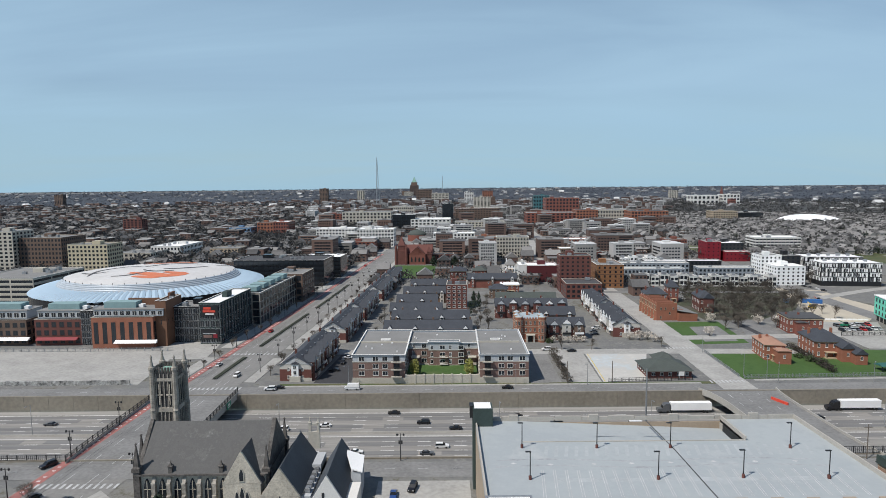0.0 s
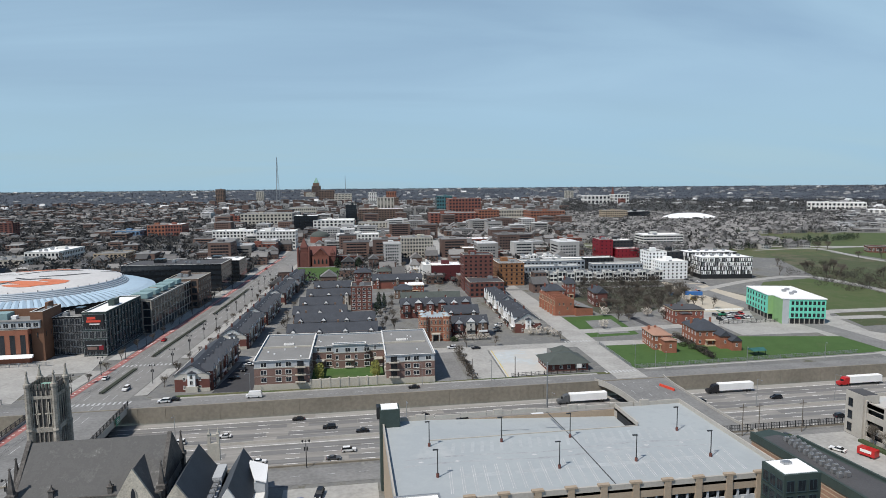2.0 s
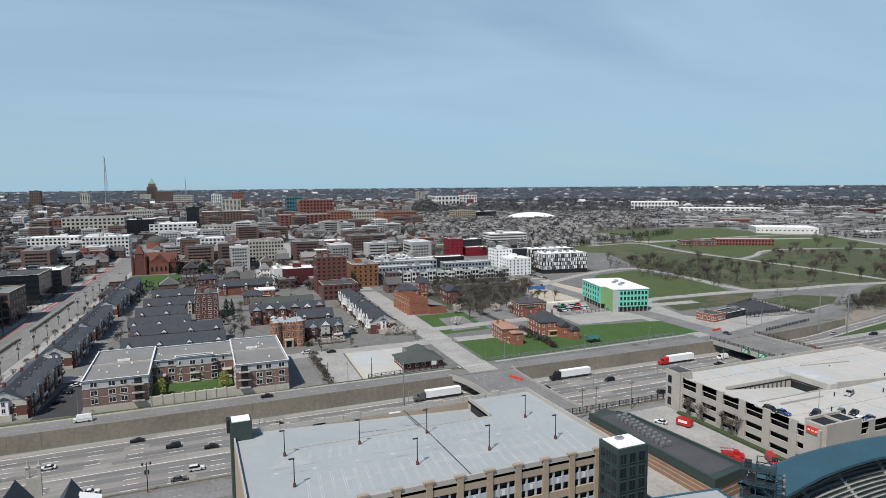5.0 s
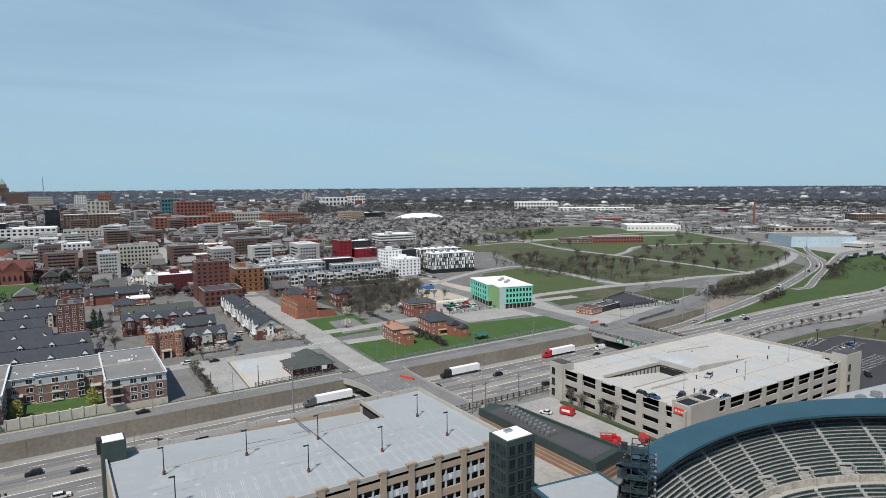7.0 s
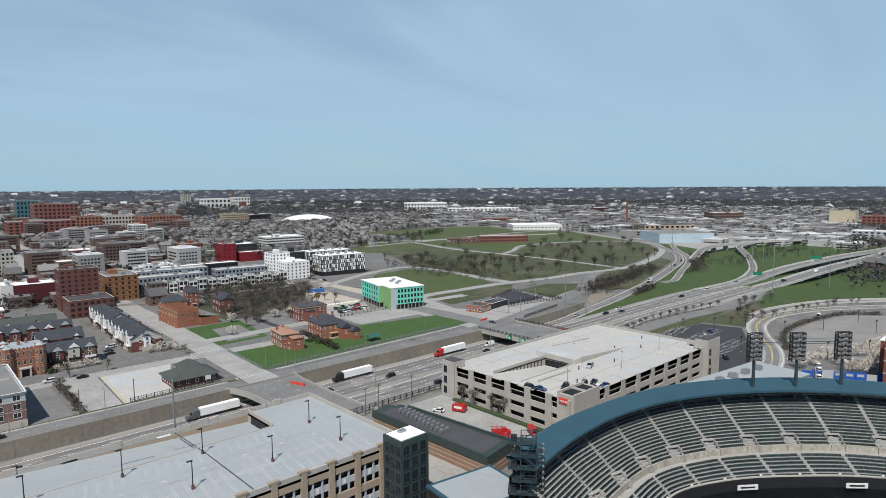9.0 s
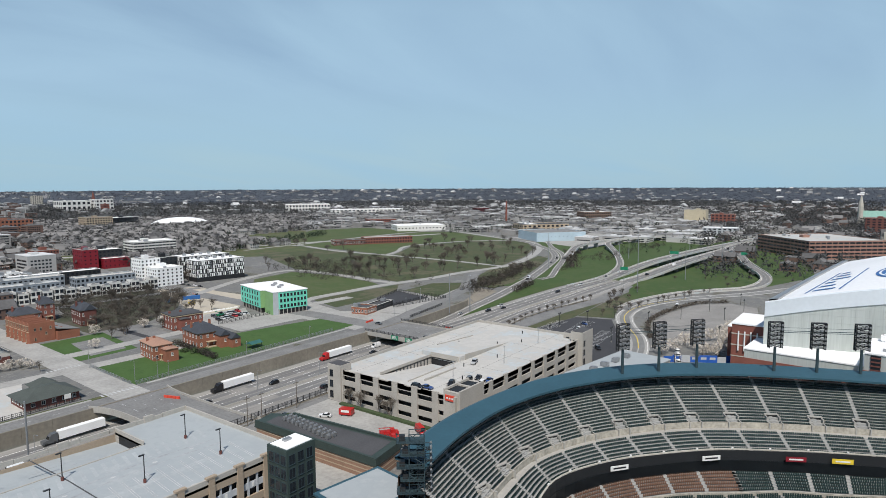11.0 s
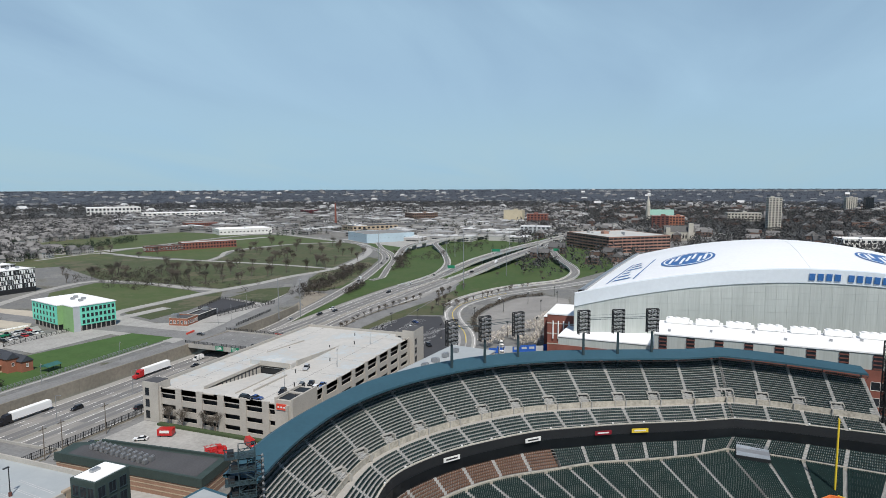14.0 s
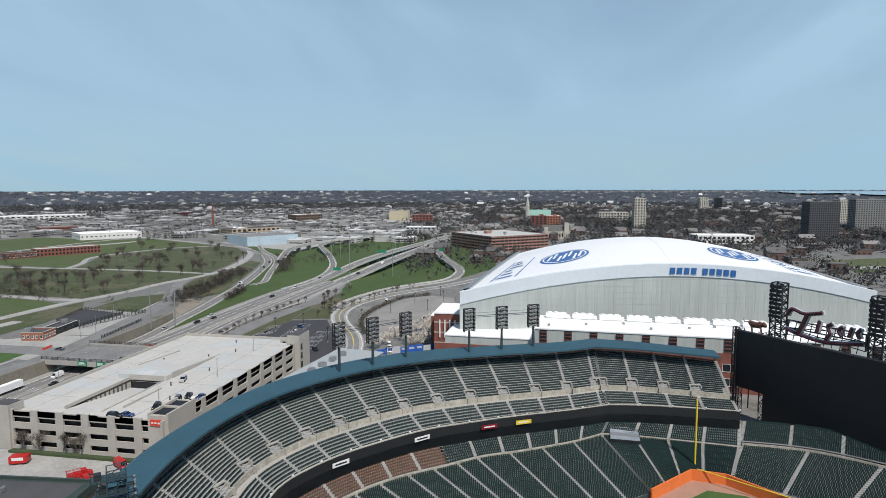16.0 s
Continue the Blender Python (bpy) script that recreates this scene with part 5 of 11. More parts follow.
# ---- arena's street fronts ----
def slab_front(name, label, x, y, rz, w, d, h, wall, floors, bays, win, frame="metal_dark", roof="roof_gravel", bands=None):
    return building(name, label, "building", x, y, rz, w, d, h, floors, bays, wall, roof, frame, win, name != "dark_office", True, "arena street fronts", bands)


slab_front("shop_building", "dark red brick shop building with awnings beside the arena", -330, 327, 0, 106, 16, 13.8, "brick_brown", 3, 26, (0.62, 0.6))
slab_front("shop_building", "brown brick shop building with red awnings", -219, 326, 0, 25, 16, 14.2, "brick_dark", 3, 6, (0.6, 0.6))
slab_front("glass_link", "dark glazed link between arena shops", -194, 326, 0, 10, 16, 18.6, "glass_dark", 5, 4, (0.9, 0.85), "metal_grey")
ob = slab_front("brick_hall", "orange brick hall with tall dark windows", -184.3, 318.6, 0, 32.2, 18, 16.6, "brick_orange", 1, 7, (0.5, 0.72))
bt = slab_front("brick_tower", "rust-brown clad stair tower with a long upper wall", -152, 322, 0, 5.6, 20, 24.4, "rust_panel", 1, 1, (0.1, 0.1))
part("upper_wall", Shape().box(-19, 10, 16.4, 0, 11.2, 24.2), "rust_panel", bt, "long rust-brown wall above the hall")
slab_front("glass_atrium", "dark glazed arena entrance hall", -146.2, 331, 0, 15.4, 18, 19.6, "glass_dark", 5, 6, (0.9, 0.85), "metal_grey")
cb = slab_front("corner_block", "black corner block with large screens beside the avenue", -130.6, 326.2, -3, 11.4, 46, 22.5, "dark_green", 5, 4, (0.86, 0.8), "metal_grey", "white_roof")
for z, hh in ((15.2, 6.0), (2.6, 5.4)):
    part("sign_panel", Shape().box(1.0, -0.5, z, 10.4, -0.1, z + hh), "screen_black", cb, "black sign panel")
for x0, z0, x1, z1, mname in ((2.6, 18.9, 6.6, 20.2, "barrier_red"), (2.2, 17.4, 9.0, 18.5, "barrier_red"), (3.6, 16.1, 8.4, 16.8, "frame_white"), (1.6, 5.6, 8.8, 6.0, "grey_panel"), (7.4, 3.4, 9.6, 5.6, "red_panel"), (2.0, 3.6, 6.6, 5.0, "brick_mauve")):
    part("sign_bar", Shape().box(x0, -0.6, z0, x1, -0.5, z1), mname, cb, "plain coloured bar on the sign panel")
for k in range(11):
    part("facade_fin", Shape().box(11.4, 2.0 + k * 4.0, 3.0, 11.95, 2.5 + k * 4.0, 21.6), "steel_green", cb, "dark upright fin on the avenue front")
slab_front("avenue_front", "grey precast arena front with tall dark bays along the avenue", -127.5, 373, -3.5, 16, 74, 19.5, "precast_grey", 4, 3, (0.74, 0.86))
slab_front("avenue_front", "dark brick arena corner with pale roof edge", -124, 446, -3.5, 22, 32, 20.5, "brick_brown", 4, 4, (0.6, 0.65))
slab_front("dark_office", "long black glass office block behind the arena", -177, 520, -3, 77, 38, 22, "glass_dark", 5, 18, (0.92, 0.5), roof="roof_dark")
slab_front("dark_office", "black glass office block with a white flat roof", -128, 566, -3, 34, 30, 19, "glass_dark", 5, 8, (0.9, 0.6), roof="white_roof")
s = Shape()
for x0, x1, mname in ((-262, -222, "white_paint"), (-218, -196, "red_panel"), (-172, -150, "white_paint")):
    aw = thing("awning", "sloped shop awning over the pavement", "awning", x0, 326.2 if x0 < -190 else 318.2, 0)
    part("canvas", Shape().add([(0, 0, 4.6), (x1 - x0, 0, 4.6), (x1 - x0, -2.2, 3.2), (0, -2.2, 3.2), (0, 0, 3.1), (x1 - x0, 0, 3.1)], [(3, 2, 1, 0), (0, 4, 3), (1, 2, 5), (3, 4, 5, 2)]), mname, aw)
def attic(x, y, w, z0, z1, label, n):
    """A set-back top storey with one row of framed windows, and plant boxes on its roof."""
    t = thing("top_storey", label, "building", x, y, z0, 0, "arena street fronts")
    part("wall", Shape().box(0, 0, 0, w, 13, z1 - z0), "grey_panel", t)
    part("roof", Shape().box(-0.4, -0.4, z1 - z0, w + 0.4, 13.4, z1 - z0 + 0.35), "roof_gravel", t)
    pane = window_mesh(w / n * 0.74, (z1 - z0) * 0.62, "frame_white")
    for k in range(n):
        part("window", pane, "", t, m=pose((k + 0.13) * w / n, -0.02, (z1 - z0) * 0.18))
    for k in range(max(1, int(w / 26))):
        part("plant_box", Shape().box(k * 26 + 4, 3, z1 - z0 + 0.35, k * 26 + 21, 10, z1 - z0 + 3.4), "unit_teal", t, "pale teal rooftop plant box")
        part("plant_vent", Shape().box(k * 26 + 22, 4, z1 - z0 + 0.35, k * 26 + 24.4, 7, z1 - z0 + 1.9), "white_paint", t)


attic(-329, 329.5, 104, 13.8, 18.2, "grey top storey with white framed windows above shops", 28)
attic(-218.5, 328.5, 24, 14.2, 18.2, "grey top storey with white framed windows above brown shops", 7)
attic(-184, 320.8, 36.5, 16.6, 20.2, "pale framed top storey above the orange brick hall", 11)
rt = thing("rooftop_plant", "pale teal plant boxes on the arena street front", "plant", -126, 378, 19.6, -3.5)
for k in range(5):
    part("plant_box", Shape().box(2, k * 13, 0, 11, k * 13 + 9, 2.6), "unit_teal", rt)
    part("plant_vent", Shape().box(4, k * 13 + 9.6, 0, 6.5, k * 13 + 12, 1.4), "white_paint", rt)
take(-360, 310, -110, 580)

structure("plaza", Shape().prism([(-153, 297), (-117, 297), (-119.5, 325.8), (-130.8, 326), (-131, 330.8), (-146, 330.8), (-146.4, 321.8), (-153, 321.8)], -0.2, 0.13), "pavement", "pale paved plaza in front of the arena doors", "pavement")
# empty lot in front of the arena, with heaps of rubble at its edge
s = Shape().prism([(-330, 256), (-131, 258), (-136, 316), (-330, 320)], -0.2, 0.1)
structure("lot_gravel", s, "pavement", "empty pale gravel lot in front of the arena", "ground")
mw = tagged(thing("mural_wall", "low wall painted with black and white shapes along the empty lot", "wall", -322, 257, 0, 0.3), kind="structure")
for k in range(46):
    part("wall_panel", Shape().box(k * 4.08, -0.2, -0.1, k * 4.08 + 4.0, 0.2, 2.0 + 0.15 * (k % 3 == 0)), "mural", mw)
railing("fence_lot", -330, 314, -139, 312, 1.8, 4.0, 0.1, "metal_grey", "pale wire fence along the empty lot")


# ---- stone church by the avenue ----
def lancet(s, x, y, z, w, h, n=6):
    """A pointed window facing -y, at the middle of its sill."""
    pts = [(x - w / 2, z), (x + w / 2, z), (x + w / 2, z + h * 0.6)]
    pts += [(x + w / 2 * (1 - k / n) , z + h * (0.6 + 0.4 * math.sin(math.pi / 2 * k / n))) for k in range(1, n)]
    pts += [(x, z + h)] + [(x - w / 2 * (1 - k / n), z + h * (0.6 + 0.4 * math.sin(math.pi / 2 * k / n))) for k in range(n - 1, 0, -1)] + [(x - w / 2, z + h * 0.6)]
    m = len(pts)
    s.add([(a, y, b) for a, b in pts] + [(a, y - 0.15, b) for a, b in pts], [tuple(range(m, 2 * m))] + [(i, (i + 1) % m, m + (i + 1) % m, m + i) for i in range(m)])
    return s


def pinnacle(s, x, y, z0, z1, r):
    s.ring([[(x + q * r * c, y + q * r * d, z) for c, d in ((-1, -1), (1, -1), (1, 1), (-1, 1))] for z, q in
            ((z0, 1), (z0 + (z1 - z0) * 0.55, 1), (z0 + (z1 - z0) * 0.56, 1.3), (z0 + (z1 - z0) * 0.62, 1.3), (z0 + (z1 - z0) * 0.64, 0.8), (z1 - 0.5, 0.15), (z1 - 0.45, 0.4), (z1, 0.05))], True, True)
    return s


ch = thing("church", "old grey stone gothic church with slate roof and square tower", "church")
NX0, NX1, NY0, NY1, EAVE, RIDGE = -79.0, -46.0, 152.5, 172.0, 11.0, 21.0
part("wall", Shape().box(NX0, NY0, -0.3, NX1, NY1, EAVE), "church_stone", ch, "rough grey stone wall")
for x in (NX0, NX1):
    s = Shape().add([(x - 0.5, NY0 - 0.3, EAVE - 0.3), (x + 0.5, NY0 - 0.3, EAVE - 0.3), (x + 0.5, NY1 + 0.3, EAVE - 0.3), (x - 0.5, NY1 + 0.3, EAVE - 0.3), (x - 0.5, (NY0 + NY1) / 2, RIDGE + 0.7), (x + 0.5, (NY0 + NY1) / 2, RIDGE + 0.7)],
          [(0, 1, 5, 4), (2, 3, 4, 5), (1, 2, 5), (3, 0, 4)])
    part("gable_wall", s, "dark_stone", ch, "soot-dark stone gable")
part("roof", Shape().gable(NX0 + 0.5, NY0 - 0.5, NX1 - 0.5, NY1 + 0.5, EAVE - 0.35, RIDGE), "slate", ch, "steep worn slate roof")
part("eaves_gutter", Shape().box(NX0, NY0 - 0.9, EAVE - 0.5, NX1, NY0 - 0.45, EAVE - 0.05), "dark_stone", ch)
for k in range(8):
    x = NX0 + 2.4 + k * 3.9
    part("window", lancet(Shape(), x, NY0 - 0.02, 4.0, 1.7, 5.6), "glass", ch, "tall pointed window")
    part("tracery", Shape().box(x - 0.08, NY0 - 0.3, 4.0, x + 0.08, NY0 - 0.15, 9.0).box(x - 0.85, NY0 - 0.3, 6.6, x + 0.85, NY0 - 0.15, 6.75), "church_stone", ch)
    b = Shape().box(x + 1.5, NY0 - 1.7, -0.3, x + 2.4, NY0, 5.5).box(x + 1.5, NY0 - 1.1, 5.5, x + 2.4, NY0, 8.5)
    b.add([(x + 1.5, NY0 - 1.1, 8.5), (x + 2.4, NY0 - 1.1, 8.5), (x + 2.4, NY0, 10.2), (x + 1.5, NY0, 10.2)], [(0, 1, 2, 3)])
    part("buttress", b, "tower_stone", ch, "weathered stone buttress")
for x in (-70.5, -57.5):
    part("vent_turret", pinnacle(Shape(), x, NY0 + 0.3, EAVE - 0.4, EAVE + 3.2, 0.5), "dark_stone", ch)
for x, y, z in ((NX0, NY0, 19), (NX1, NY0 + 1, 18), (NX1, NY1, 18), (NX0 - 1.5, NY0 + 6, 19)):
    part("pinnacle", pinnacle(Shape(), x, y, 2, z, 0.8), "dark_stone", ch, "dark stone pinnacle")
# tower
TX0, TX1, TY0, TY1 = -84.0, -77.4, 173.5, 180.5
part("tower", Shape().box(TX0 + 0.4, TY0 + 0.4, -0.3, TX1 - 0.4, TY1 - 0.4, 31).box(TX0 + 0.1, TY0 + 0.1, 19.5, TX1 - 0.1, TY1 - 0.1, 20.3).box(TX0 + 0.1, TY0 + 0.1, 28.6, TX1 - 0.1, TY1 - 0.1, 29.3), "dark_stone", ch, "dark weathered stone tower")
for x in (TX0, TX1):
    for y in (TY0, TY1):
        t1 = Shape()
        t1.ring([[(x + q * math.cos(a), y + q * math.sin(a), z) for a in np.linspace(0, math.tau, 8, endpoint=False)] for z, q in
                 ((-0.3, 1.0), (19.5, 0.95), (20, 1.1), (20.5, 0.85), (31.5, 0.75), (32, 0.95), (32.6, 0.95), (32.9, 0.6), (35.2, 0.2), (35.4, 0.4), (36.2, 0.08))], True, True)
        part("turret", t1, "tower_stone", ch, "octagonal corner turret with pinnacle")
for k in range(6):
    for x0, y0, dx, dy in ((TX0 + 0.9 + k * 0.85, TY0 + 0.1, 0.55, 0.5), (TX0 + 0.9 + k * 0.85, TY1 - 0.6, 0.55, 0.5), (TX0 + 0.1, TY0 + 0.9 + k * 0.85, 0.5, 0.55), (TX1 - 0.6, TY0 + 0.9 + k * 0.85, 0.5, 0.55)):
        part("merlon", Shape().box(x0, y0, 31, x0 + dx, y0 + dy, 32.4), "dark_stone", ch)
for x in (-82.2, -79.2):
    part("belfry_opening", lancet(Shape(), x, TY0 + 0.38, 21.2, 1.5, 6.6), "black_panel_and_shade", ch, "dark louvred belfry opening")
    part("tracery", Shape().box(x - 0.12, TY0 + 0.05, 21.5, x + 0.12, TY0 + 0.25, 27.5).box(x - 1, TY0 + 0.05, 24.2, x + 1, TY0 + 0.25, 24.5), "church_stone", ch)
for k in range(5):
    part("tower_rib", Shape().box(TX0 + 0.9 + k * 1.12, TY0 + 0.12, 4.0, TX0 + 1.12 + k * 1.12, TY0 + 0.42, 30.6), "tower_stone", ch, "pale upright rib on the tower")
    part("tower_rib", Shape().box(TX1 - 0.42, TY0 + 0.9 + k * 1.2, 4.0, TX1 - 0.12, TY0 + 1.12 + k * 1.2, 30.6), "tower_stone", ch, "pale upright rib on the tower")
for z, h in ((19.3, 1.3), (13.4, 0.5), (28.4, 0.9)):
    part("string_course", Shape().box(TX0 + 0.05, TY0 + 0.05, z, TX1 - 0.05, TY1 - 0.05, z + h), "tower_stone", ch, "pale carved band round the tower")
for y in (175.6, 178.6):
    b = lancet(Shape(), 0, 0, 0, 1.5, 6.6)
    part("belfry_opening", b, "black_panel_and_shade", ch, m=pose(TX1 - 0.38, y, 21.5, 0, 0, 90))
part("tower_roof", Shape().box(TX0 + 1, TY0 + 1, 30.8, TX1 - 1, TY1 - 1, 31.2), "copper_green", ch, "green copper tower roof")


def gabled_wing(name, x0, x1, y0, y1, eave, ridge, wall, roof, label, lancets=0):
    s = Shape().box(x0, y0, -0.3, x1, y1, eave)
    xm = (x0 + x1) / 2
    s.add([(x0 - 0.3, y0, eave - 0.1), (x1 + 0.3, y0, eave - 0.1), (xm, y0, ridge + 0.4), (x0 - 0.3, y0 + 0.6, eave - 0.1), (x1 + 0.3, y0 + 0.6, eave - 0.1), (xm, y0 + 0.6, ridge + 0.4)],
          [(0, 1, 2), (5, 4, 3), (1, 4, 5, 2), (0, 2, 5, 3)])
    w = part(name, s, wall, ch, label)
    part(name + "_roof", Shape().gable(x0 - 0.4, y0 + 0.62, x1 + 0.4, y1, eave - 0.3, ridge, "y"), roof, ch)
    if lancets:
        for k in range(lancets):
            part("window", lancet(Shape(), xm + (k - (lancets - 1) / 2) * 1.3, y0 - 0.02, eave * 0.45, 0.75, 4.2 if k == lancets // 2 else 3.2), "glass", ch)
    return w


gabled_wing("transept", -56, -46.6, 149.5, 162, 9.4, 17.6, "church_stone", "slate", "stone transept with a steep gable", 1)
for x, z, w, h in ((-52.6, 4.6, 0.8, 2.6), (-51.3, 4.6, 0.95, 3.6), (-50.0, 4.6, 0.8, 2.6), (-51.3, 10.2, 1.0, 3.0)):
    part("window", lancet(Shape(), x, 149.46, z, w, h), "glass", ch, "pointed gable window")
    part("window_surround", lancet(Shape(), x, 149.49, z - 0.2, w + 0.5, h + 0.4), "limestone", ch, "pale stone window surround")
for x, h in ((-42.6, 3.0), (-41.1, 4.0), (-39.6, 3.0)):
    part("window_surround", lancet(Shape(), x, 146.99, 3.0, 1.2, h + 0.6), "limestone", ch, "pale stone window surround")
gabled_wing("chapel", -45.8, -36.4, 147, 171, 7.2, 14.2, "church_stone", "slate_blue", "stone chapel with dark blue slate roof", 3)
part("bellcote", pinnacle(pinnacle(Shape().box(-39, 171, 9, -35.8, 172, 14), -38.6, 171.5, 14, 18.4, 0.35), -36.2, 171.5, 14, 18.4, 0.35).box(-38.6, 171.2, 15.8, -36.2, 171.8, 16.4), "limestone", ch, "pale stone bellcote")
gabled_wing("parish_hall", -33.2, -25.4, 146, 170, 6.2, 12.6, "white_conc", "slate_blue", "pale modern hall with a slate roof", 0)
part("hall_window", Shape().box(-30.5, 145.9, 6, -29.9, 146.05, 8.6), "glass", ch)
part("flat_annex", Shape().box(-36.4, 149, -0.3, -34, 171, 6.2).box(-36.4, 163, -0.3, -34, 171, 8), "grey_panel", ch, "low flat roofed annex")
part("annex_wall", Shape().prism([(-25.2, 158.6), (-22.5, 158.4), (-22.9, 168), (-25.2, 168)], -0.2, 8.0), "grey_panel", ch, "grey glazed side of the hall")
part("white_roof", Shape().add([(-28.0, 168.4, 9.9), (-22.7, 168.2, 8.2), (-22.0, 158.0, 8.2), (-25.0, 158.2, 9.0), (-28.0, 168.4, 9.6), (-22.7, 168.2, 7.9), (-22.0, 158.0, 7.9), (-25.0, 158.2, 8.7)], [(3, 2, 1, 0), (2, 3, 7, 6), (1, 2, 6, 5), (4, 5, 6, 7)]), "white_roof", ch, "white metal lean-to roof")
part("low_annex", Shape().prism([(-25.4, 148), (-22.4, 148), (-22.4, 158), (-25.4, 158)], -0.2, 5.4), "white_conc", ch, "pale low annex")
for k in range(5):
    roof_unit(ch, -35.1, 151.5 + k * 2.9, 6.2, 0.75)
take(-95, 130, 10, 184)
s = Shape().prism([(-19, 140), (7, 140), (7, 169), (-19, 169)], -0.1, 0.08)
structure("lot_church", s, "pavement", "pale concrete parking lot beside the church", "ground")
s = Shape().prism([(-105, 140), (-80, 140), (-80, 151), (-96, 165)], -0.1, 0.1)
structure("church_yard", s, "pavement", "pale paved church yard on the avenue corner", "ground")


# ---- parking garages ----
def deck_lamp(x, y, z, h=6.5):
    key = "lamp%.1f" % h
    if key not in HVAC:
        t = thing("deck_lamp", "dark lamp post with an arm on a concrete foot", "lamp post", x, y, z, 0, "lamp posts on the parking decks")
        part("foot", Shape().tube((0, 0, 0), (0, 0, 0.85), 0.36, n=8), "brick_dark", t, "dark red painted foot")
        part("pole", Shape().tube((0, 0, 0.8), (0, 0, h), 0.13, 0.1, 6), "metal_dark", t)
        part("lamp_head", Shape().box(-1.1, -0.2, h - 0.12, 0.15, 0.2, h + 0.1), "metal_dark", t)
        HVAC[key] = t
        return t
    return copy_thing(HVAC[key], pose(x, y, z, 0, 0, 0))


GZ = 18.0
ga = thing("parking_garage", "tan concrete parking garage with grey rooftop deck", "garage")
X0, X1, Y0, Y1 = 8.5, 98.0, 120.5, 168.0
RX0, RX1, RY0, RY1 = 20.0, 77.0, 153.4, 167.6
for a, b, c, d in ((X0, Y0, X1, RY0), (X0, RY1, X1, Y1), (X0, RY0, RX0, RY1), (RX1, RY0, X1, RY1)):
    if c - a > 0.5 and d - b > 0.5:
        part("deck_slab", Shape().box(a, b, GZ - 0.6, c, d, GZ), "deck", ga, "weathered grey rooftop parking deck")
part("ramp", Shape().add([(RX0, RY0, GZ), (RX1, RY0, GZ - 2.7), (RX1, RY1, GZ - 2.7), (RX0, RY1, GZ)], [(0, 1, 2, 3)]), "deck", ga, "sloping ramp to the level below")
part("ramp_wall", Shape().box(RX0, RY0 - 0.3, GZ - 2.9, RX1, RY0, GZ + 0.2).box(RX1, RY0 - 0.3, GZ - 2.9, RX1 + 0.4, RY1, GZ + 1.1), "beige_concrete", ga)
# thin black sheet paints the shade at the ramp's lower end
part("ramp_mouth", Shape().box(RX1 - 0.04, RY0 + 1.5, GZ - 2.7, RX1 - 0.02, RY1 - 2.0, GZ - 0.5), "black_panel_and_shade", ga, "black fill painting the shaded mouth of the ramp")
s = Shape()
for k in range(12):
    x = X0 + k * 7.46
    s.box(x, Y1 - 0.4, GZ, x + 7.3, Y1, GZ + (1.25 if k % 2 else 1.05))
    if k % 3 == 1:
        s.box(x + 2, Y1 - 0.6, GZ, x + 4.6, Y1 + 0.15, GZ + 1.7)
s.box(X0, Y0, GZ, X0 + 0.4, Y1 - 0.4, GZ + 1.1).box(X0 + 0.4, Y0, GZ, X1, Y0 + 0.5, GZ + 1.2).box(X1 - 0.4, Y0 + 0.5, GZ, X1, Y1 - 0.4, GZ + 1.15)
part("parapet", s, "beige_concrete", ga, "pale concrete parapet")
s = Shape()
s.box(X0, Y0 + 0.4, 0, X0 + 0.4, Y1, GZ - 0.6).box(X1 - 0.4, Y0 + 0.4, 0, X1, Y1, GZ - 0.6).box(X0, Y1 - 0.4, 0, X1, Y1, GZ - 0.6)
part("side_wall", s, "tan_concrete", ga)
# black sheet behind the openings paints the shade of the levels
part("dark_inside", Shape().box(X0 + 0.5, Y0 + 1.2, 0, X1 - 0.5, Y0 + 1.4, GZ - 0.7), "black_panel_and_shade", ga, "black filling that paints the shade of the parking levels")
for z0, z1, back, mname in ((0, 4.0, 0.0, "tan_concrete"), (5.7, 7.3, 0.3, "grey_panel"), (9.0, 10.8, 0.0, "tan_concrete"), (12.5, 14.1, 0.3, "grey_panel"), (15.8, GZ, 0.0, "tan_concrete")):
    part("spandrel", Shape().box(X0, Y0 + back, z0, X1, Y0 + 0.55, z1), mname, ga, "grey recessed panel band" if back else "tan concrete band")
colm = Shape().box(-0.75, -0.3, 0, 0.75, 0.5, GZ + 1.2).box(-1.3, -0.36, GZ + 1.2, 1.3, 0.6, GZ + 1.65).mesh("pilaster", "tan_concrete")
slim = Shape().box(-0.22, 0.2, 0, 0.22, 0.6, GZ).mesh("mullion", "grey_panel")
for k in range(13):
    part("pilaster", colm, "", ga, m=pose(X0 + 0.7 + k * 7.36, Y0, 0))
    if k < 12:
        for q in (0.33, 0.67):
            part("mullion", slim, "", ga, m=pose(X0 + 0.7 + (k + q) * 7.36, Y0, 0))
for k in range(2, 12):
    for z in (5.95, 12.75):
        part("banner_mark", Shape().box(-0.35, 0.22, 0, 0.35, 0.29, 1.1), "frame_white", ga, "plain white mark on the grey band", pose(X0 + 0.7 + (k + 0.5) * 7.36, Y0, z))
# worn bands of the drive lanes, paired bay lines, drains and joints of the deck
s = Shape()
for k in range(26):
    x = 21.5 + k * 2.75
    if abs(x - 57) < 1.2:
        continue
    for o in (0.0, 0.5):
        s.add([(x + o - 0.7, 124.8, GZ + 0.02), (x + o - 0.56, 124.8, GZ + 0.02), (x + o + 0.84, 137.4, GZ + 0.02), (x + o + 0.7, 137.4, GZ + 0.02)], [(0, 1, 2, 3)])
tagged(part("bay_markings", s, "marking_faded", ga, "paired white parking bay lines"), kind="stuff")
s = Shape()
for k in range(27):
    x = 24 + k * 2.5
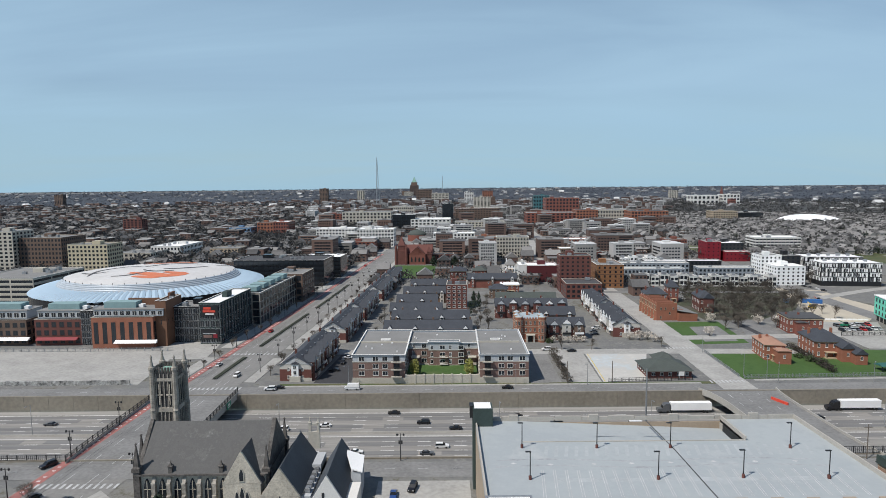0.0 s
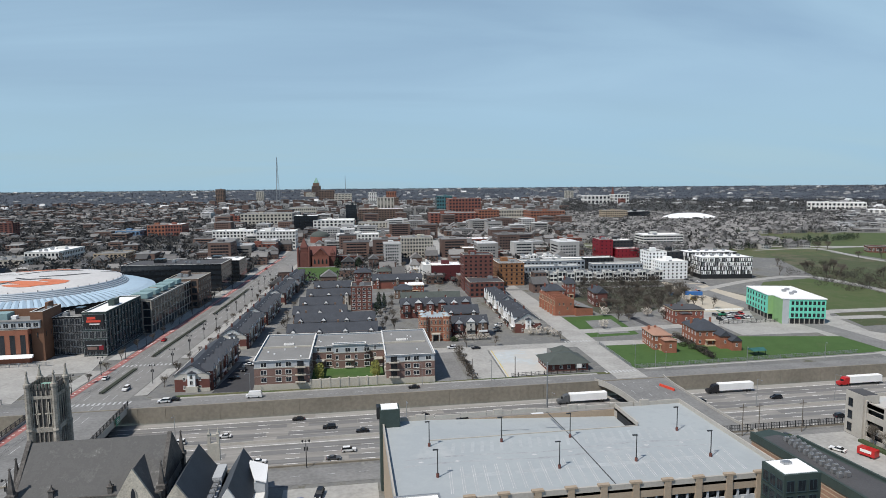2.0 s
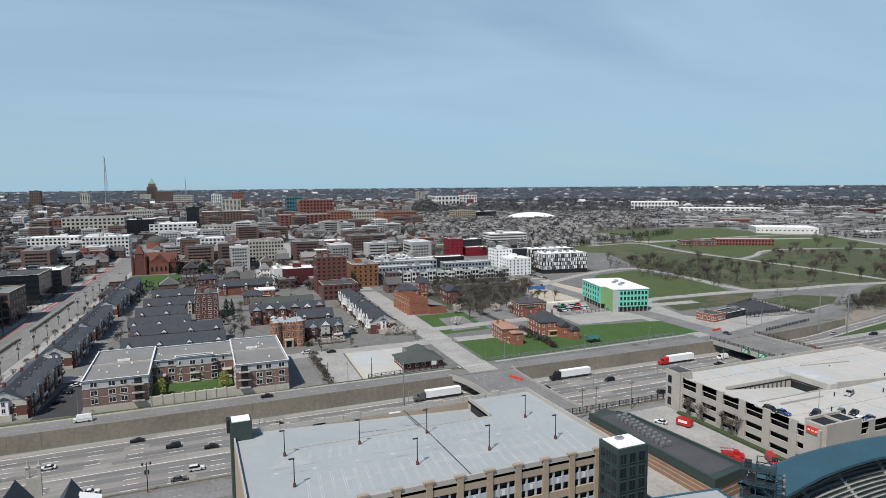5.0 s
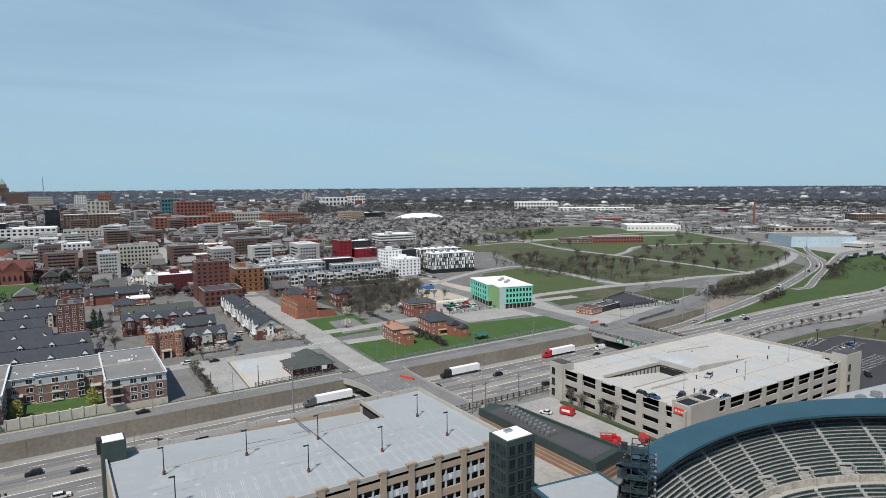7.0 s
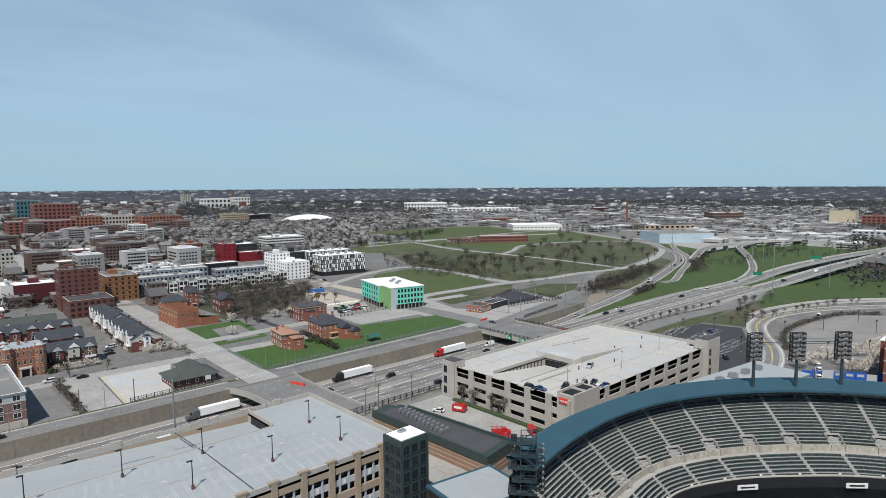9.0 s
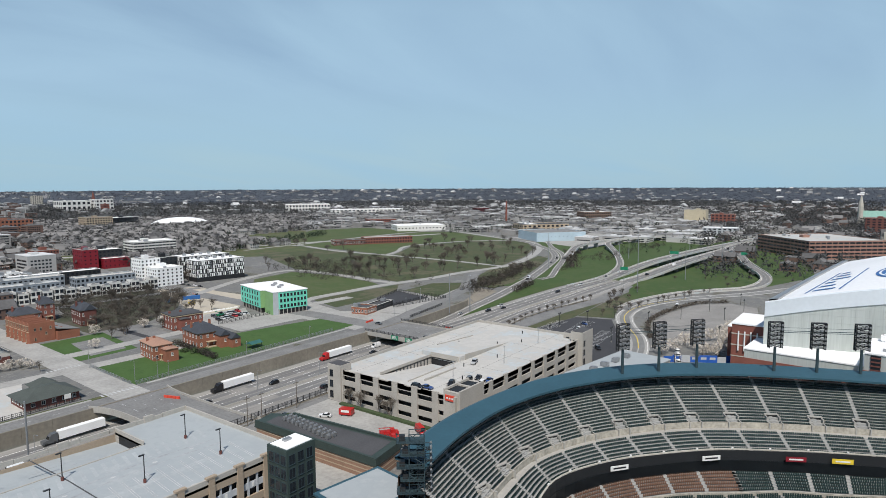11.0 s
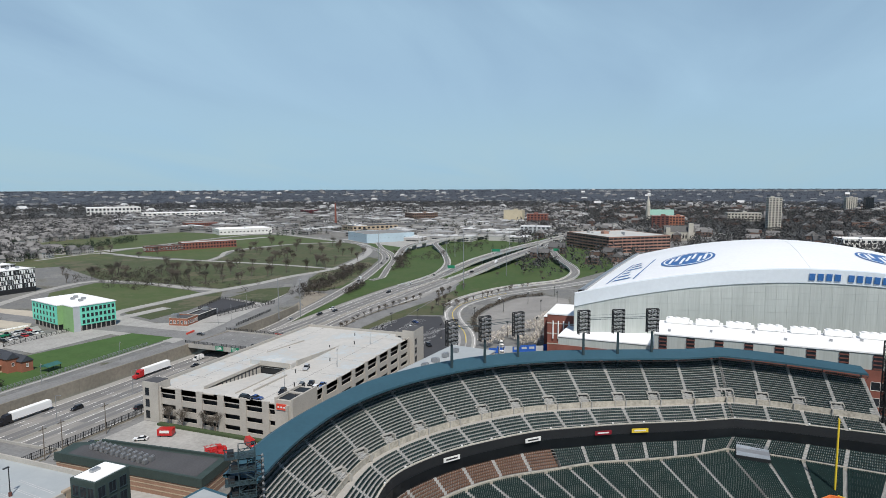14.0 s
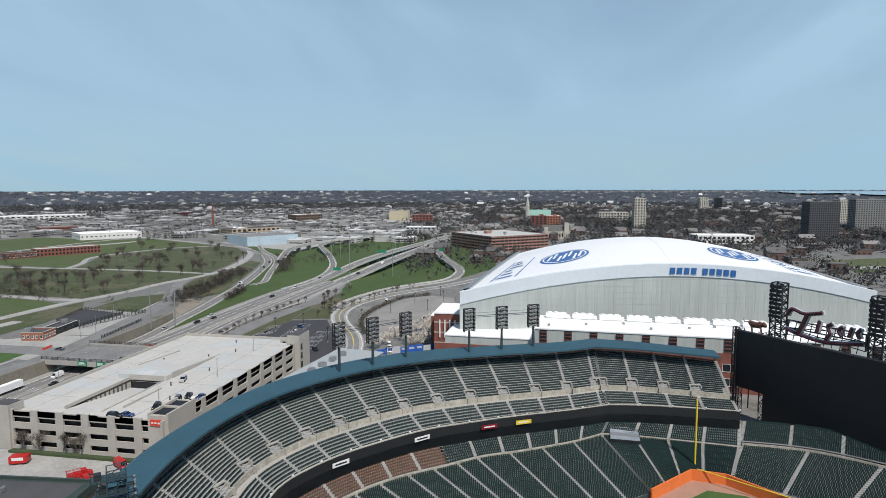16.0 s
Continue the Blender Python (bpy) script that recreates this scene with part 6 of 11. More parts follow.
    s.add([(x, 144.6, GZ + 0.012), (x + 0.9, 144.6, GZ + 0.012), (x + 2.3, 150.8, GZ + 0.012), (x + 1.4, 150.8, GZ + 0.012)], [(0, 1, 2, 3)])
for k in range(5):
    s.add([(25 + k * 12, 131.6, GZ + 0.008), (36 + k * 12, 131.7, GZ + 0.008), (36 + k * 12, 133.5, GZ + 0.008), (25 + k * 12, 133.3, GZ + 0.008)], [(0, 1, 2, 3)])
tagged(part("worn_patches", s, "deck_scuff", ga, "paler worn patches between the bays"), kind="stuff")
s = Shape()
rng = random.Random(11)
for k in range(17):
    cx, cy = (16 + (k % 9) * 9.6 + rng.uniform(-1, 1), (122.9, 141.0)[k // 9] + rng.uniform(-0.6, 0.6))
    s.add([(cx - 0.8, cy, GZ + 0.016), (cx, cy - 0.5, GZ + 0.016), (cx + 0.8, cy, GZ + 0.016), (cx, cy + 0.5, GZ + 0.016)], [(0, 1, 2, 3)])
tagged(part("drain_aprons", s, "marking_faded", ga, "pale patches round the deck drains"), kind="stuff")
s = Shape()
for y0 in (139.3, 142.6):
    for k in range(34):
        x, w0, w1 = 12 + k * 2.3, 0.3 + 0.22 * math.sin(1.7 * k + y0), 0.3 + 0.22 * math.sin(1.7 * (k + 1) + y0)
        c0, c1 = y0 + 0.7 * math.sin(0.31 * k), y0 + 0.7 * math.sin(0.31 * (k + 1))
        s.add([(x, c0 - w0, GZ + 0.006), (x + 2.3, c1 - w1, GZ + 0.006), (x + 2.3, c1 + w1, GZ + 0.006), (x, c0 + w0, GZ + 0.006)], [(0, 1, 2, 3)])
for x, y, L in ((26, 157.5, 7), (40, 158.6, 8), (53, 159.6, 9), (57, 157.2, 6), (15.5, 147, 0.3)):
    s.add([(x, y, GZ - 0.8 + 0.03), (x + L, y + 0.15, GZ - 0.8 + 0.03), (x + L, y + 0.4, GZ - 0.8 + 0.03), (x, y + 0.3, GZ - 0.8 + 0.03)], [(0, 1, 2, 3)])
tagged(part("tyre_stains", s, "deck_stain", ga, "grey tyre stains along the drive lanes"), kind="stuff")
s = Shape()
for a, b in (((56.2, 166.2), (57.1, 148)), ((57.1, 148), (57.3, 121.2))):
    dashes(s, (*a, GZ), (*b, GZ), 0.34, 3, 0, 0.03)
part("deck_joint", s, "roof_dark", ga, "dark expansion joint")
st = part("stair_tower", Shape().box(7.8, 163.8, 0, 13.2, 169, 23), "dark_green", ga, "dark clad stair tower with white roof")
part("stair_roof", Shape().box(8.2, 164.2, 23, 12.8, 168.6, 23.15), "white_roof", st)
part("stair_vent", Shape().box(7.0, 165.2, 20, 7.8, 168, 23.4), "metal_dark", st)
s = Shape().box(90.4, 113, 0, 99.2, 120.2, 22)
st = part("stair_tower", s, "dark_green", ga, "dark glazed stair tower with white roof")
part("stair_roof", Shape().box(90.9, 113.5, 22, 98.7, 119.7, 22.15), "white_roof", st)
part("stair_unit", Shape().box(93.5, 117.2, 22.15, 95.5, 118.4, 22.7), "metal_grey", st)
pane = window_mesh(1.9, 2.5, "steel_green")
for j in range(6):
    for i in range(3):
        part("window", pane, "", st, m=pose(91.0 + i * 2.7, 112.98, 1.2 + j * 3.4))
        part("window", pane, "", st, m=pose(99.22, 113.4 + i * 2.2, 1.2 + j * 3.4, 0, 0, 90))
        part("window", pane, "", st, m=pose(90.38, 119.6 - i * 2.2, 1.2 + j * 3.4, 0, 0, -90))
hut = thing("stair_hut", "tan stair tower with a white roof beside the garage", "tower", 8.2, 114.5, 0)
part("wall", Shape().box(0, 0, 0, 9.3, 5.8, 20.6), "tan_concrete", hut)
part("roof", Shape().box(0.35, 0.35, 20.6, 8.95, 5.45, 20.7), "white_roof", hut)
part("coping", Shape().box(-0.1, -0.1, 20.6, 9.4, 0.35, 20.95).box(-0.1, 5.45, 20.6, 9.4, 5.9, 20.95).box(-0.1, 0.35, 20.6, 0.35, 5.45, 20.95).box(8.95, 0.35, 20.6, 9.4, 5.45, 20.95), "metal_grey", hut)
for x, y in ((19.4, 149.9), (38.1, 149.4), (56.4, 149.1), (86.0, 148.4), (19.1, 133.1), (47.7, 132.6), (66.9, 133.0), (85.7, 132.3)):
    deck_lamp(x, y, GZ)
take(5, 110, 100, 184)

BZ = 11.5
gb = thing("parking_garage", "pale beige concrete parking garage with open roof deck", "garage")
X0, X1, Y0, Y1 = 165.5, 272.0, 117.0, 178.5
OX0, OX1, OY0, OY1 = 172.0, 204.0, 144.0, 157.5
for a, b, c, d in ((X0, Y0, X1, OY0), (X0, OY1, X1, Y1), (X0, OY0, OX0, OY1), (OX1, OY0, X1, OY1)):
    if c - a > 0.5 and d - b > 0.5:
        part("deck_slab", Shape().box(a, b, BZ - 0.6, c, d, BZ), "deck_pale", gb, "sun-bleached concrete roof deck")
part("ramp", Shape().add([(OX0, OY0, BZ), (OX1, OY0, BZ - 3.2), (OX1, OY1, BZ - 3.2), (OX0, OY1, BZ)], [(0, 1, 2, 3)]), "deck_pale", gb)
part("ramp_wall", Shape().box(OX0, OY0 - 0.3, BZ - 3.2, OX1, OY0, BZ + 0.4).box(OX0, OY1, BZ - 3.2, OX1, OY1 + 0.35, BZ + 1.1).box(OX1, OY0 - 0.3, BZ - 0.5, OX1 + 0.4, OY1 + 0.3, BZ + 2.0), "beige_concrete", gb)
# solid black block paints the shade below the half deck
part("ramp_mouth", Shape().box(OX1 + 0.3, OY0, BZ - 3.2, OX1 + 8, OY1, BZ - 0.65), "black_panel_and_shade", gb, "black fill painting the shaded mouth of the ramp")
for k in range(10):
    part("ramp_post", Shape().box(OX0 + 9 + k * 2.2, OY1 - 0.25, BZ - 3.0, OX0 + 9.5 + k * 2.2, OY1 - 0.02, BZ), "roof_dark", gb)
# raised half level beyond the ramp
s = Shape()
s.box(OX1 + 0.4, OY0 - 1, BZ, OX1 + 9, OY1 + 5.5, BZ + 1.9)
s.add([(OX1 + 9, OY0 - 1, BZ + 1.9), (OX1 + 40, OY0 - 1, BZ + 0.03), (OX1 + 40, OY1 + 5.5, BZ + 0.03), (OX1 + 9, OY1 + 5.5, BZ + 1.9)], [(0, 1, 2, 3)])
s.add([(OX1 + 9, OY0 - 1, BZ + 1.9), (OX1 + 9, OY0 - 1, BZ), (OX1 + 40, OY0 - 1, BZ + 0.03)], [(0, 1, 2)])
part("half_deck", s, "deck_pale", gb)
for x0, x1, y, h in ((OX1 + 4, OX1 + 34, OY0 - 1.4, 2.4), (OX1 + 12, OX1 + 40, OY1 + 5.5, 2.0), (OX0 + 4, OX0 + 24, OY0 - 5, 0.8)):
    part("low_wall", Shape().add([(x0, y, BZ), (x1, y, BZ), (x1, y + 0.4, BZ), (x0, y + 0.4, BZ), (x0, y, BZ + h), (x1, y, BZ + 0.5), (x1, y + 0.4, BZ + 0.5), (x0, y + 0.4, BZ + h)], [(4, 5, 6, 7), (0, 1, 5, 4), (1, 2, 6, 5), (2, 3, 7, 6), (3, 0, 4, 7)]), "beige_concrete", gb, "low sloping concrete wall")
s = Shape()
s.box(X0, Y1 - 0.4, BZ, X1, Y1, BZ + 1.1).box(X0, Y0, BZ, X1, Y0 + 0.4, BZ + 1.1).box(X1 - 0.4, Y0 + 0.4, BZ, X1, Y1 - 0.4, BZ + 1.1)
for k in range(8):
    y = Y0 + 0.4 + k * 7.6
    s.box(X0, y, BZ, X0 + 0.4, y + 7.6, BZ + (1.2 if k % 2 else 0.9))
part("parapet", s, "beige_concrete", gb)
LEV = BZ / 3
for j in range(4):
    part("spandrel", Shape().box(X0, Y0 + 0.45, j * LEV - 0.95, X0 + 0.45, Y1 - 0.4, j * LEV + 1.2), "beige_concrete", gb)
    part("spandrel", Shape().box(X0, Y0, j * LEV - 0.95, X1, Y0 + 0.45, j * LEV + 1.2), "beige_concrete", gb)
# black block painting the shade inside the lower levels
part("dark_inside", Shape().box(X0 + 1.6, Y0 + 1.6, 0, X1 - 1, Y1 - 1, BZ - 3.5), "black_panel_and_shade", gb, "black filling that paints the shade of the parking levels")
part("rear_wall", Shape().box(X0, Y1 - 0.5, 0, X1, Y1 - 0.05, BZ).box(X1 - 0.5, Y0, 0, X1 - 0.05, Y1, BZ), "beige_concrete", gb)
# black sheets painting the shade behind the top row of openings
part("inner_dark", Shape().box(X0 + 1.2, Y0 + 1.2, BZ - 3.5, X0 + 1.5, Y1 - 1, BZ - 0.7).box(X0 + 1.5, Y0 + 1.2, BZ - 3.5, X1 - 1, Y0 + 1.5, BZ - 0.7), "black_panel_and_shade", gb)
pl = Shape().box(-0.22, -1.35, 0, 0.55, 1.35, BZ + 1.5).mesh("pilaster", "beige_concrete")
for k in range(7):
    part("pilaster", pl, "", gb, m=pose(X0, Y0 + k * (Y1 - Y0 - 6) / 6, 0))
for k in range(11):
    part("pilaster", pl, "", gb, m=pose(X0 + k * (X1 - X0) / 10, Y0, 0, 0, 0, 90))
for x0, y0, x1, y1, z in ((164.6, 171.8, 170.5, 178.9, 14.4), (262, 114.6, 273.6, 120.5, 16.2), (266, 120.5, 273.6, 126, 14.2)):
    st = part("stair_tower", Shape().box(x0, y0, 0, x1, y1, z), "beige_concrete", gb, "beige concrete stair tower")
    part("stair_cap", Shape().box(x0 + 0.3, y0 + 0.3, z, x1 - 0.3, y1 - 0.3, z + 0.1), "roof_dark", st)
    for j in range(3):
        part("window", window_mesh(1.8, 2.6, "metal_dark"), "", st, m=pose(x0 - 0.02, y1 - 1.2, 1.2 + j * 4.2, 0, 0, -90))
        part("window", window_mesh(1.8, 2.6, "metal_dark"), "", st, m=pose(x0 + 1.2, y0 - 0.02, 1.2 + j * 4.2))
pen = part("stair_house", Shape().box(165.2, 115.5, 0, 180, 122.5, BZ + 2.8), "beige_concrete", gb, "beige stair house with open wells")
# black slabs on top paint the shaded depth of the wells
part("stair_well", Shape().box(166.4, 116.5, BZ + 2.8, 172, 121.6, BZ + 2.9).box(173.4, 116.5, BZ + 2.8, 178.8, 121.6, BZ + 2.9), "black_panel_and_shade", pen)
part("well_rim", Shape().box(165.2, 115.5, BZ + 2.8, 180, 116.2, BZ + 3.5).box(165.2, 121.8, BZ + 2.8, 180, 122.5, BZ + 3.5).box(172.2, 116.2, BZ + 2.8, 173.2, 121.8, BZ + 3.3), "beige_concrete", pen)
part("sign_plate", Shape().box(164.9, 117.6, BZ - 0.4, 165.15, 121.6, BZ + 1.6), "barrier_red", pen, "red sign plate with plain bars")
for k in range(3):
    part("sign_bar", Shape().box(164.84, 118.2 + k * 1.1, BZ + 0.3, 164.89, 118.9 + k * 1.1, BZ + 0.8), "frame_white", pen)
for x, y in ((200, 138), (219, 134), (237, 145), (247, 138), (262, 146), (186, 129), (228, 160)):
    tagged(part("deck_post", Shape().tube((0, 0, 0), (0, 0, 1.3), 0.22, 0.2, 8).tube((0, 0, 1.3), (0, 0, 1.42), 0.3, None, 8), "metal_dark", None, "", pose(x, y, BZ)), "short dark steel post on the roof deck", "post", "posts on the roof deck")
for x, y in ((183.5, 131.5), (213, 127), (250, 131)):
    t = thing("deck_pole", "thin pale lighting pole on the roof deck", "lamp post", x, y, BZ, 0, "poles on the roof deck")
    part("pole", Shape().tube((0, 0, 0), (0, 0, 7), 0.1, 0.07, 6), "metal_grey", t)
    part("lamp_head", Shape().box(-0.6, -0.15, 6.9, 0.6, 0.15, 7.08), "metal_grey", t)
s = Shape()
for x in (183, 203, 223, 243, 261):
    dashes(s, (x, Y0 + 0.6, BZ), (x + 0.4, OY0 - 1.6, BZ), 0.16, 3, 0, 0.012)
    dashes(s, (x, OY1 + 6.2, BZ), (x + 0.4, Y1 - 0.6, BZ), 0.16, 3, 0, 0.012)
for y in (131, 169):
    dashes(s, (X0 + 0.6, y, BZ), (X1 - 0.6, y, BZ), 0.16, 3, 0, 0.012)
part("deck_joint", s, "joint_line", gb, "dark joint lines in the deck")
s = Shape()
for k in range(30):
    x = 186 + k * 2.7
    for y0 in (120.5, 138.0, 164.5):
        dashes(s, (x, y0, BZ), (x + 0.8, y0 + 4.8, BZ), 0.13, 5, 0, 0.015)
tagged(part("bay_markings", s, "marking_faded", gb, "faded white bay lines"), kind="stuff")
take(160, 105, 275, 184)

# service building and yard between the garages
sv = thing("service_building", "low brick service building with dark green parapet", "building")
part("wall", Shape().prism([(124, 116), (138, 118.5), (134, 163), (130, 170), (122.5, 168)], 0, 4.6), "brick_service", sv, "banded brown brick wall")
for z in (1.2, 2.6, 3.8):
    part("brick_band", Shape().prism([(123.94, 115.94), (138.06, 118.46), (134.06, 163.04), (130.03, 170.06), (122.44, 168.06)], z, z + 0.3), "brick_tan", sv, "pale brick band")
part("parapet", Shape().prism([(123.7, 115.6), (138.4, 118.2), (134.4, 163.2), (130.2, 170.4), (122.1, 168.3)], 4.6, 6.4), "dark_green", sv, "dark green metal parapet")
part("roof_well", Shape().prism([(125, 119), (136.6, 121), (133, 161), (129.8, 166), (124, 165)], 6.4, 6.44), "roof_dark", sv)
unit_box = Shape().box(-0.7, -0.5, 0.25, 0.7, 0.5, 1.3).tube((-0.4, 0, 1.3), (-0.4, 0, 1.55), 0.3, None, 8).tube((0.4, 0, 1.3), (0.4, 0, 1.55), 0.3, None, 8).box(-0.6, -0.4, 0, 0.6, 0.4, 0.25).mesh("condenser", "metal_grey")
for k in range(22):
    part("condenser", unit_box, "", sv, "pale rooftop condenser", pose(126.5 + (k % 2) * 2.2 + k * 0.12, 138 + (k // 2) * 2.3, 6.45, 0, 0, 4))
part("roof_curb", Shape().prism([(123.7, 115.6), (138.4, 118.2), (137.9, 118.9), (124.4, 116.5)], 6.4, 7.1).prism([(122.1, 168.3), (123.7, 115.6), (124.5, 116.4), (122.9, 167.6)], 6.4, 7.1).prism([(138.4, 118.2), (134.4, 163.2), (133.7, 163.0), (137.7, 118.9)], 6.4, 7.1), "dark_green", sv)
s = Shape().prism([(138.6, 119), (164, 112), (164, 178), (134.6, 178), (134.6, 164)], -0.1, 0.12)
structure("yard", s, "pavement", "pale concrete service yard", "ground")
tagged(part("hedge", Shape().box(161.8, 118, 0.1, 163.6, 170, 0.9), "hedge"), "low green hedge along the garage wall", "hedge")
take(120, 105, 165, 184)
ad = thing("flat_annex", "low pale-roofed ballpark annex beside the garage", "building", 222, 84, 0, -8)
part("wall", Shape().box(0, 0, 0, 48, 22, 8), "beige_concrete", ad)
part("roof", Shape().box(-0.3, -0.3, 8, 48.3, 22.3, 8.4), "deck", ad)
for k in range(4):
    roof_unit(ad, 10 + k * 9, 15, 8.4, 1.2)
# ---- townhouse district ----
def townhouse_row(x, y, rz, L, d, units, wall="brick_red", upper="brick_brown", roof="shingle", eave=7.6, ridge=11.4, label="", white_gables=True, end_porch=True, small=False, porch_at=0, pale=False):
    """A row of joined townhouses; the front faces local -y, the near end is at local x = 0."""
    t = thing("townhouse_row", label or "row of brick townhouses with dark gabled roofs", "townhouse", x, y, 0, rz, "townhouse rows")
    a = radians(rz)
    cs = [(x + u * math.cos(a) - v * math.sin(a), y + u * math.sin(a) + v * math.cos(a)) for u, v in ((0, -2), (L, -2), (L, d + 2), (0, d + 2))]
    take(min(c[0] for c in cs), min(c[1] for c in cs), max(c[0] for c in cs), max(c[1] for c in cs))
    part("wall", Shape().box(0, 0, -0.2, L, d, 5.2), wall, t, "brick lower storeys")
    part("upper_wall", Shape().box(0.05, 0.05, 5.2, L - 0.05, d - 0.05, eave), upper, t)
    o = 0.7
    ym = d / 2
    s = Shape()
    th = 0.25
    for z in (0, -th):
        s.add([(-0.4, -o, eave - 0.6 + z), (L + 0.4, -o, eave - 0.6 + z), (L + 0.4, ym, ridge + z), (-0.4, ym, ridge + z), (L + 0.4, d + o, eave - 0.6 + z), (-0.4, d + o, eave - 0.6 + z)],
              [(0, 1, 2, 3), (3, 2, 4, 5)])
    for q in (-0.4, L + 0.4):
        s.add([(q, -o, eave - 0.6), (q, ym, ridge), (q, ym, ridge - th), (q, -o, eave - 0.6 - th), (q, d + o, eave - 0.6), (q, d + o, eave - 0.6 - th)], [(0, 1, 2, 3), (1, 4, 5, 2)])
    part("roof", s, roof, t, "dark shingle roof")
    for q in (-0.04, L + 0.04):
        part("gable_end", Shape().add([(q, 0, eave - 0.1), (q, d, eave - 0.1), (q, ym, ridge - 0.35)], [(0, 1, 2), (2, 1, 0)]), "white_paint" if white_gables else wall, t, "white sided gable end")
    uw = L / units
    wm, sm = window_mesh(1.3, 1.7), window_mesh(1.0, 1.5)
    gw = min(5.6 if pale else 4.8, uw * 0.78) if not small else 2.6
    for k in range(units):
        c = (k + 0.5) * uw
        for side, yy, rr in ((1, 0, 0),):
            if small and k % 2:
                continue
            gz = eave + (1.5 if k % 2 else 0.8) + (0 if small else 0.5)
            g = Shape().box(-gw / 2, -0.9, -0.2, gw / 2, 1.6, gz - 0.4)
            part("bay", g, ("siding" if k % 3 == 1 else "brick_brown" if k % 3 else wall) if white_gables else wall, t, "", pose(c, yy, 0, 0, 0, rr))
            if pale and k % 3 != 1:
                part("bay_front", Shape().box(-gw / 2 - 0.1, -1.0, 3.2, gw / 2 + 0.1, 1.2, gz - 0.5), "white_paint", t, "white sided upper bay", pose(c, yy, 0, 0, 0, rr))
            g = Shape().gable(-gw / 2 - 0.35, -1.25, gw / 2 + 0.35, ym if pale else 3.8, gz - 0.75, gz + gw * 0.42, "y")
            part("cross_gable", g, roof, t, "", pose(c, yy, 0, 0, 0, rr))
            part("pediment", Shape().add([(-gw / 2, -1.28, gz - 0.55), (gw / 2, -1.28, gz - 0.55), (0, -1.28, gz + gw * 0.36)], [(0, 1, 2)]), "white_paint" if k % 3 == 1 or small or pale else "grey_panel", t, "pale pediment", pose(c, yy, 0, 0, 0, rr))
            for z in (0.9, 3.8, 6.2):
                part("window", wm, "", t, m=pose(c, yy, 0, 0, 0, rr) @ pose(-0.65, -1.02 if pale else -0.92, z if z < gz - 2 else gz - 2.2))
            if not small:
                part("balcony", Shape().box(-gw / 2, -2.0, 3.3, gw / 2, -0.9, 3.5).box(-gw / 2, -2.0, 3.5, gw / 2, -1.92, 4.4), "white_paint" if k % 3 == 2 else "metal_dark", t, "small balcony", pose(c, yy, 0, 0, 0, rr))
                part("roof_vent", Shape().box(-0.35, -0.3, 0, 0.35, 0.3, 0.6), "metal_grey", t, "", pose(c + 1.2, ym - 1.8, ridge - 1.4))
            if side > 0:
                part("window", sm, "", t, m=pose(c - uw / 2 + 0.4, 0, 3.6))
    for q, rr in ((0, -90), (L, 90)):
        for yy in (d * 0.28, d * 0.72):
            for z in (1.0, 4.6):
                part("window", sm, "", t, m=pose(q, yy + (0.5 if rr < 0 else -0.5), z, 0, 0, rr))
    if end_porch:
        turn = pose(porch_at, ym, 0, 0, 0, 180 if porch_at else 0)
        part("end_bay", Shape().box(-1.1, -1.55, 2.4, 0, 1.55, eave + 0.2), "white_paint" if white_gables else wall, t, "white sided end bay", turn)
        part("end_base", Shape().box(-1.3, -2.4, -0.2, 0, 2.4, 2.35), "limestone", t, "pale stone base of the end bay", turn)
        part("end_bay_roof", Shape().gable(-1.45, -1.9, 0.1, 1.9, eave + 0.15, eave + 1.2, "x"), roof, t, "", turn)
        for z in (3.2, 5.6):
            part("window", wm, "", t, m=turn @ pose(-1.12, 0.65, z, 0, 0, -90))
        part("stone_base", Shape().box(-0.12, -d / 2 - 0.1, -0.2, 0.1, -2.45, 1.5), "limestone", t, "", turn)
    for k in range(0, units, 3):
        part("chimney", Shape().box(-0.5, -0.4, ridge - 1.5, 0.5, 0.4, ridge + 1.1), wall, t, "", pose((k + 0.9) * uw, ym + 1.4, 0))
    return t


AV = "row of brick townhouses with white gables along the avenue"
townhouse_row(-57.2, 260.6, 86.5, 48, 14, 7, "brick_dark", "siding", label=AV)
townhouse_row(-52.5, 326, 86.5, 45, 14, 7, "brick_dark", "siding", label=AV)
townhouse_row(-49.2, 380, 86.5, 50, 13.5, 8, "brick_dark", "siding", label=AV)
townhouse_row(-44.6, 445.8, 86.5, 50, 13.5, 8, "brick_dark", "siding", label=AV)
townhouse_row(-40.2, 511.2, 86.5, 42, 13, 6, "brick_dark", "siding", label=AV)
MID = "row of townhouses with long dark roof and small white gables"
for x0, x1, y0, dd in ((-32, 15, 325, 11), (-30, 15, 352.5, 10), (-33, -1, 375.5, 10), (-31, -4, 405, 10), (-28.5, 2, 437, 10), (-25, 3, 472.5, 10)):
    townhouse_row(x0, y0, -1.5, x1 - x0, dd, max(4, round((x1 - x0) / 6.5)), "brick_brown", roof="shingle", label=MID, end_porch=False, small=True)
townhouse_row(32.5, 384, -2.5, 45, 11, 6, "brick_dark", roof="shingle", eave=8.4, ridge=12, label="dark brick townhouse row with peaked dormers", white_gables=False, end_porch=False)
townhouse_row(35.3, 410, -2, 40, 10, 6, "brick_brown", roof="shingle_green", label=MID, end_porch=False, small=True)
townhouse_row(57, 360, -2, 20.5, 10, 3, "brick_red", label=MID, end_porch=False, small=True)
townhouse_row(56.2, 328.5, 0, 20, 11, 3, "brick_dark", label="short brick townhouse row with white gables above blossoming shrubs", end_porch=False)
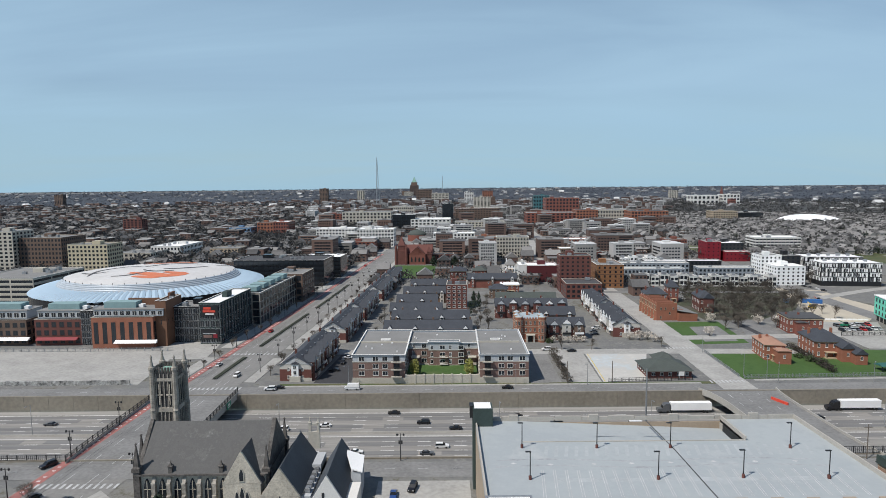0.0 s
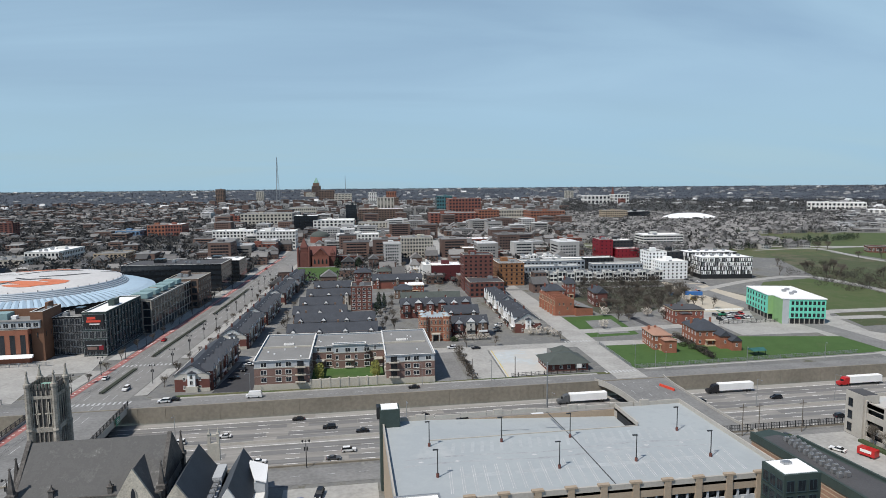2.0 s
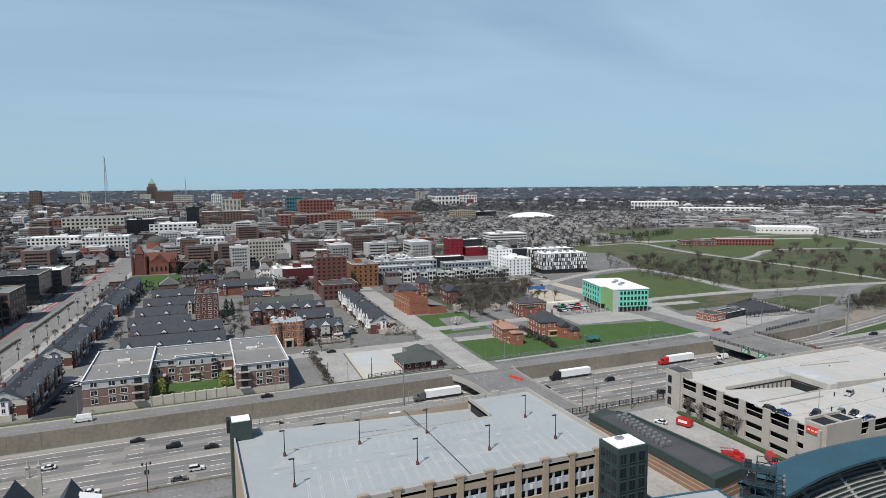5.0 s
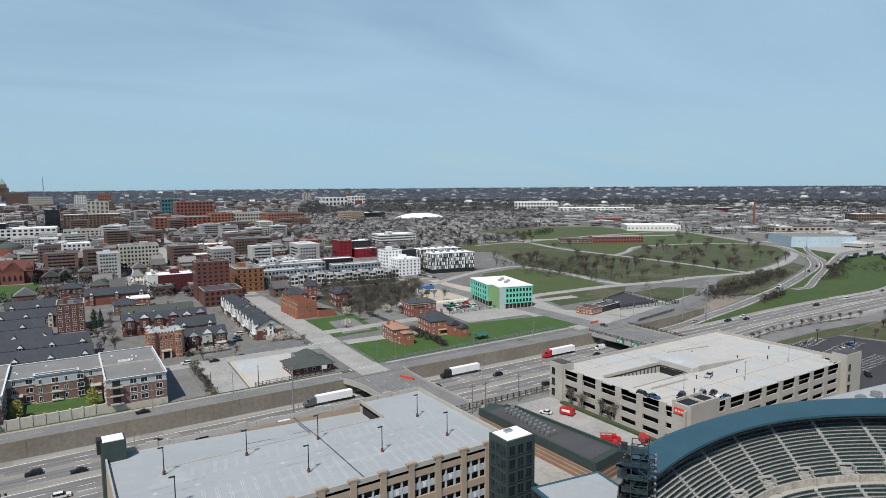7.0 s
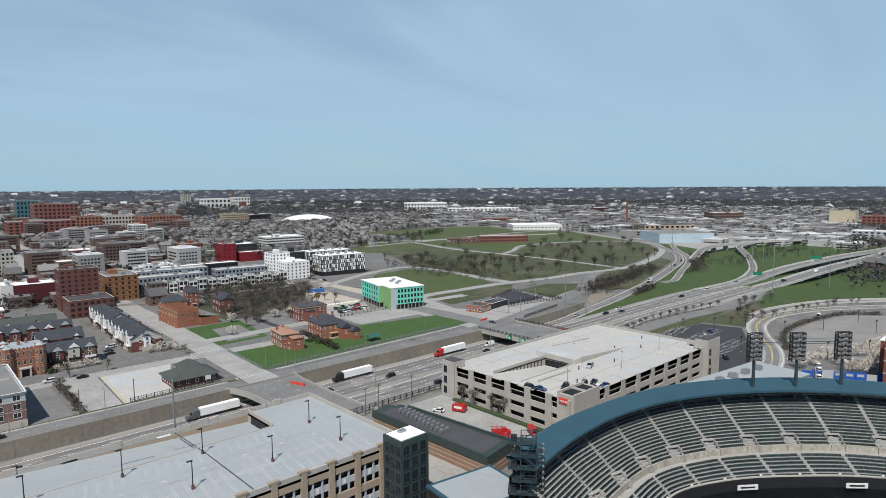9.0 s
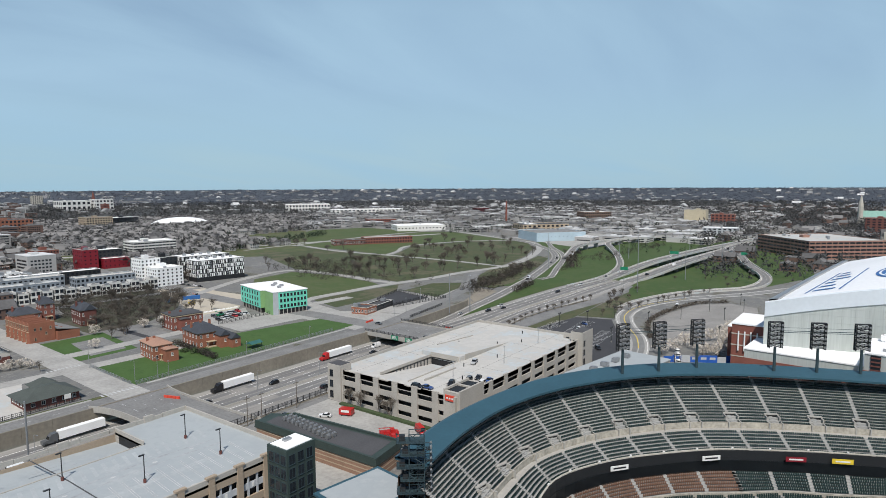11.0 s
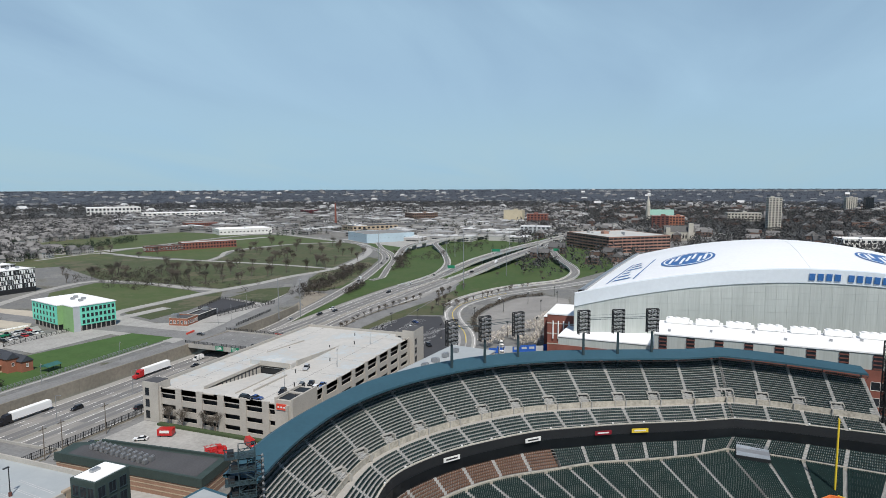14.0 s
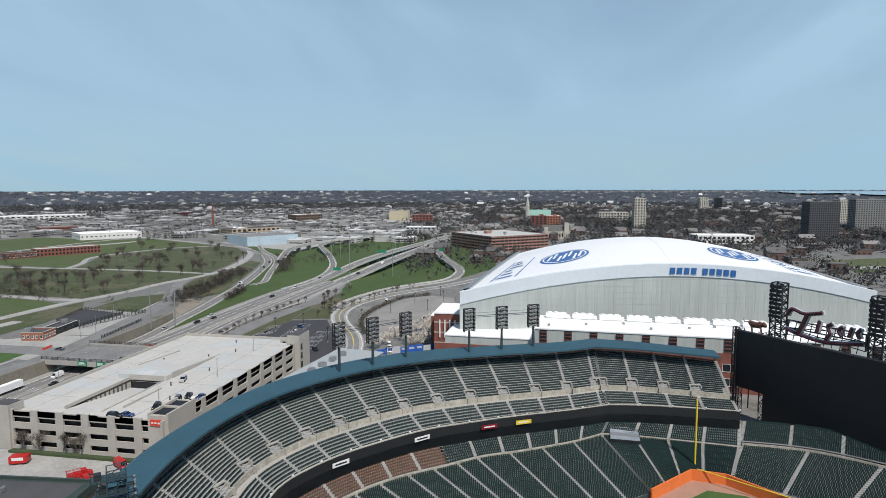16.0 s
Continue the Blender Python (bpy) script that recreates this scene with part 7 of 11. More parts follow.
EA = "townhouse row with white bays and grey roofs along a side street"
townhouse_row(94.6, 377.5, -92, 44, 14.5, 6, "brick_dark", "siding", label=EA, porch_at=44, pale=True)
townhouse_row(97.2, 428, -92, 42, 13, 6, "brick_dark", "siding", label=EA, porch_at=42, pale=True)
townhouse_row(20, 500, -2, 40, 11, 5, "brick_red", label=MID, end_porch=False, small=True)

# courtyard apartment block of brick and pale stone
ap = thing("apartment_block", "four-storey brick and stone courtyard apartment block with flat roof", "building", -38.8, 256.8, 0, -1)
take(-42, 250, 40, 306)
PLAN = ((0, 0, 22.2, 45, 12.6), (54, 0, 74.6, 45, 12.6), (22.2, 21, 54, 44, 12.2), (31.5, 18.5, 45.5, 21, 13.4))
for x0, y0, x1, y1, h in PLAN:
    part("wall", Shape().box(x0, y0, 2.6, x1, y1, 9.4), "brick_mauve", ap, "muted brick middle storeys")
    part("base", Shape().box(x0 - 0.15, y0 - 0.15, -0.2, x1 + 0.15, y1, 2.6), "limestone", ap, "grey stone base")
    part("top_storey", Shape().box(x0 + 0.02, y0 + 0.02, 9.4, x1 - 0.02, y1, h - 0.6), "grey_panel", ap, "pale grey top storey")
    part("string_course", Shape().box(x0 - 0.12, y0 - 0.12, 9.3, x1 + 0.12, y0 + 0.3, 9.6).box(x0 - 0.08, y0 - 0.08, 5.9, x1 + 0.08, y0 + 0.3, 6.1), "limestone", ap)
    part("roof", Shape().box(x0 + 0.5, y0 + 0.5, h - 0.8, x1 - 0.5, y1 - 0.5, h - 0.55), "roof_gravel", ap, "grey gravel roof")
    part("parapet", Shape().box(x0 - 0.3, y0 - 0.3, h - 0.6, x1 + 0.3, y0 + 0.1, h).box(x0 - 0.3, y1 - 0.1, h - 0.6, x1 + 0.3, y1 + 0.3, h).box(x0 - 0.3, y0 + 0.1, h - 0.6, x0 + 0.1, y1 - 0.1, h)
         .box(x1 - 0.1, y0 + 0.1, h - 0.6, x1 + 0.3, y1 - 0.1, h), "flats_grey", ap, "grey parapet")
    part("roof_rim", Shape().box(x0 - 0.4, y0 - 0.4, h, x1 + 0.4, y0 + 0.1, h + 0.12).box(x0 - 0.4, y1 - 0.1, h, x1 + 0.4, y1 + 0.4, h + 0.12).box(x0 - 0.4, y0 + 0.1, h, x0 + 0.1, y1 - 0.1, h + 0.12).box(x1 - 0.1, y0 + 0.1, h, x1 + 0.4, y1 - 0.1, h + 0.12), "frame_white", ap, "thin white roof rim")
wide, slim_w = window_mesh(2.4, 1.9), window_mesh(1.2, 1.9)
for x0, x1 in ((0, 22.2), (54, 74.6)):
    for z in (3.6, 6.7, 9.9):
        for i, q in enumerate((0.17, 0.44, 0.62, 0.87)):
            if (q == 0.87 and x0 == 0) or (q == 0.17 and x0 == 54):
                continue
            part("window", wide, "", ap, m=pose(x0 + (x1 - x0) * q - 1.2, -0.02, z))
        bx = x0 + (x1 - x0) * (0.84 if x0 == 0 else 0.16)
        part("balcony_door", window_mesh(2.6, 2.2, "metal_dark"), "", ap, m=pose(bx - 1.3, -0.02, z - 0.2))
        b = part("balcony", Shape().box(bx - 2.2, -1.7, z - 0.5, bx + 2.2, 0, z - 0.25), "limestone", ap, "small balcony with dark rail")
        r = Shape().box(bx - 2.2, -1.7, z + 0.7, bx + 2.2, -1.62, z + 0.8)
        for k in range(12):
            r.box(bx - 2.2 + k * 0.39, -1.7, z - 0.25, bx - 2.14 + k * 0.39, -1.64, z + 0.7)
        part("balcony_rail", r, "metal_dark", b)
    for i in range(8):
        for z in (3.6, 6.7, 9.9):
            part("window", slim_w, "", ap, m=pose(x1 if x0 == 0 else x0, 3 + i * 5 + (0 if x0 == 0 else 1.2), z, 0, 0, 90 if x0 == 0 else -90))
            if x0 == 54:
                part("window", slim_w, "", ap, m=pose(x1, 3 + i * 5, z, 0, 0, 90))
for k in range(7):
    for z in (3.2, 6.5, 9.8):
        part("window", wide if k % 2 else slim_w, "", ap, m=pose(24 + k * 4.2, 20.98 if not 1 < k < 6 else 18.48, z))
for k in (0, 3, 6):
    for z in (2.9, 6.1):
        part("balcony", Shape().box(23.6 + k * 4.3, 17.2, z, 27.4 + k * 4.3, 21, z + 0.25).box(23.6 + k * 4.3, 17.2, z + 1.0, 27.4 + k * 4.3, 17.3, z + 1.15), "limestone", ap, "shallow balcony")
for x0, x1 in ((9, 13.5), (60, 64.5)):
    part("roof_strip", Shape().box(x0, 26, 11.9, x1, 26.5, 12.5).box(x0, 28, 11.9, x1, 28.5, 12.5).box(x0, 26.5, 11.9, x0 + 0.5, 28, 12.5).box(x1 - 0.5, 26.5, 11.9, x1, 28, 12.5), "frame_white", ap, "white framed roof well")
    part("roof_step", Shape().box(x0 - 8.6, 21.6, 12.0, x1 + 8.4, 22.1, 12.75), "limestone", ap, "pale step across the roof")
rng = random.Random(9)
for k in range(16):
    x0, y0, x1, y1, h = PLAN[k % 3]
    part("roof_vent", Shape().box(-0.3, -0.3, 0, 0.3, 0.3, 0.5), "white_paint", ap, m=pose(rng.uniform(x0 + 2, x1 - 2), rng.uniform(y0 + 3, y1 - 2), h - 0.56))
structure("lawn_court", Shape().box(-16, 257.5, 0, 14.5, 276, 2.4), "grass", "raised green courtyard lawn", "lawn")
s = Shape().box(-16.6, 256.2, 0, 15.2, 257.3, 3.6)
for k in range(9):
    s.box(-16.6 + k * 3.9, 256.0, 0, -15.9 + k * 3.9, 257.4, 3.9)
structure("court_wall", s, "limestone", "grey stone courtyard wall with piers", "wall")

# single brick houses
def mansion(name, label, x, y, rz, w, d, h, roofh, wall, roof, wings=(), chimneys=2, flat=False):
    t = thing(name, label, "house", x, y, 0, rz)
    take(x - max(w, d), y - 3, x + max(w, d) * 1.2, y + d + 5)
    part("wall", Shape().box(0, 0, -0.2, w, d, h), wall, t)
    if flat:
        part("roof", Shape().box(-0.3, -0.3, h, w + 0.3, d + 0.3, h + 0.5), roof, t)
    else:
        part("roof", Shape().hip(-0.6, -0.6, w + 0.6, d + 0.6, h - 0.1, h + roofh, 0.36), roof, t)
    part("cornice", Shape().box(-0.35, -0.35, h - 0.5, w + 0.35, d + 0.35, h - 0.1), "wood_tan", t)
    for k in range(chimneys):
        part("chimney", Shape().box(-0.5, -0.5, h * 0.6, 0.5, 0.5, h + roofh + 1.0), wall, t, "", pose((0.12 + 0.36 * k) * w, d * 0.6, 0))
    for x0, y0, x1, y1, hh, rh in wings:
        part("wing", Shape().box(x0, y0, -0.2, x1, y1, hh), wall, t, "brick wing")
        part("wing_roof", Shape().gable(x0 - 0.4, y0 - 0.4, x1 + 0.4, y1 + 0.3, hh - 0.1, hh + rh, "y"), roof, t)
        part("window", window_mesh(1.0, 1.6), "", t, m=pose((x0 + x1) / 2 - 0.5, y0 - 0.02, hh * 0.45))
    wm = window_mesh(1.1, 1.9)
    nf = max(2, int(h / 3.4))
    for j in range(nf):
        z = 1.0 + j * h / nf
        for k in range(max(2, int(w / 3))):
            part("window", wm, "", t, m=pose((k + 0.5) * w / max(2, int(w / 3)) - 0.55, -0.02, z))
        for k in range(max(2, int(d / 3.4))):
            part("window", wm, "", t, m=pose(-0.02, d - (k + 0.5) * d / max(2, int(d / 3.4)) + 0.55, z, 0, 0, -90))
            part("window", wm, "", t, m=pose(w + 0.02, (k + 0.5) * d / max(2, int(d / 3.4)) - 0.55, z, 0, 0, 90))
    part("porch", Shape().box(w * 0.3, -2.4, -0.2, w * 0.75, 0, 0.6).box(w * 0.3, -2.4, 2.9, w * 0.75, 0, 3.2).box(w * 0.3, -2.4, 0.6, w * 0.3 + 0.25, -2.1, 2.9).box(w * 0.75 - 0.25, -2.4, 0.6, w * 0.75, -2.1, 2.9), "wood_tan", t, "small porch")
    return t


# castle-like house with four towers, pale bands and battlements
ch = thing("brick_house", "orange brick castle-like house with round bays, pale bands and blue-grey roof", "house", 39.5, 324.8, 0, -2)
take(33, 318, 58, 346)
CH = 12.4
part("wall", Shape().box(0, 0, -0.2, 13.5, 16, CH), "brick_orange", ch)
part("roof", Shape().box(0.3, 0.3, CH, 13.2, 15.7, CH + 0.12), "roof_blue", ch, "blue-grey metal roof")
s = Shape()
for z in (1.1, 4.4, 8.3, 11.7):
    s.box(-0.1, -0.1, z, 13.6, 16.05, z + 0.25, False)
part("stone_band", s, "brick_tan", ch, "pale stone bands")
s = Shape()
for k in range(9):
    s.box(0.2 + k * 1.5, -0.05, CH, 1.1 + k * 1.5, 0.35, CH + 0.75)
for k in range(11):
    s.box(-0.05, 0.2 + k * 1.5, CH, 0.35, 1.1 + k * 1.5, CH + 0.75).box(13.15, 0.2 + k * 1.5, CH, 13.55, 1.1 + k * 1.5, CH + 0.75)
part("battlement", s, "brick_orange", ch)
tall = window_mesh(1.0, 2.0, "limestone")
for x, y, r, top in ((0.6, 0.4, 2.3, 13.6), (12.9, 0.4, 2.3, 13.6), (0.2, 8.5, 1.9, 13.0), (13.3, 8.5, 1.9, 13.0), (0.6, 15, 2.0, 13.2)):
    octo = lambda q, z: [(x + q * math.cos(a), y + q * math.sin(a), z) for a in np.linspace(0.39, math.tau + 0.39, 8, endpoint=False)]
    tw = part("tower", Shape().ring([octo(r, -0.2), octo(r, top)], True, True), "brick_orange", ch, "eight-sided orange brick bay")
    s = Shape()
    for z in (1.1, 4.4, 8.3, 11.7, top - 0.25):
        s.ring([octo(r + 0.12, z), octo(r + 0.12, z + 0.22)], True, True)
    part("band", s, "brick_tan", tw, "pale stone bands")
    part("cap", Shape().ring([octo(r * 0.86, top), octo(0.3, top + 0.9)], True, True), "roof_blue", tw)
    for k in (4, 5, 6, 7):
        a = 0.39 + math.tau * (k + 0.5) / 8
        for z in (1.7, 5.6, 9.4):
            q = r * math.cos(math.pi / 8) + 0.02
            part("window", tall, "", tw, m=pose(x + q * math.cos(a), y + q * math.sin(a), z, 0, 0, math.degrees(a) + 90) @ pose(-0.5, 0, 0))
for k in range(3):
    for z in (5.5, 9.3):
        part("window", tall, "", ch, m=pose(4.0 + k * 2.3, -0.02, z))
part("portal", Shape().box(4.6, -1.6, -0.2, 5.2, 0, 3.6).box(8.3, -1.6, -0.2, 8.9, 0, 3.6).box(4.4, -1.8, 3.6, 9.1, 0, 4.3), "limestone", ch, "pale stone entrance porch")
part("door", Shape().box(5.6, -0.12, 0, 7.9, 0, 3.3), "black_panel_and_shade", ch)
part("chimney", Shape().box(5.4, 9.5, CH, 6.6, 10.8, CH + 2.0).box(8.6, 12, CH, 9.6, 13, CH + 1.8), "brick_orange", ch)
mansion("brick_house", "red brick mansion with shallow tile roof on a green lot", 151.5, 286, -8, 9, 17, 7.6, 1.6, "brick_orange", "clay", ((3.5, -6, 9.5, 2, 6.2, 0.4),), 2)
mansion("brick_house", "large red brick mansion with grey hipped roof and gabled wings", 177.5, 290, -8, 14, 19, 8.0, 3.2, "brick_orange", "shingle", ((9, -7, 14, 2, 6.5, 2.6), (13, -11, 18, 3, 5, 2.4)), 3)
mansion("brick_house", "red brick twin house with flat dark roof beside bare trees", 191.5, 338, -8, 18, 16, 8.4, 0.6, "brick_red", "roof_dark", ((3, -4, 9, 2, 7, 0.4),), 2, flat=True)
mansion("brick_house", "tall half-timbered brick house with steep gable and dark porch", 166, 396, -6, 9, 17, 9.6, 3.2, "brick_dark", "shingle", ((2, -1.5, 8, 3, 9.6, 3.4),), 2)
mansion("brick_house", "red brick house with blue-grey roof", 140, 424, -5, 15, 13, 7.4, 3.4, "brick_red", "shingle", (), 2)
mansion("brick_house", "narrow red brick house with turret", 158, 430, -5, 7, 12, 11, 3.6, "brick_red", "shingle", (), 1)
mansion("brick_house", "old brick house with dark roof among trees", 6, 535, -3, 14, 14, 9, 3, "brick_dark", "shingle", (), 2)
mansion("brick_house", "old brick house with porch among trees", 26, 545, -3, 12, 13, 8, 3, "brick_red", "shingle_green", (), 2)
mansion("brick_house", "white timber house with steep gable roof", 60, 590, -3, 9, 14, 7, 4.4, "white_paint", "roof_gravel", (), 1)
mansion("brick_house", "white timber house with steep gable roof", 74, 585, -3, 8, 14, 6.5, 4.0, "white_paint", "roof_gravel", (), 1)
mansion("brick_house", "brick house with shallow grey roof by the apartment tower", 34, 452, -3, 13, 14, 7, 2.6, "brick_brown", "shingle", (), 1)
mansion("brick_house", "flat roofed brick house with white porch", 44, 470, -3, 14, 12, 7, 0.5, "brick_red", "white_roof", (), 1, flat=True)
# brick terrace under repair, with open parapets
bt = thing("brick_terrace", "orange brick terrace with curved front gables under repair", "building", 130.2, 373.0, 0, 0)
take(127, 368, 158, 412)
part("wall", Shape().box(0, 0, -0.2, 12.5, 33, 9.6), "brick_orange", bt)
part("roof", Shape().box(0.4, 0.4, 9.6, 12.1, 32.6, 9.7), "roof_gravel", bt)
for k in range(6):
    y = k * 5.5
    part("party_wall", Shape().box(0, y, 9.6, 12.5, y + 0.4, 10.7).box(0, y, 10.7, 2.2, y + 0.4, 11.3), "brick_orange", bt)
    arch = [(-0.2, y + 0.5, 9.5)] + [(-0.2, y + 2.95 - 2.3 * math.cos(a), 9.9 + 1.5 * math.sin(a)) for a in np.linspace(0, math.pi, 9)] + [(-0.2, y + 5.4, 9.5)]
    s = Shape()
    s.add(arch + [(p + 0.45, q, z) for p, q, z in arch], [tuple(range(11)), tuple(range(21, 10, -1))] + [(i, i + 11, i + 12, i + 1) for i in range(10)])
    part("front_gable", s, "brick_orange", bt, "curved brick front gable")
    part("gable_trim", Shape().box(-0.35, y + 0.4, 9.2, 0, y + 5.5, 9.5).box(-0.3, y + 0.4, 6.0, 0, y + 5.5, 6.2), "wood_tan", bt, "tan cornice")
    part("bay", Shape().prism([(0, y + 0.7), (-1.1, y + 1.3), (-1.1, y + 2.7), (0, y + 3.3)][::-1], -0.2, 6.0), "brick_orange", bt)
    for z in (0.9, 3.8, 6.9):
        part("window", window_mesh(1.1, 1.8, "wood_tan"), "", bt, m=pose(-1.12 if z < 6 else -0.02, y + 2.55, z, 0, 0, -90))
        part("window", window_mesh(1.0, 1.8, "wood_tan"), "", bt, m=pose(-0.02, y + 4.9, z, 0, 0, -90))
for x, z in ((2.2, 1.2), (2.2, 6.6), (7.6, 3.8), (9.8, 6.6), (5.0, 6.6)):
    part("window", window_mesh(1.0, 1.6, "brick_tan"), "", bt, m=pose(x, -0.02, z))
tw = thing("terrace_wing", "low orange brick rear wings with grey lean-to roofs", "building", 142.9, 370.6, 0, 0)
for k in range(5):
    y = k * 5.6
    part("wall", Shape().box(0, y, -0.2, 11.5 - 0.4 * k, y + 5.2, 4.6), "brick_orange", tw)
    part("lean_roof", Shape().add([(-0.1, y - 0.1, 6.6), (11.8 - 0.4 * k, y - 0.1, 4.6), (11.8 - 0.4 * k, y + 4.9, 4.6), (-0.1, y + 4.9, 6.6), (-0.1, y - 0.1, 6.3), (11.8 - 0.4 * k, y - 0.1, 4.3), (11.8 - 0.4 * k, y + 4.9, 4.3), (-0.1, y + 4.9, 6.3)],
         [(0, 1, 2, 3), (0, 4, 5, 1), (1, 5, 6, 2), (2, 6, 7, 3), (3, 7, 4, 0)]), "roof_gravel", tw, "grey lean-to roof")
    part("party_wall", Shape().box(0, y + 4.9, 4.6, 4.5, y + 5.25, 6.2), "brick_orange", tw)
# low hall with hipped roof
hl = thing("low_hall", "low red brick hall with broad dark hipped roof", "building", 87, 259.5, 0, -1)
part("wall", Shape().box(0.8, 0.8, -0.2, 19.6, 16, 3.6).box(10, 16, -0.2, 18, 25, 3.6), "brick_dark", hl)
part("roof", Shape().hip(-0.4, -0.4, 20.6, 17.2, 3.4, 6.6, 0.42).hip(9, 14, 19, 26, 3.45, 6.2, 0.45), "shingle_green", hl)
for k in range(5):
    part("window", window_mesh(1.4, 1.5), "", hl, m=pose(2.5 + k * 3.6, 0.78, 1.2))
    part("window", window_mesh(1.4, 1.5), "", hl, m=pose(0.78, 14.5 - k * 2.8, 1.2, 0, 0, -90))
take(84, 252, 112, 290)

# mid-size blocks of the district
building("apartment_block", "six-storey dark brick apartment block", "building", 2, 415, -2.5, 14, 20, 16.6, 6, 4, "brick_dark")
building("apartment_tower", "tall narrow red brick tower with punched windows", "building", 90.5, 476, -2.5, 23.5, 18, 28.6, 9, 6, "brick_dark", win=(0.42, 0.45))
building("brick_block", "three-storey brick block with dark roof at the tower foot", "building", 89.5, 447, -2.5, 26, 24, 11.4, 3, 7, "brick_dark", "roof_dark")
building("maroon_hall", "low maroon metal-clad hall", "building", 72.3, 528, -2.5, 26, 24, 14.2, 1, 4, "maroon", "white_roof", win=(0.05, 0.1))
building("white_wall_block", "blank white end block beside the maroon hall", "building", 65, 530, -2.5, 7, 22, 14.6, 1, 1, "white_conc", win=(0.05, 0.05))
building("orange_block", "half-built block in orange sheathing with dark window holes", "building", 123.5, 494, -2.5, 21.5, 34, 18.8, 5, 5, "orange_sheath", "roof_gravel", "metal_dark", (0.35, 0.5), bands="black_panel_and_shade")
building("grey_flats", "grey panelled flats with white roof terraces", "building", 152, 516, -3, 50, 14, 12.4, 3, 16, "flats_grey", "deck_pale")
building("grey_flats", "long grey panelled flats behind white terraces", "building", 139, 552, -4, 80, 16, 12.6, 3, 22, "flats_grey", "deck_pale")
building("grey_flats", "grey flats with brown brick end", "building", 218, 524, -4, 46, 14, 11.6, 3, 14, "flats_grey", "deck_pale")
building("grey_flats", "black and white gabled flats row", "building", 190, 580, -5, 70, 14, 11, 3, 20, "black_panel_and_shade", "white_roof")
for k in range(7):
    building("white_townhouse", "white cubic townhouse with roof terrace", "townhouse", 155 + k * 7.6, 503.5 - k * 0.6, -3, 6.4, 9, 8.0 + (k % 2) * 1.6, 2, 2, "white_conc", "roof_gravel", "metal_dark", (0.78, 0.62), group="white townhouses")
for k in range(8):
    building("white_townhouse", "white cubic townhouse with roof terrace", "townhouse", 210 + k * 7.2, 497 - k * 0.9, -3, 6.2, 9, 7.6 + (k % 2) * 1.6, 2, 2, "white_conc", "roof_gravel", "metal_dark", (0.78, 0.62), group="white townhouses")
for k in range(5):
    building("white_townhouse", "white townhouse with black gable among flats", "townhouse", 176 + k * 8, 606 - k * 0.6, -3, 7, 10, 10.5 + (k % 2) * 1.5, 3, 2, "white_paint", "white_roof", "metal_dark", (0.5, 0.5), group="white townhouses")
building("red_black_block", "block clad in bright red and black panels", "building", 282, 660, -4, 15, 26, 20.6, 5, 3, "red_panel", "roof_gravel", "metal_dark", (0.3, 0.3))
building("red_black_block", "black panelled block with pale top storey", "building", 297, 668, -4, 28, 26, 18.6, 5, 7, "black_panel_and_shade", "white_roof", win=(0.5, 0.4))
building("red_black_block", "low red panelled wing", "building", 300, 655, -4, 26, 13, 10.5, 2, 6, "red_panel", "white_roof", "metal_dark", (0.2, 0.3))
building("white_block", "white apartment block with small square windows", "building", 270.5, 498.5, -3, 23, 20, 15.6, 5, 6, "white_paint", "white_roof", "metal_dark", (0.35, 0.5))
building("white_block", "white and black apartment block", "building", 268, 519, -3, 17, 18, 22.4, 7, 5, "white_paint", "roof_gravel", "metal_dark", (0.4, 0.5))
building("white_block", "black panelled apartment block", "building", 285, 519, -3, 16, 18, 22, 7, 4, "black_panel_and_shade", "roof_gravel", win=(0.4, 0.5))
building("stepped_block", "white stepped block of stacked terraces", "building", 372, 735, -5, 52, 30, 18, 5, 12, "white_conc", "white_roof", "metal_dark", (0.85, 0.5))


def checker_block(x, y, rz, w, d, h, floors, bays):
    """Black block with staggered white panels."""
    t = thing("checker_block", "black apartment block with staggered white panels", "building", x, y, 0, rz, "black and white blocks")
    take(x - 5, y - 5, x + w + 8, y + d + 8)
    part("wall", Shape().box(0, 0, 0, w, d, h), "black_panel_and_shade", t)
    part("roof", Shape().box(0.3, 0.3, h, w - 0.3, d - 0.3, h + 0.15), "white_roof", t)
    part("roof_edge", Shape().box(-0.1, -0.1, h, w + 0.1, 0.3, h + 0.5).box(-0.1, 0.3, h, 0.3, d, h + 0.5), "white_paint", t)
    rng = random.Random(int(x))
    fh, bw = h / floors, w / bays
    wide = Shape().box(0, -0.2, 0, bw * 0.84, 0.02, fh * 0.8).mesh("panel", "white_paint")
    slim_p = Shape().box(0, -0.2, 0, bw * 0.46, 0.02, fh * 0.86).mesh("panel", "white_paint")
    gm = window_mesh(bw * 0.36, fh * 0.62, "metal_dark")
    pale = window_mesh(bw * 0.42, fh * 0.7, "grey_panel")
    for face, count in ((0, bays), (1, int(d / bw))):
        for i in range(count):
            for j in range(1, floors):
                q = rng.random()
                u = i * bw + (0.06 if j % 2 else 0.1) * bw
                m = pose(u, 0, j * fh + 0.25) if face == 0 else pose(0, d - u, j * fh + 0.25, 0, 0, -90)
                if q < 0.62:
                    part("panel", wide, "", t, m=m)
                    part("window", gm, "", t, m=m @ pose(bw * (0.08 if (i + j) % 2 else 0.42), -0.22, fh * 0.08))
                elif q < 0.85:
                    part("panel", slim_p, "", t, m=m)
                    part("window", gm, "", t, m=m @ pose(bw * 0.5, -0.02, fh * 0.1))
                else:
                    part("window", pale, "", t, m=m @ pose(bw * 0.2, -0.02, fh * 0.06))
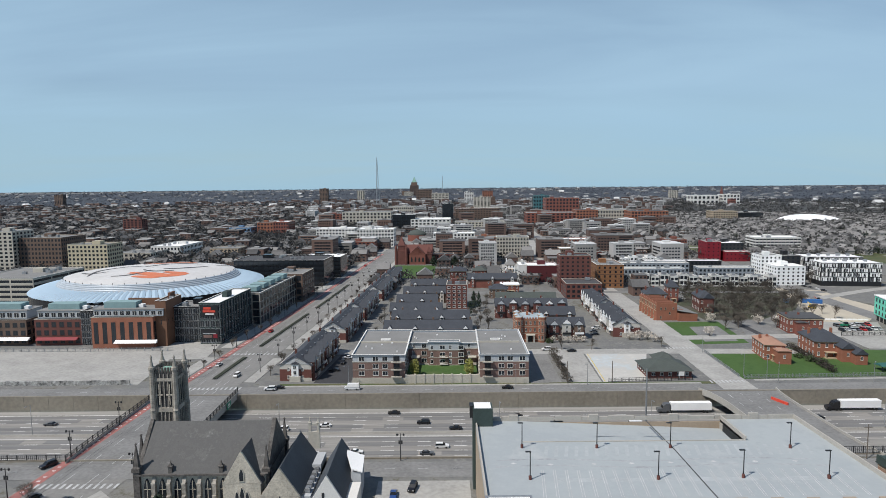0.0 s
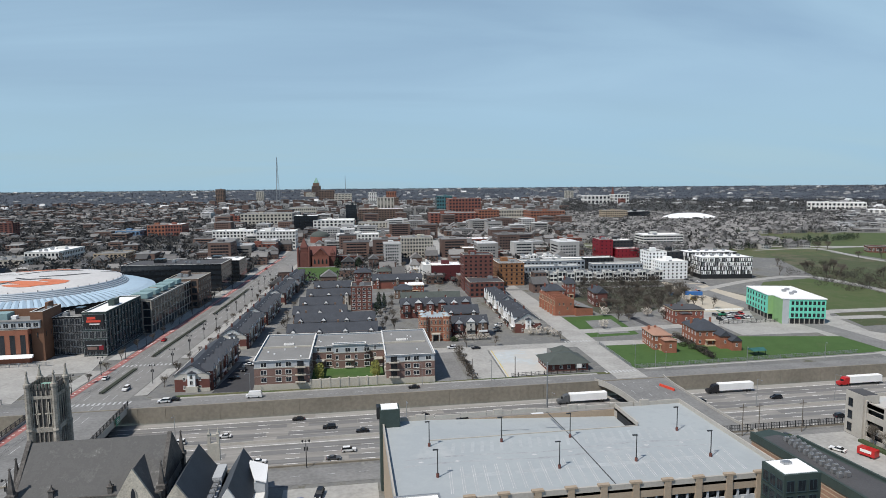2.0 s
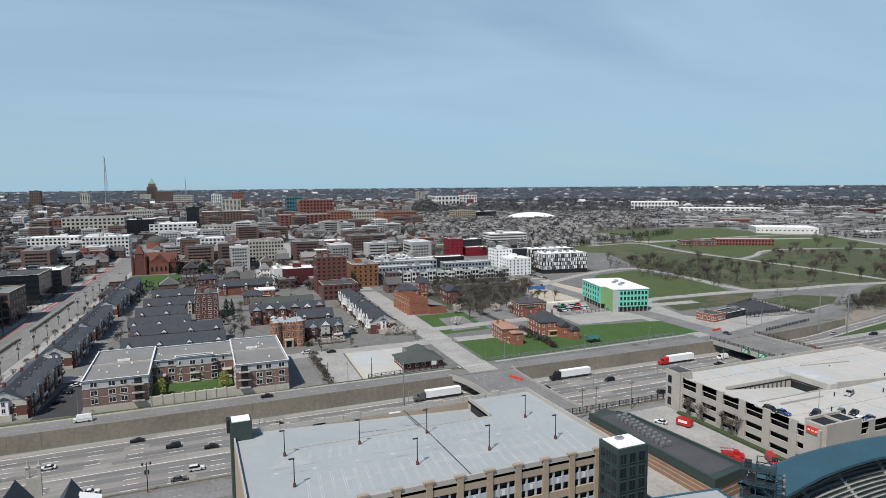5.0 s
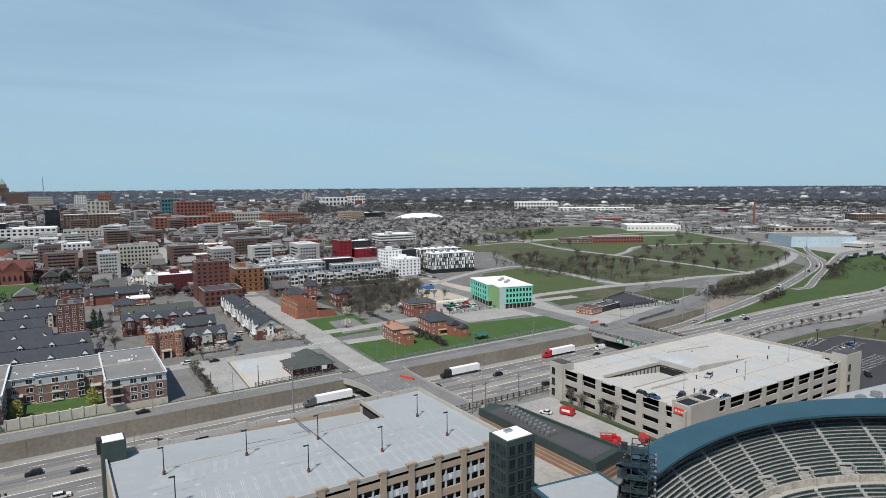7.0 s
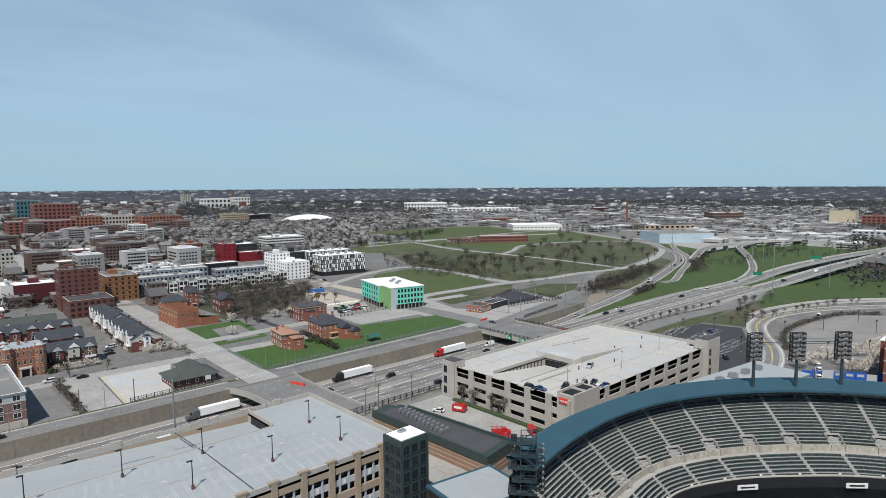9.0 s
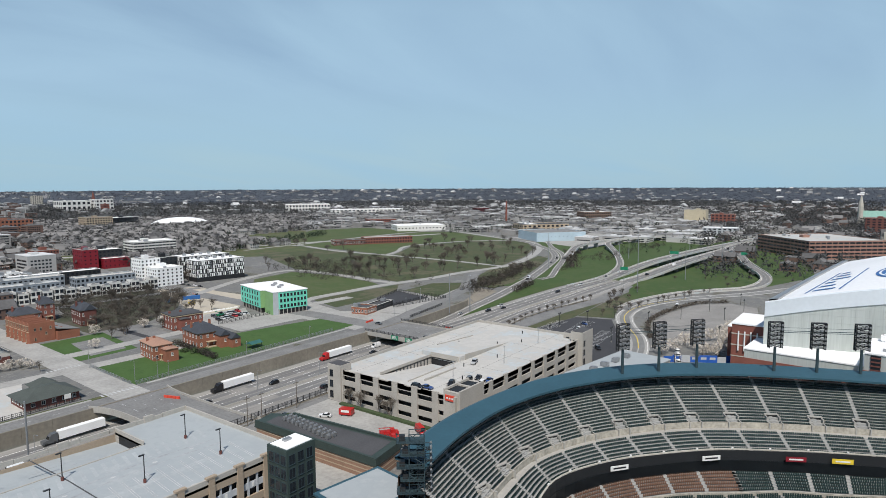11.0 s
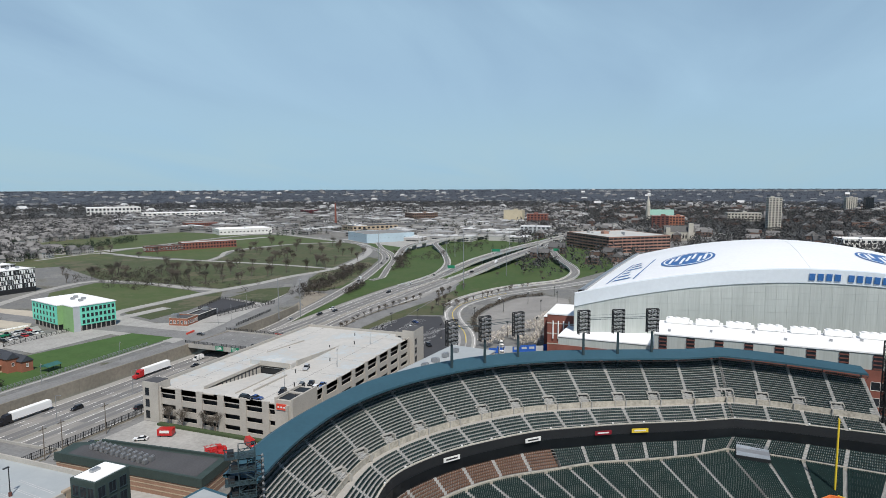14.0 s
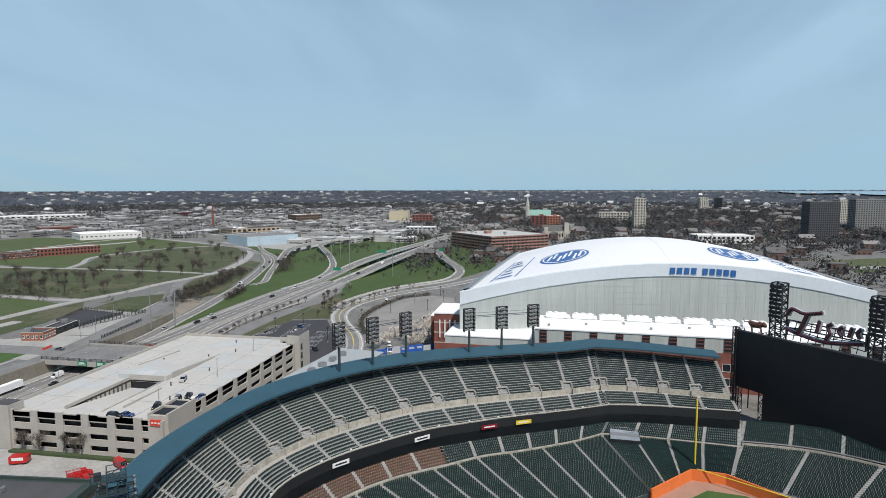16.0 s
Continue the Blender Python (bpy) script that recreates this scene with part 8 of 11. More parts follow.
    for i in range(5):
        roof_unit(t, w * (0.15 + 0.17 * i), d * 0.5, h + 0.15, 1.1)


checker_block(304.5, 494.5, -8, 45, 22, 18.6, 5, 15)
checker_block(308, 524, -8, 46, 20, 20, 5, 13)

# half-built block wrapped in teal sheathing
tb = thing("sheathed_block", "half-built four-storey block wrapped in teal sheathing", "building", 250.8, 326.5, 0, -14)
take(240, 312, 292, 380)
TH = 14.8
part("wall", Shape().box(7, 0, 3.4, 27.5, 46, TH).box(0, 13, 3.4, 7, 46, TH), "teal_sheath", tb, "teal wrapped upper storeys")
part("core_wall", Shape().box(3.2, 0.4, 0, 7, 13, TH), "grey_panel", tb, "grey unwrapped stair wall")
part("court_wall", Shape().box(0.02, 12.7, 3.4, 3.2, 13, TH).box(2.9, 0.4, 0, 3.2, 13, TH), "green_sheath", tb, "green sheathed recess wall")
# solid black boxes behind the columns paint the shade of the open floor
part("ground_floor", Shape().box(7.6, 0.8, 0, 27, 45.5, 3.4).box(0.8, 13.6, 0, 7.6, 45.5, 3.4), "black_panel_and_shade", tb, "black fill painting the shade of the open ground floor")
part("roof", Shape().box(6.6, -0.4, TH, 28, 46.4, TH + 0.5).box(-0.4, 12.6, TH, 6.6, 46.4, TH + 0.5).box(2.8, 0.2, TH, 6.6, 12.6, TH + 0.45), "white_roof", tb, "bright white roof")
post = Shape().box(-0.2, -0.2, 0, 0.2, 0.2, 3.4).mesh("column", "concrete")
wt = window_mesh(1.5, 2.0, "metal_dark")
for k in range(8):
    part("column", post, "", tb, m=pose(7.4 + k * 2.8, 0.3, 0))
    for j in range(3):
        part("window", wt, "", tb, m=pose(8.0 + k * 2.45, -0.02, 4.4 + j * 3.6))
for k in range(7):
    part("column", post, "", tb, m=pose(0.3, 13.4 + k * 5, 0))
    for j in range(3):
        part("window", wt, "", tb, m=pose(-0.02, 18 + k * 4.3, 4.4 + j * 3.6, 0, 0, -90))
for k in range(4):
    roof_unit(tb, 14 + (k % 2) * 4, 14 + k * 5, TH + 0.5, 0.9)

# small brick pub, school and other park-side buildings
building("brick_pub", "low orange brick corner building with black awnings", "building", 290, 276.5, 12, 12, 12, 4.6, 1, 5, "brick_orange", "roof_dark")
building("brick_pub", "low black shed beside the corner building", "building", 303, 280, 12, 22, 9, 3.8, 1, 6, "black_panel_and_shade", "roof_dark")
building("school_building", "two-storey red brick school with pale roof", "building", 646, 618, -32, 72, 22, 9.5, 2, 18, "brick_red", "deck_pale", near=False)
building("school_building", "low brick school wing with dark roof", "building", 606, 640, -32, 46, 20, 7, 1, 12, "brick_dark", "roof_dark", near=True)

# parish house beside the red church
building("parish_house", "dark red stone parish house with steep gables", "building", -11, 668, -3, 22, 16, 9, 3, 6, "brick_dark", "roof_dark", near=False)
# red sandstone church with steeples
rc = thing("church", "dark red sandstone church with pointed roofs beside a lawn", "church", -48, 656, 0, -3)
part("wall", Shape().box(0, 0, 0, 36, 22, 11).box(-2, -4, 0, 10, 10, 15), "brick_dark", rc)
part("roof", Shape().gable(-0.5, -0.5, 36.5, 22.5, 10.8, 20, "x").gable(12, -4, 30, 12, 10.8, 19, "y"), "brick_dark", rc, "dark red tiled roof")
part("front_gable", Shape().box(12.5, -4, 0, 29.5, 0, 11).add([(12.5, -4, 11), (29.5, -4, 11), (21, -4, 18.6)], [(0, 1, 2)]), "brick_red", rc)
for x, y, r, h0, h1 in ((4, 1, 5.2, 20, 30), (-1.5, -3.5, 1.4, 17, 22), (9.5, -3.5, 1.4, 17, 22), (33, 2, 3, 13, 19)):
    part("steeple", Shape().ring([[(x + q * math.cos(a), y + q * math.sin(a), z) for a in np.linspace(math.pi / 4, math.tau + math.pi / 4, 8 if r < 3 else 4, endpoint=False)] for z, q in ((0, r), (h0, r), (h0 + 0.2, r * 1.12), (h1, 0.05))], True, True), "brick_dark", rc, "pointed steeple")
for k in range(4):
    part("window", lancet(Shape(), 15 + k * 4, -4.02, 3, 1.8, 5), "glass", rc)
take(-60, 640, 0, 690)

# ---- open ground, lawns and lots ----
def patch(name, material, label, category, pts, lift=0.03):
    ob = structure(name, Shape().prism(pts, -0.2, lift), material, label, category)
    cx, cy = [p[0] for p in pts], [p[1] for p in pts]
    take(min(cx), min(cy), max(cx), max(cy))
    return ob


G = "mown green lawn"
patch("lawn_corner", "grass", G + " with brick mansions beside the freeway", "lawn", [(127.8, 258.5), (168, 260), (247, 262), (268, 263), (271, 292), (212, 303), (176, 308), (147, 303), (128.4, 302)], 0.045)
patch("lawn_block", "grass", G + " at a street corner", "lawn", [(130.5, 316), (160, 318), (166, 369), (130.3, 367.7)], 0.046)
patch("lot_concrete", "asphalt", "bare grey concrete pad in the lawn", "ground", [(138.3, 321.5), (156.4, 322.2), (160.4, 356.7), (143.3, 355.4)], 0.09)
patch("lot_dark", "asphalt", "grey asphalt lot beside brick houses", "ground", [(165, 326), (186, 321.5), (192, 372), (175, 367)], 0.06)
patch("lawn_church", "grass", G + " by the red church", "lawn", [(-46, 558), (-9, 556.5), (-7, 643), (-50, 646)], 0.05)
patch("lot_white", "deck_pale", "pale concrete forecourt beside the low hall", "ground", [(67.7, 256), (86, 257.5), (101, 302), (70, 301)], 0.052)
patch("lot_grey", "pavement", "grey parking lot with weeds", "ground", [(55, 256), (67, 256), (69, 301), (55, 303)], 0.05)
patch("lawn_east", "grass_dry", "dull green lawn strip beyond the domed stadium", "lawn", [(757, -286), (800, -380), (716, -341), (707, -289)], 0.12)
patch("lawn_east", "grass_field", "green verge along the eastern road", "lawn", [(690, -293), (696, -331), (660, -314), (655, -286)], 0.13)
patch("road_east", "pavement", "pale road between lawns beyond the stadium", "road", [(706, -288), (716, -342), (697, -332), (691, -292)], 0.16)
take(655, -345, 760, -288)
patch("lot_far", "pavement", "pale gravelled yard beside white houses", "ground", [(53, 552), (71, 553), (82, 646), (62, 652)], 0.055)
patch("lot_asphalt", "asphalt", "worn asphalt parking lot beside the apartment block", "ground", [(37, 255.5), (50, 256), (51, 303), (38, 303)], 0.051)
patch("lot_town", "asphalt_dark", "dark drive between townhouses and apartments", "ground", [(-56, 258), (-40, 257), (-40, 304), (-50, 308)], 0.053)
patch("lawn_verge", "grass_dry", "rough green verge along the service drive", "lawn", [(-70, 253.4), (125, 252.6), (125, 255.5), (-70, 257)], 0.04)
patch("site_sand", "sand", "bare sandy building site with parked machines", "ground", [(216, 352), (256, 366), (290, 404), (288, 442), (292, 473), (263, 486), (250, 440), (226, 371)], 0.055)
patch("lot_site", "pavement", "parking lot beside the building site", "ground", [(212, 339), (244, 335.5), (258.5, 362.5), (226, 365)], 0.08)

# building site: container, machines and barriers
ct = thing("shipping_container", "blue steel shipping container on the building site", "container", 249, 424, 0.1, -20)
part("body", Shape().box(0, 0, 0, 12.2, 2.5, 2.7), "container_blue", ct)
for k in range(16):
    part("rib", Shape().box(0.4 + k * 0.74, -0.06, 0.1, 0.75 + k * 0.74, -0.01, 2.6), "container_blue", ct)
for x, y, rz, mname, lab in ((262, 428, 30, "barrier_red", "red lifting machine on the building site"), (244, 404, -60, "yellow_paint", "yellow lifting machine on the building site"), (232, 352, 10, "sign_green", "green skip beside parked cars")):
    mc = thing("site_machine", lab, "machine", x, y, 0.1, rz)
    part("body", Shape().box(-2.2, -1.1, 0.6, 2.2, 1.1, 1.7), mname, mc)
    part("cab", Shape().box(-0.4, -1.0, 1.7, 1.2, 0.2, 2.9), "glass_dark", mc)
    part("boom", Shape().tube((1.6, 0.6, 1.6), (-3.6, 0.6, 3.8), 0.22, None, 6), mname, mc)
    for wx in (-1.5, 1.5):
        for wy in (-1.15, 1.15):
            part("wheel", Shape().tube((wx, wy - 0.18, 0.55), (wx, wy + 0.18, 0.55), 0.55, None, 10), "rubber", mc)
bar = Shape().add([(-1.4, -0.3, 0), (1.4, -0.3, 0), (1.4, 0.3, 0), (-1.4, 0.3, 0), (-1.4, -0.1, 0.9), (1.4, -0.1, 0.9), (1.4, 0.1, 0.9), (-1.4, 0.1, 0.9)], [(4, 5, 6, 7), (0, 1, 5, 4), (1, 2, 6, 5), (2, 3, 7, 6), (3, 0, 4, 7)]).mesh("barrier_block", "white_paint")
for k in range(11):
    tagged(part("barrier_block", bar, "", None, "", pose(224 + k * 3.1, 371 - k * 0.3, 0.1, 0, 0, -4)), "white concrete barrier block along the site", "barrier", "site barriers")
railing("fence_site", 217, 331.5, 262, 331, 1.9, 3.0, 0.0, "black_panel_and_shade", "dark screened site fence")
railing("fence_lawn", 129, 259.2, 247, 263.0, 1.4, 3.0, 0.05, "metal_grey", "thin grey metal fence along the lawn")
railing("fence_lawn", 129.2, 301, 127.4, 260, 1.4, 3.0, 0.05, "metal_grey", "thin grey metal fence along the lawn")
patch("thicket_floor", "litter", "dark leaf litter below the wild thicket", "ground", [(160, 372), (196, 374), (232, 402), (258, 440), (262, 492), (230, 496), (186, 486), (176, 444), (160, 436)], 0.05)
patch("lot_strip", "asphalt_dark", "dark asphalt strip along the grey lot", "ground", [(173, 325), (177, 324), (177.5, 368), (173.2, 367.5)], 0.062)
# small green roofed shelter beside the mansion
sh_ = thing("garden_shelter", "small open shelter with dark teal roof beside a brick house", "shelter", 193, 266, 0, 4)
for x in (0.3, 6.7):
    for y in (0.3, 4.7):
        part("post", Shape().box(x - 0.1, y - 0.1, 0, x + 0.1, y + 0.1, 2.5), "metal_dark", sh_)
part("roof", Shape().gable(-0.3, -0.3, 7.3, 5.3, 2.5, 3.6, "x"), "teal_roof", sh_)
# ---- park lawns and freeway interchange ----
patch("pavement_corner", "pavement", "worn pale concrete round the street corner", "pavement", [(255, 253), (278, 255), (304, 260), (300, 282), (289, 300), (300, 345), (262, 345), (258, 300)], 0.035)
patch("pavement_corner", "pavement", "worn pale concrete beside the park road", "pavement", [(306, 261), (342, 269.5), (368, 275), (410, 288), (372, 318), (362, 281), (320, 283), (300, 280)], 0.034)
patch("pavement_corner", "pavement", "pale paved ground beside the sheathed block", "pavement", [(214, 305), (262, 303), (262, 330), (216, 332)], 0.033)
patch("verge_low", "grass_rough", "rough verge along the lower road", "lawn", [(300, 172.5), (362, 164), (420, 168.5), (371, 174.5), (320, 175)], 0.04)
patch("lawn_field", "grass_field", "broad green field behind the sheathed block", "lawn", [(304, 355), (388, 356), (394, 372), (403, 430), (396, 478), (345, 468), (322, 440)], 0.044)
patch("lawn_park", "grass_rough", "broad rough park lawn with bare trees", "lawn", [(408, 352), (440, 346), (545, 334), (553, 400), (555, 465), (554, 585), (572, 682), (500, 684), (412, 492), (414, 431)], 0.044)
patch("lawn_park", "grass_rough", "rough green park lawn with bare trees", "lawn", [(554, 334), (640, 354), (728, 389), (792, 434), (812, 470), (763, 522), (662, 544), (600, 511), (564, 493)], 0.046)
patch("lawn_park", "grass_field", "mown green park lawn", "lawn", [(563, 506), (600, 521), (662, 554), (763, 532), (822, 484), (835, 510), (910, 655), (880, 695), (700, 700), (582, 684)], 0.045)
patch("lawn_school", "grass_field", "green school field", "lawn", [(585, 694), (700, 709), (880, 705), (900, 860), (800, 900), (640, 800)], 0.05)
patch("lawn_corner_lot", "grass_rough", "worn triangular lawn behind the corner building", "lawn", [(296, 312), (330, 312), (372, 322), (398, 342), (343, 346), (306, 346)], 0.047)
patch("lawn_corner_lot", "grass_rough", "worn patch of lawn beside the park road", "lawn", [(368, 279), (410, 288), (436, 303), (418, 322), (376, 318)], 0.048)
patch("lot_black", "asphalt_dark", "fenced black asphalt lot behind the corner building", "ground", [(322, 284), (362, 283), (371, 320), (334, 308)], 0.056)
patch("lot_east", "asphalt_dark", "dark marked parking lot behind the garage", "ground", [(258, 113), (273, 103), (327, 121), (368, 142), (362, 163), (298, 172), (262, 170)], 0.057)
patch("lot_round", "gravel_lot", "large pale lot with a rounded edge", "ground", [(335, 105), (355, 113), (379, 119), (410, 118.5), (449, 110.5), (465, 93), (458, 75), (423, 68), (352, 68.5), (334, 75.6), (326, 92)], 0.06)
patch("lawn_south", "grass_rough", "rough green strip beside the curved road", "lawn", [(372, 142), (404, 152), (459, 146), (492, 137), (524, 118), (500, 168), (432, 168), (366, 164)], 0.05)
structure("bank_ground", Shape().prism([(440, 268), (458, 243), (480, 226), (500, 150), (560, 85), (640, 60), (900, 90), (1150, 120), (1150, 260), (900, 420), (800, 425), (735, 378), (645, 318), (560, 290), (500, 272)], -0.2, 0.02), "grass_bank", "rough green ground between the ramps", "lawn")
structure("bank_loop", Shape().prism([(491, 175), (530, 172), (567, 170), (637, 165), (659, 121), (599, 103), (553, 101), (524, 120), (501, 134), (450, 150), (440, 158)], -0.2, 0.059), "grass_bank", "green loop of grass inside the ramps", "lawn")
structure("bank_north", Shape().prism([(430, 266), (458, 266), (502, 277), (575, 300), (640, 323), (655, 344), (560, 320), (520, 328), (480, 314), (450, 296), (426, 284)], -0.2, 0.055), "grass_rough", "green bank with thickets above the ramp", "lawn")


def loft(name, left, right, material, label, category, lift):
    """A strip between two edges, each a list of points in plan; it follows the dip of the freeway."""
    n = 24
    out = []
    for pts in (left, right):
        line = []
        for k in range(n + 1):
            q = k / n * (len(pts) - 1)
            i = min(len(pts) - 2, int(q))
            x, y = (pts[i][c] + (pts[i + 1][c] - pts[i][c]) * (q - i) for c in (0, 1))
            line.append((x, y, dip(x) + lift))
        out.append(line)
    return structure(name, Shape().ring([out[1], out[0]], close=False), material, label, category)


loft("road_main", [(299.5, 242.4), (330, 237.5), (360, 234.5), (395, 231), (428, 227), (472, 223), (519, 218)],
     [(299.5, 184.6), (340, 189.6), (371, 188.6), (396, 185), (432, 180), (481, 176.5), (524, 179)], "freeway", "worn pale freeway lanes rising to the interchange", "road", 0.13)
loft("verge_strip", [(318, 239.5), (345, 239.5), (373, 240.5), (404, 242.3), (455, 250.8), (490, 260)],
     [(318, 238.9), (340, 236.8), (365, 234.6), (397, 231.4), (440, 226.6), (482, 223)], "grass_bank", "green strip between the ramp and the main lanes", "lawn", 0.17)
s = Shape()
top, foot = [], []
for k in range(16):
    x = 362 + k * 4
    top.append((x, table_at(BANK_TOP, x) + 0.3, 0.12))
    foot.append((x, table_at(BANK_FOOT, x), dip(x) + 0.12))
structure("bank_paved", s.ring([foot, top], close=False), "concrete_wall", "stained tan paved bank below the park road", "bank")
NORTH_SIDE, SOUTH_SIDE = [(300, 241), (360, 234.5), (428, 227), (519, 218)], [(300, 186), (371, 190), (432, 181), (519, 180)]


def across(x, u):
    """A point on the rising freeway: u from the south edge to the north one."""
    a, b = table_at(SOUTH_SIDE, x), table_at(NORTH_SIDE, x)
    return (x, a + (b - a) * u, dip(x))


for u0, u1, mname in ((0.14, 0.22, "freeway_worn"), (0.30, 0.37, "freeway_worn"), (0.41, 0.46, "freeway_worn"), (0.60, 0.67, "freeway_worn"), (0.70, 0.77, "freeway_worn"), (0.81, 0.88, "freeway_worn"), (0.92, 0.985, "freeway_pale"), (0.02, 0.1, "freeway_pale")):
    rows = [[Vector(across(x, u)) + Vector((0, 0, 0.145)) for x in range(300, 520, 12)] for u in (u0, u1)]
    structure("lane_worn", Shape().ring(rows, close=False), mname, "worn lane of the rising freeway", "road")
s = Shape()
for k in range(18):
    x = 302 + k * 12
    for u0 in (0.24, 0.39, 0.58, 0.685, 0.79):
        dashes(s, across(x, u0), across(x + 4.6, u0), 0.26, 6, 0, 0.17)
    for u0 in (0.115, 0.475, 0.545, 0.9):
        dashes(s, across(x, u0), across(x + 12, u0), 0.26, 14, 0, 0.17)
structure("lane_dashes", s, "marking", "white lane dashes on the rising freeway", "road marking")
s = Shape().ring([[(x, table_at([(300, 217.4), (400, 209), (440, 203.5), (520, 197)], x) + dy, dip(x) + dz) for x in (300, 330, 360, 400, 440, 480, 520)] for dy, dz in ((0, 0.1), (0.2, 1.0), (0.5, 1.0), (0.7, 0.1))], close=False)
structure("median_barrier", s, "concrete", "pale concrete median barrier between the lanes", "barrier")


def ramp(name, pts, width, label="pale concrete freeway ramp", lift=0.1, barrier=False, material="freeway"):
    s = Shape()
    high = max((p[2] if len(p) > 2 else 0) for p in pts) > 1
    ribbon(s, pts, width, lift, 10, True, 0.9 if high else 0.0)
    structure(name, s, material, label, "road")
    line = spline([Vector((*p, 0.0)[:3]) for p in pts], 10)
    for p in line:
        take(p.x - width / 2 - 1, p.y - width / 2 - 1, p.x + width / 2 + 1, p.y + width / 2 + 1)
    nl = normals(line)
    e = Shape()
    for sd in (-1, 1):
        e.ring([[p + q * sd * (width / 2 - o) + Vector((0, 0, lift + 0.03)) for p, q in zip(line, nl)] for o in ((1.0, 0.75) if sd > 0 else (0.75, 1.0))], close=False)
    wornline = Shape().ring([[p + q * o * width + Vector((0, 0, lift + 0.02)) for p, q in zip(line, nl)] for o in (-0.26, -0.02)], close=False)
    wornline.ring([[p + q * o * width + Vector((0, 0, lift + 0.02)) for p, q in zip(line, nl)] for o in (0.04, 0.28)], close=False)
    structure("ramp_worn", wornline, "freeway_worn" if material == "freeway" else "asphalt", "darker worn lanes of the ramp", "road")
    if width > 9:
        for i in range(0, len(line) - 1, 2):
            dashes(e, line[i] + Vector((0, 0, lift + 0.03)), line[i].lerp(line[i + 1], 0.5) + Vector((0, 0, lift + 0.03)), 0.2, 5, 0, 0.0)
    structure("ramp_markings", e, "marking", "white edge lines along the ramp", "road marking")
    if barrier:
        for sd in (-1, 1):
            b = Shape().ring([[p + q * sd * (width / 2 - o) + Vector((0, 0, z)) for p, q in zip(line, nl)] for o, z in ((-0.1, -0.9), (-0.1, 1.15), (0.4, 1.15), (0.4, 0))], close=False)
            structure("ramp_barrier", b, "deck_pale", "pale concrete barrier along the ramp", "barrier")
        for p in line[2::3]:
            if p.z > 2:
                structure("ramp_pier", Shape().box(p.x - 0.7, p.y - 2.8, -0.3, p.x + 0.7, p.y + 2.8, p.z - 0.8), "concrete", "concrete pier below the ramp", "pier")


ramp("road_main_west", [(519, 207.6), (545, 207.5), (588, 208, 1.5), (620, 204, 4), (655, 199.5, 5.5), (729, 194, 5.8), (791, 188, 5.5), (900, 183, 3), (1032, 175, 1), (1250, 150), (1700, 80)], 11.5, lift=0.2, barrier=True)
ramp("road_main_east", [(519, 187.5), (540, 184.5, 0.8), (565, 179, 3), (592, 175, 5), (650, 172.5, 5.6), (712, 169.6, 5.6), (769, 168.5, 5), (894, 169, 2.4), (981, 163, 1), (1150, 146), (1700, 60)], 13.5, lift=0.21, barrier=True)
ramp("ramp_north", [(299, 240, -6), (330, 240.6, dip(330)), (367, 245, dip(367)), (402, 248, dip(402)), (454, 256.7), (502, 269), (581, 294), (645, 317), (704, 350), (738, 378), (800, 440), (880, 560)], 9.5, lift=0.22)
ramp("ramp_north_link", [(490, 256), (507, 254), (565, 276), (643, 306), (700, 337), (760, 380), (850, 430), (980, 480)], 7, lift=0.24)
ramp("ramp_loop", [(470, 217), (523, 213.5), (568, 218), (633, 236), (706, 268, 1.5), (750, 292, 4), (790, 312, 6), (850, 318, 6)], 7.5, lift=0.26, barrier=True)
ramp("ramp_viaduct", [(640, 300, 3), (690, 316, 6), (725, 326, 6.6), (769, 329, 7), (830, 322, 7), (900, 300, 6), (1000, 270, 4), (1150, 230)], 8.5, lift=0.28, barrier=True)
ramp("ramp_south", [(900, 172, 3), (830, 171, 4.5), (790, 160, 5), (757, 146, 5.4), (688, 126.5, 5), (640, 109, 4.4), (610, 96, 3), (585, 90, 1.8), (557, 91, 0.8), (537, 98), (521, 110), (490, 131), (462, 141), (433, 147.5), (402, 148)], 9, lift=0.12, barrier=True)
ramp("road_curved", [(700, 30), (600, 50), (522, 86), (496, 104), (467, 124), (437, 137), (410, 142.5), (382, 139), (356, 127.5), (333, 114), (310, 105), (286, 99.5), (262, 96)], 11, "curved road with a yellow centre line beside the round lot", 0.075, material="pavement")
s = Shape()
yellow = spline([Vector((*p, 0)) for p in ((467, 124), (437, 137), (410, 142.5), (382, 139), (356, 127.5), (333, 114), (310, 105))], 6)
ny = normals(yellow)
s.ring([[p + q * o + Vector((0, 0, 0.12)) for p, q in zip(yellow, ny)] for o in (-0.22, 0.22)], close=False)
structure("centre_line", s, "marking_yellow", "yellow centre line of the curved road", "road marking")
structure("lot_far", Shape().prism([(760, 330), (900, 330), (1250, 250), (1250, 400), (860, 500)], -0.2, 0.03), "pavement", "paved ground below the far ramps", "ground")
# marked bays of the dark lot
s = Shape()
for x0, y0, n in ((276, 122, 22), (276, 140, 28), (280, 156, 24)):
    for k in range(n):
        dashes(s, (x0 + k * 2.9, y0 + k * 0.25, 0), (x0 + k * 2.9 - 0.6, y0 + k * 0.25 + 8.5, 0), 0.22, 4, 0, 0.08)
structure("bay_lines", s, "marking", "white bay lines on the dark lot", "road marking")
railing("fence_lot", 322, 284, 362, 283, 1.8, 3.0, 0.0)
railing("fence_lot", 334, 308, 371, 320, 1.8, 3.0, 0.0)
railing("fence_lot", 362, 283, 371, 320, 1.8, 3.0, 0.0)
railing("fence_bank", 300, 248.5, 345, 256.5, 1.5, 3.0, 0.1)
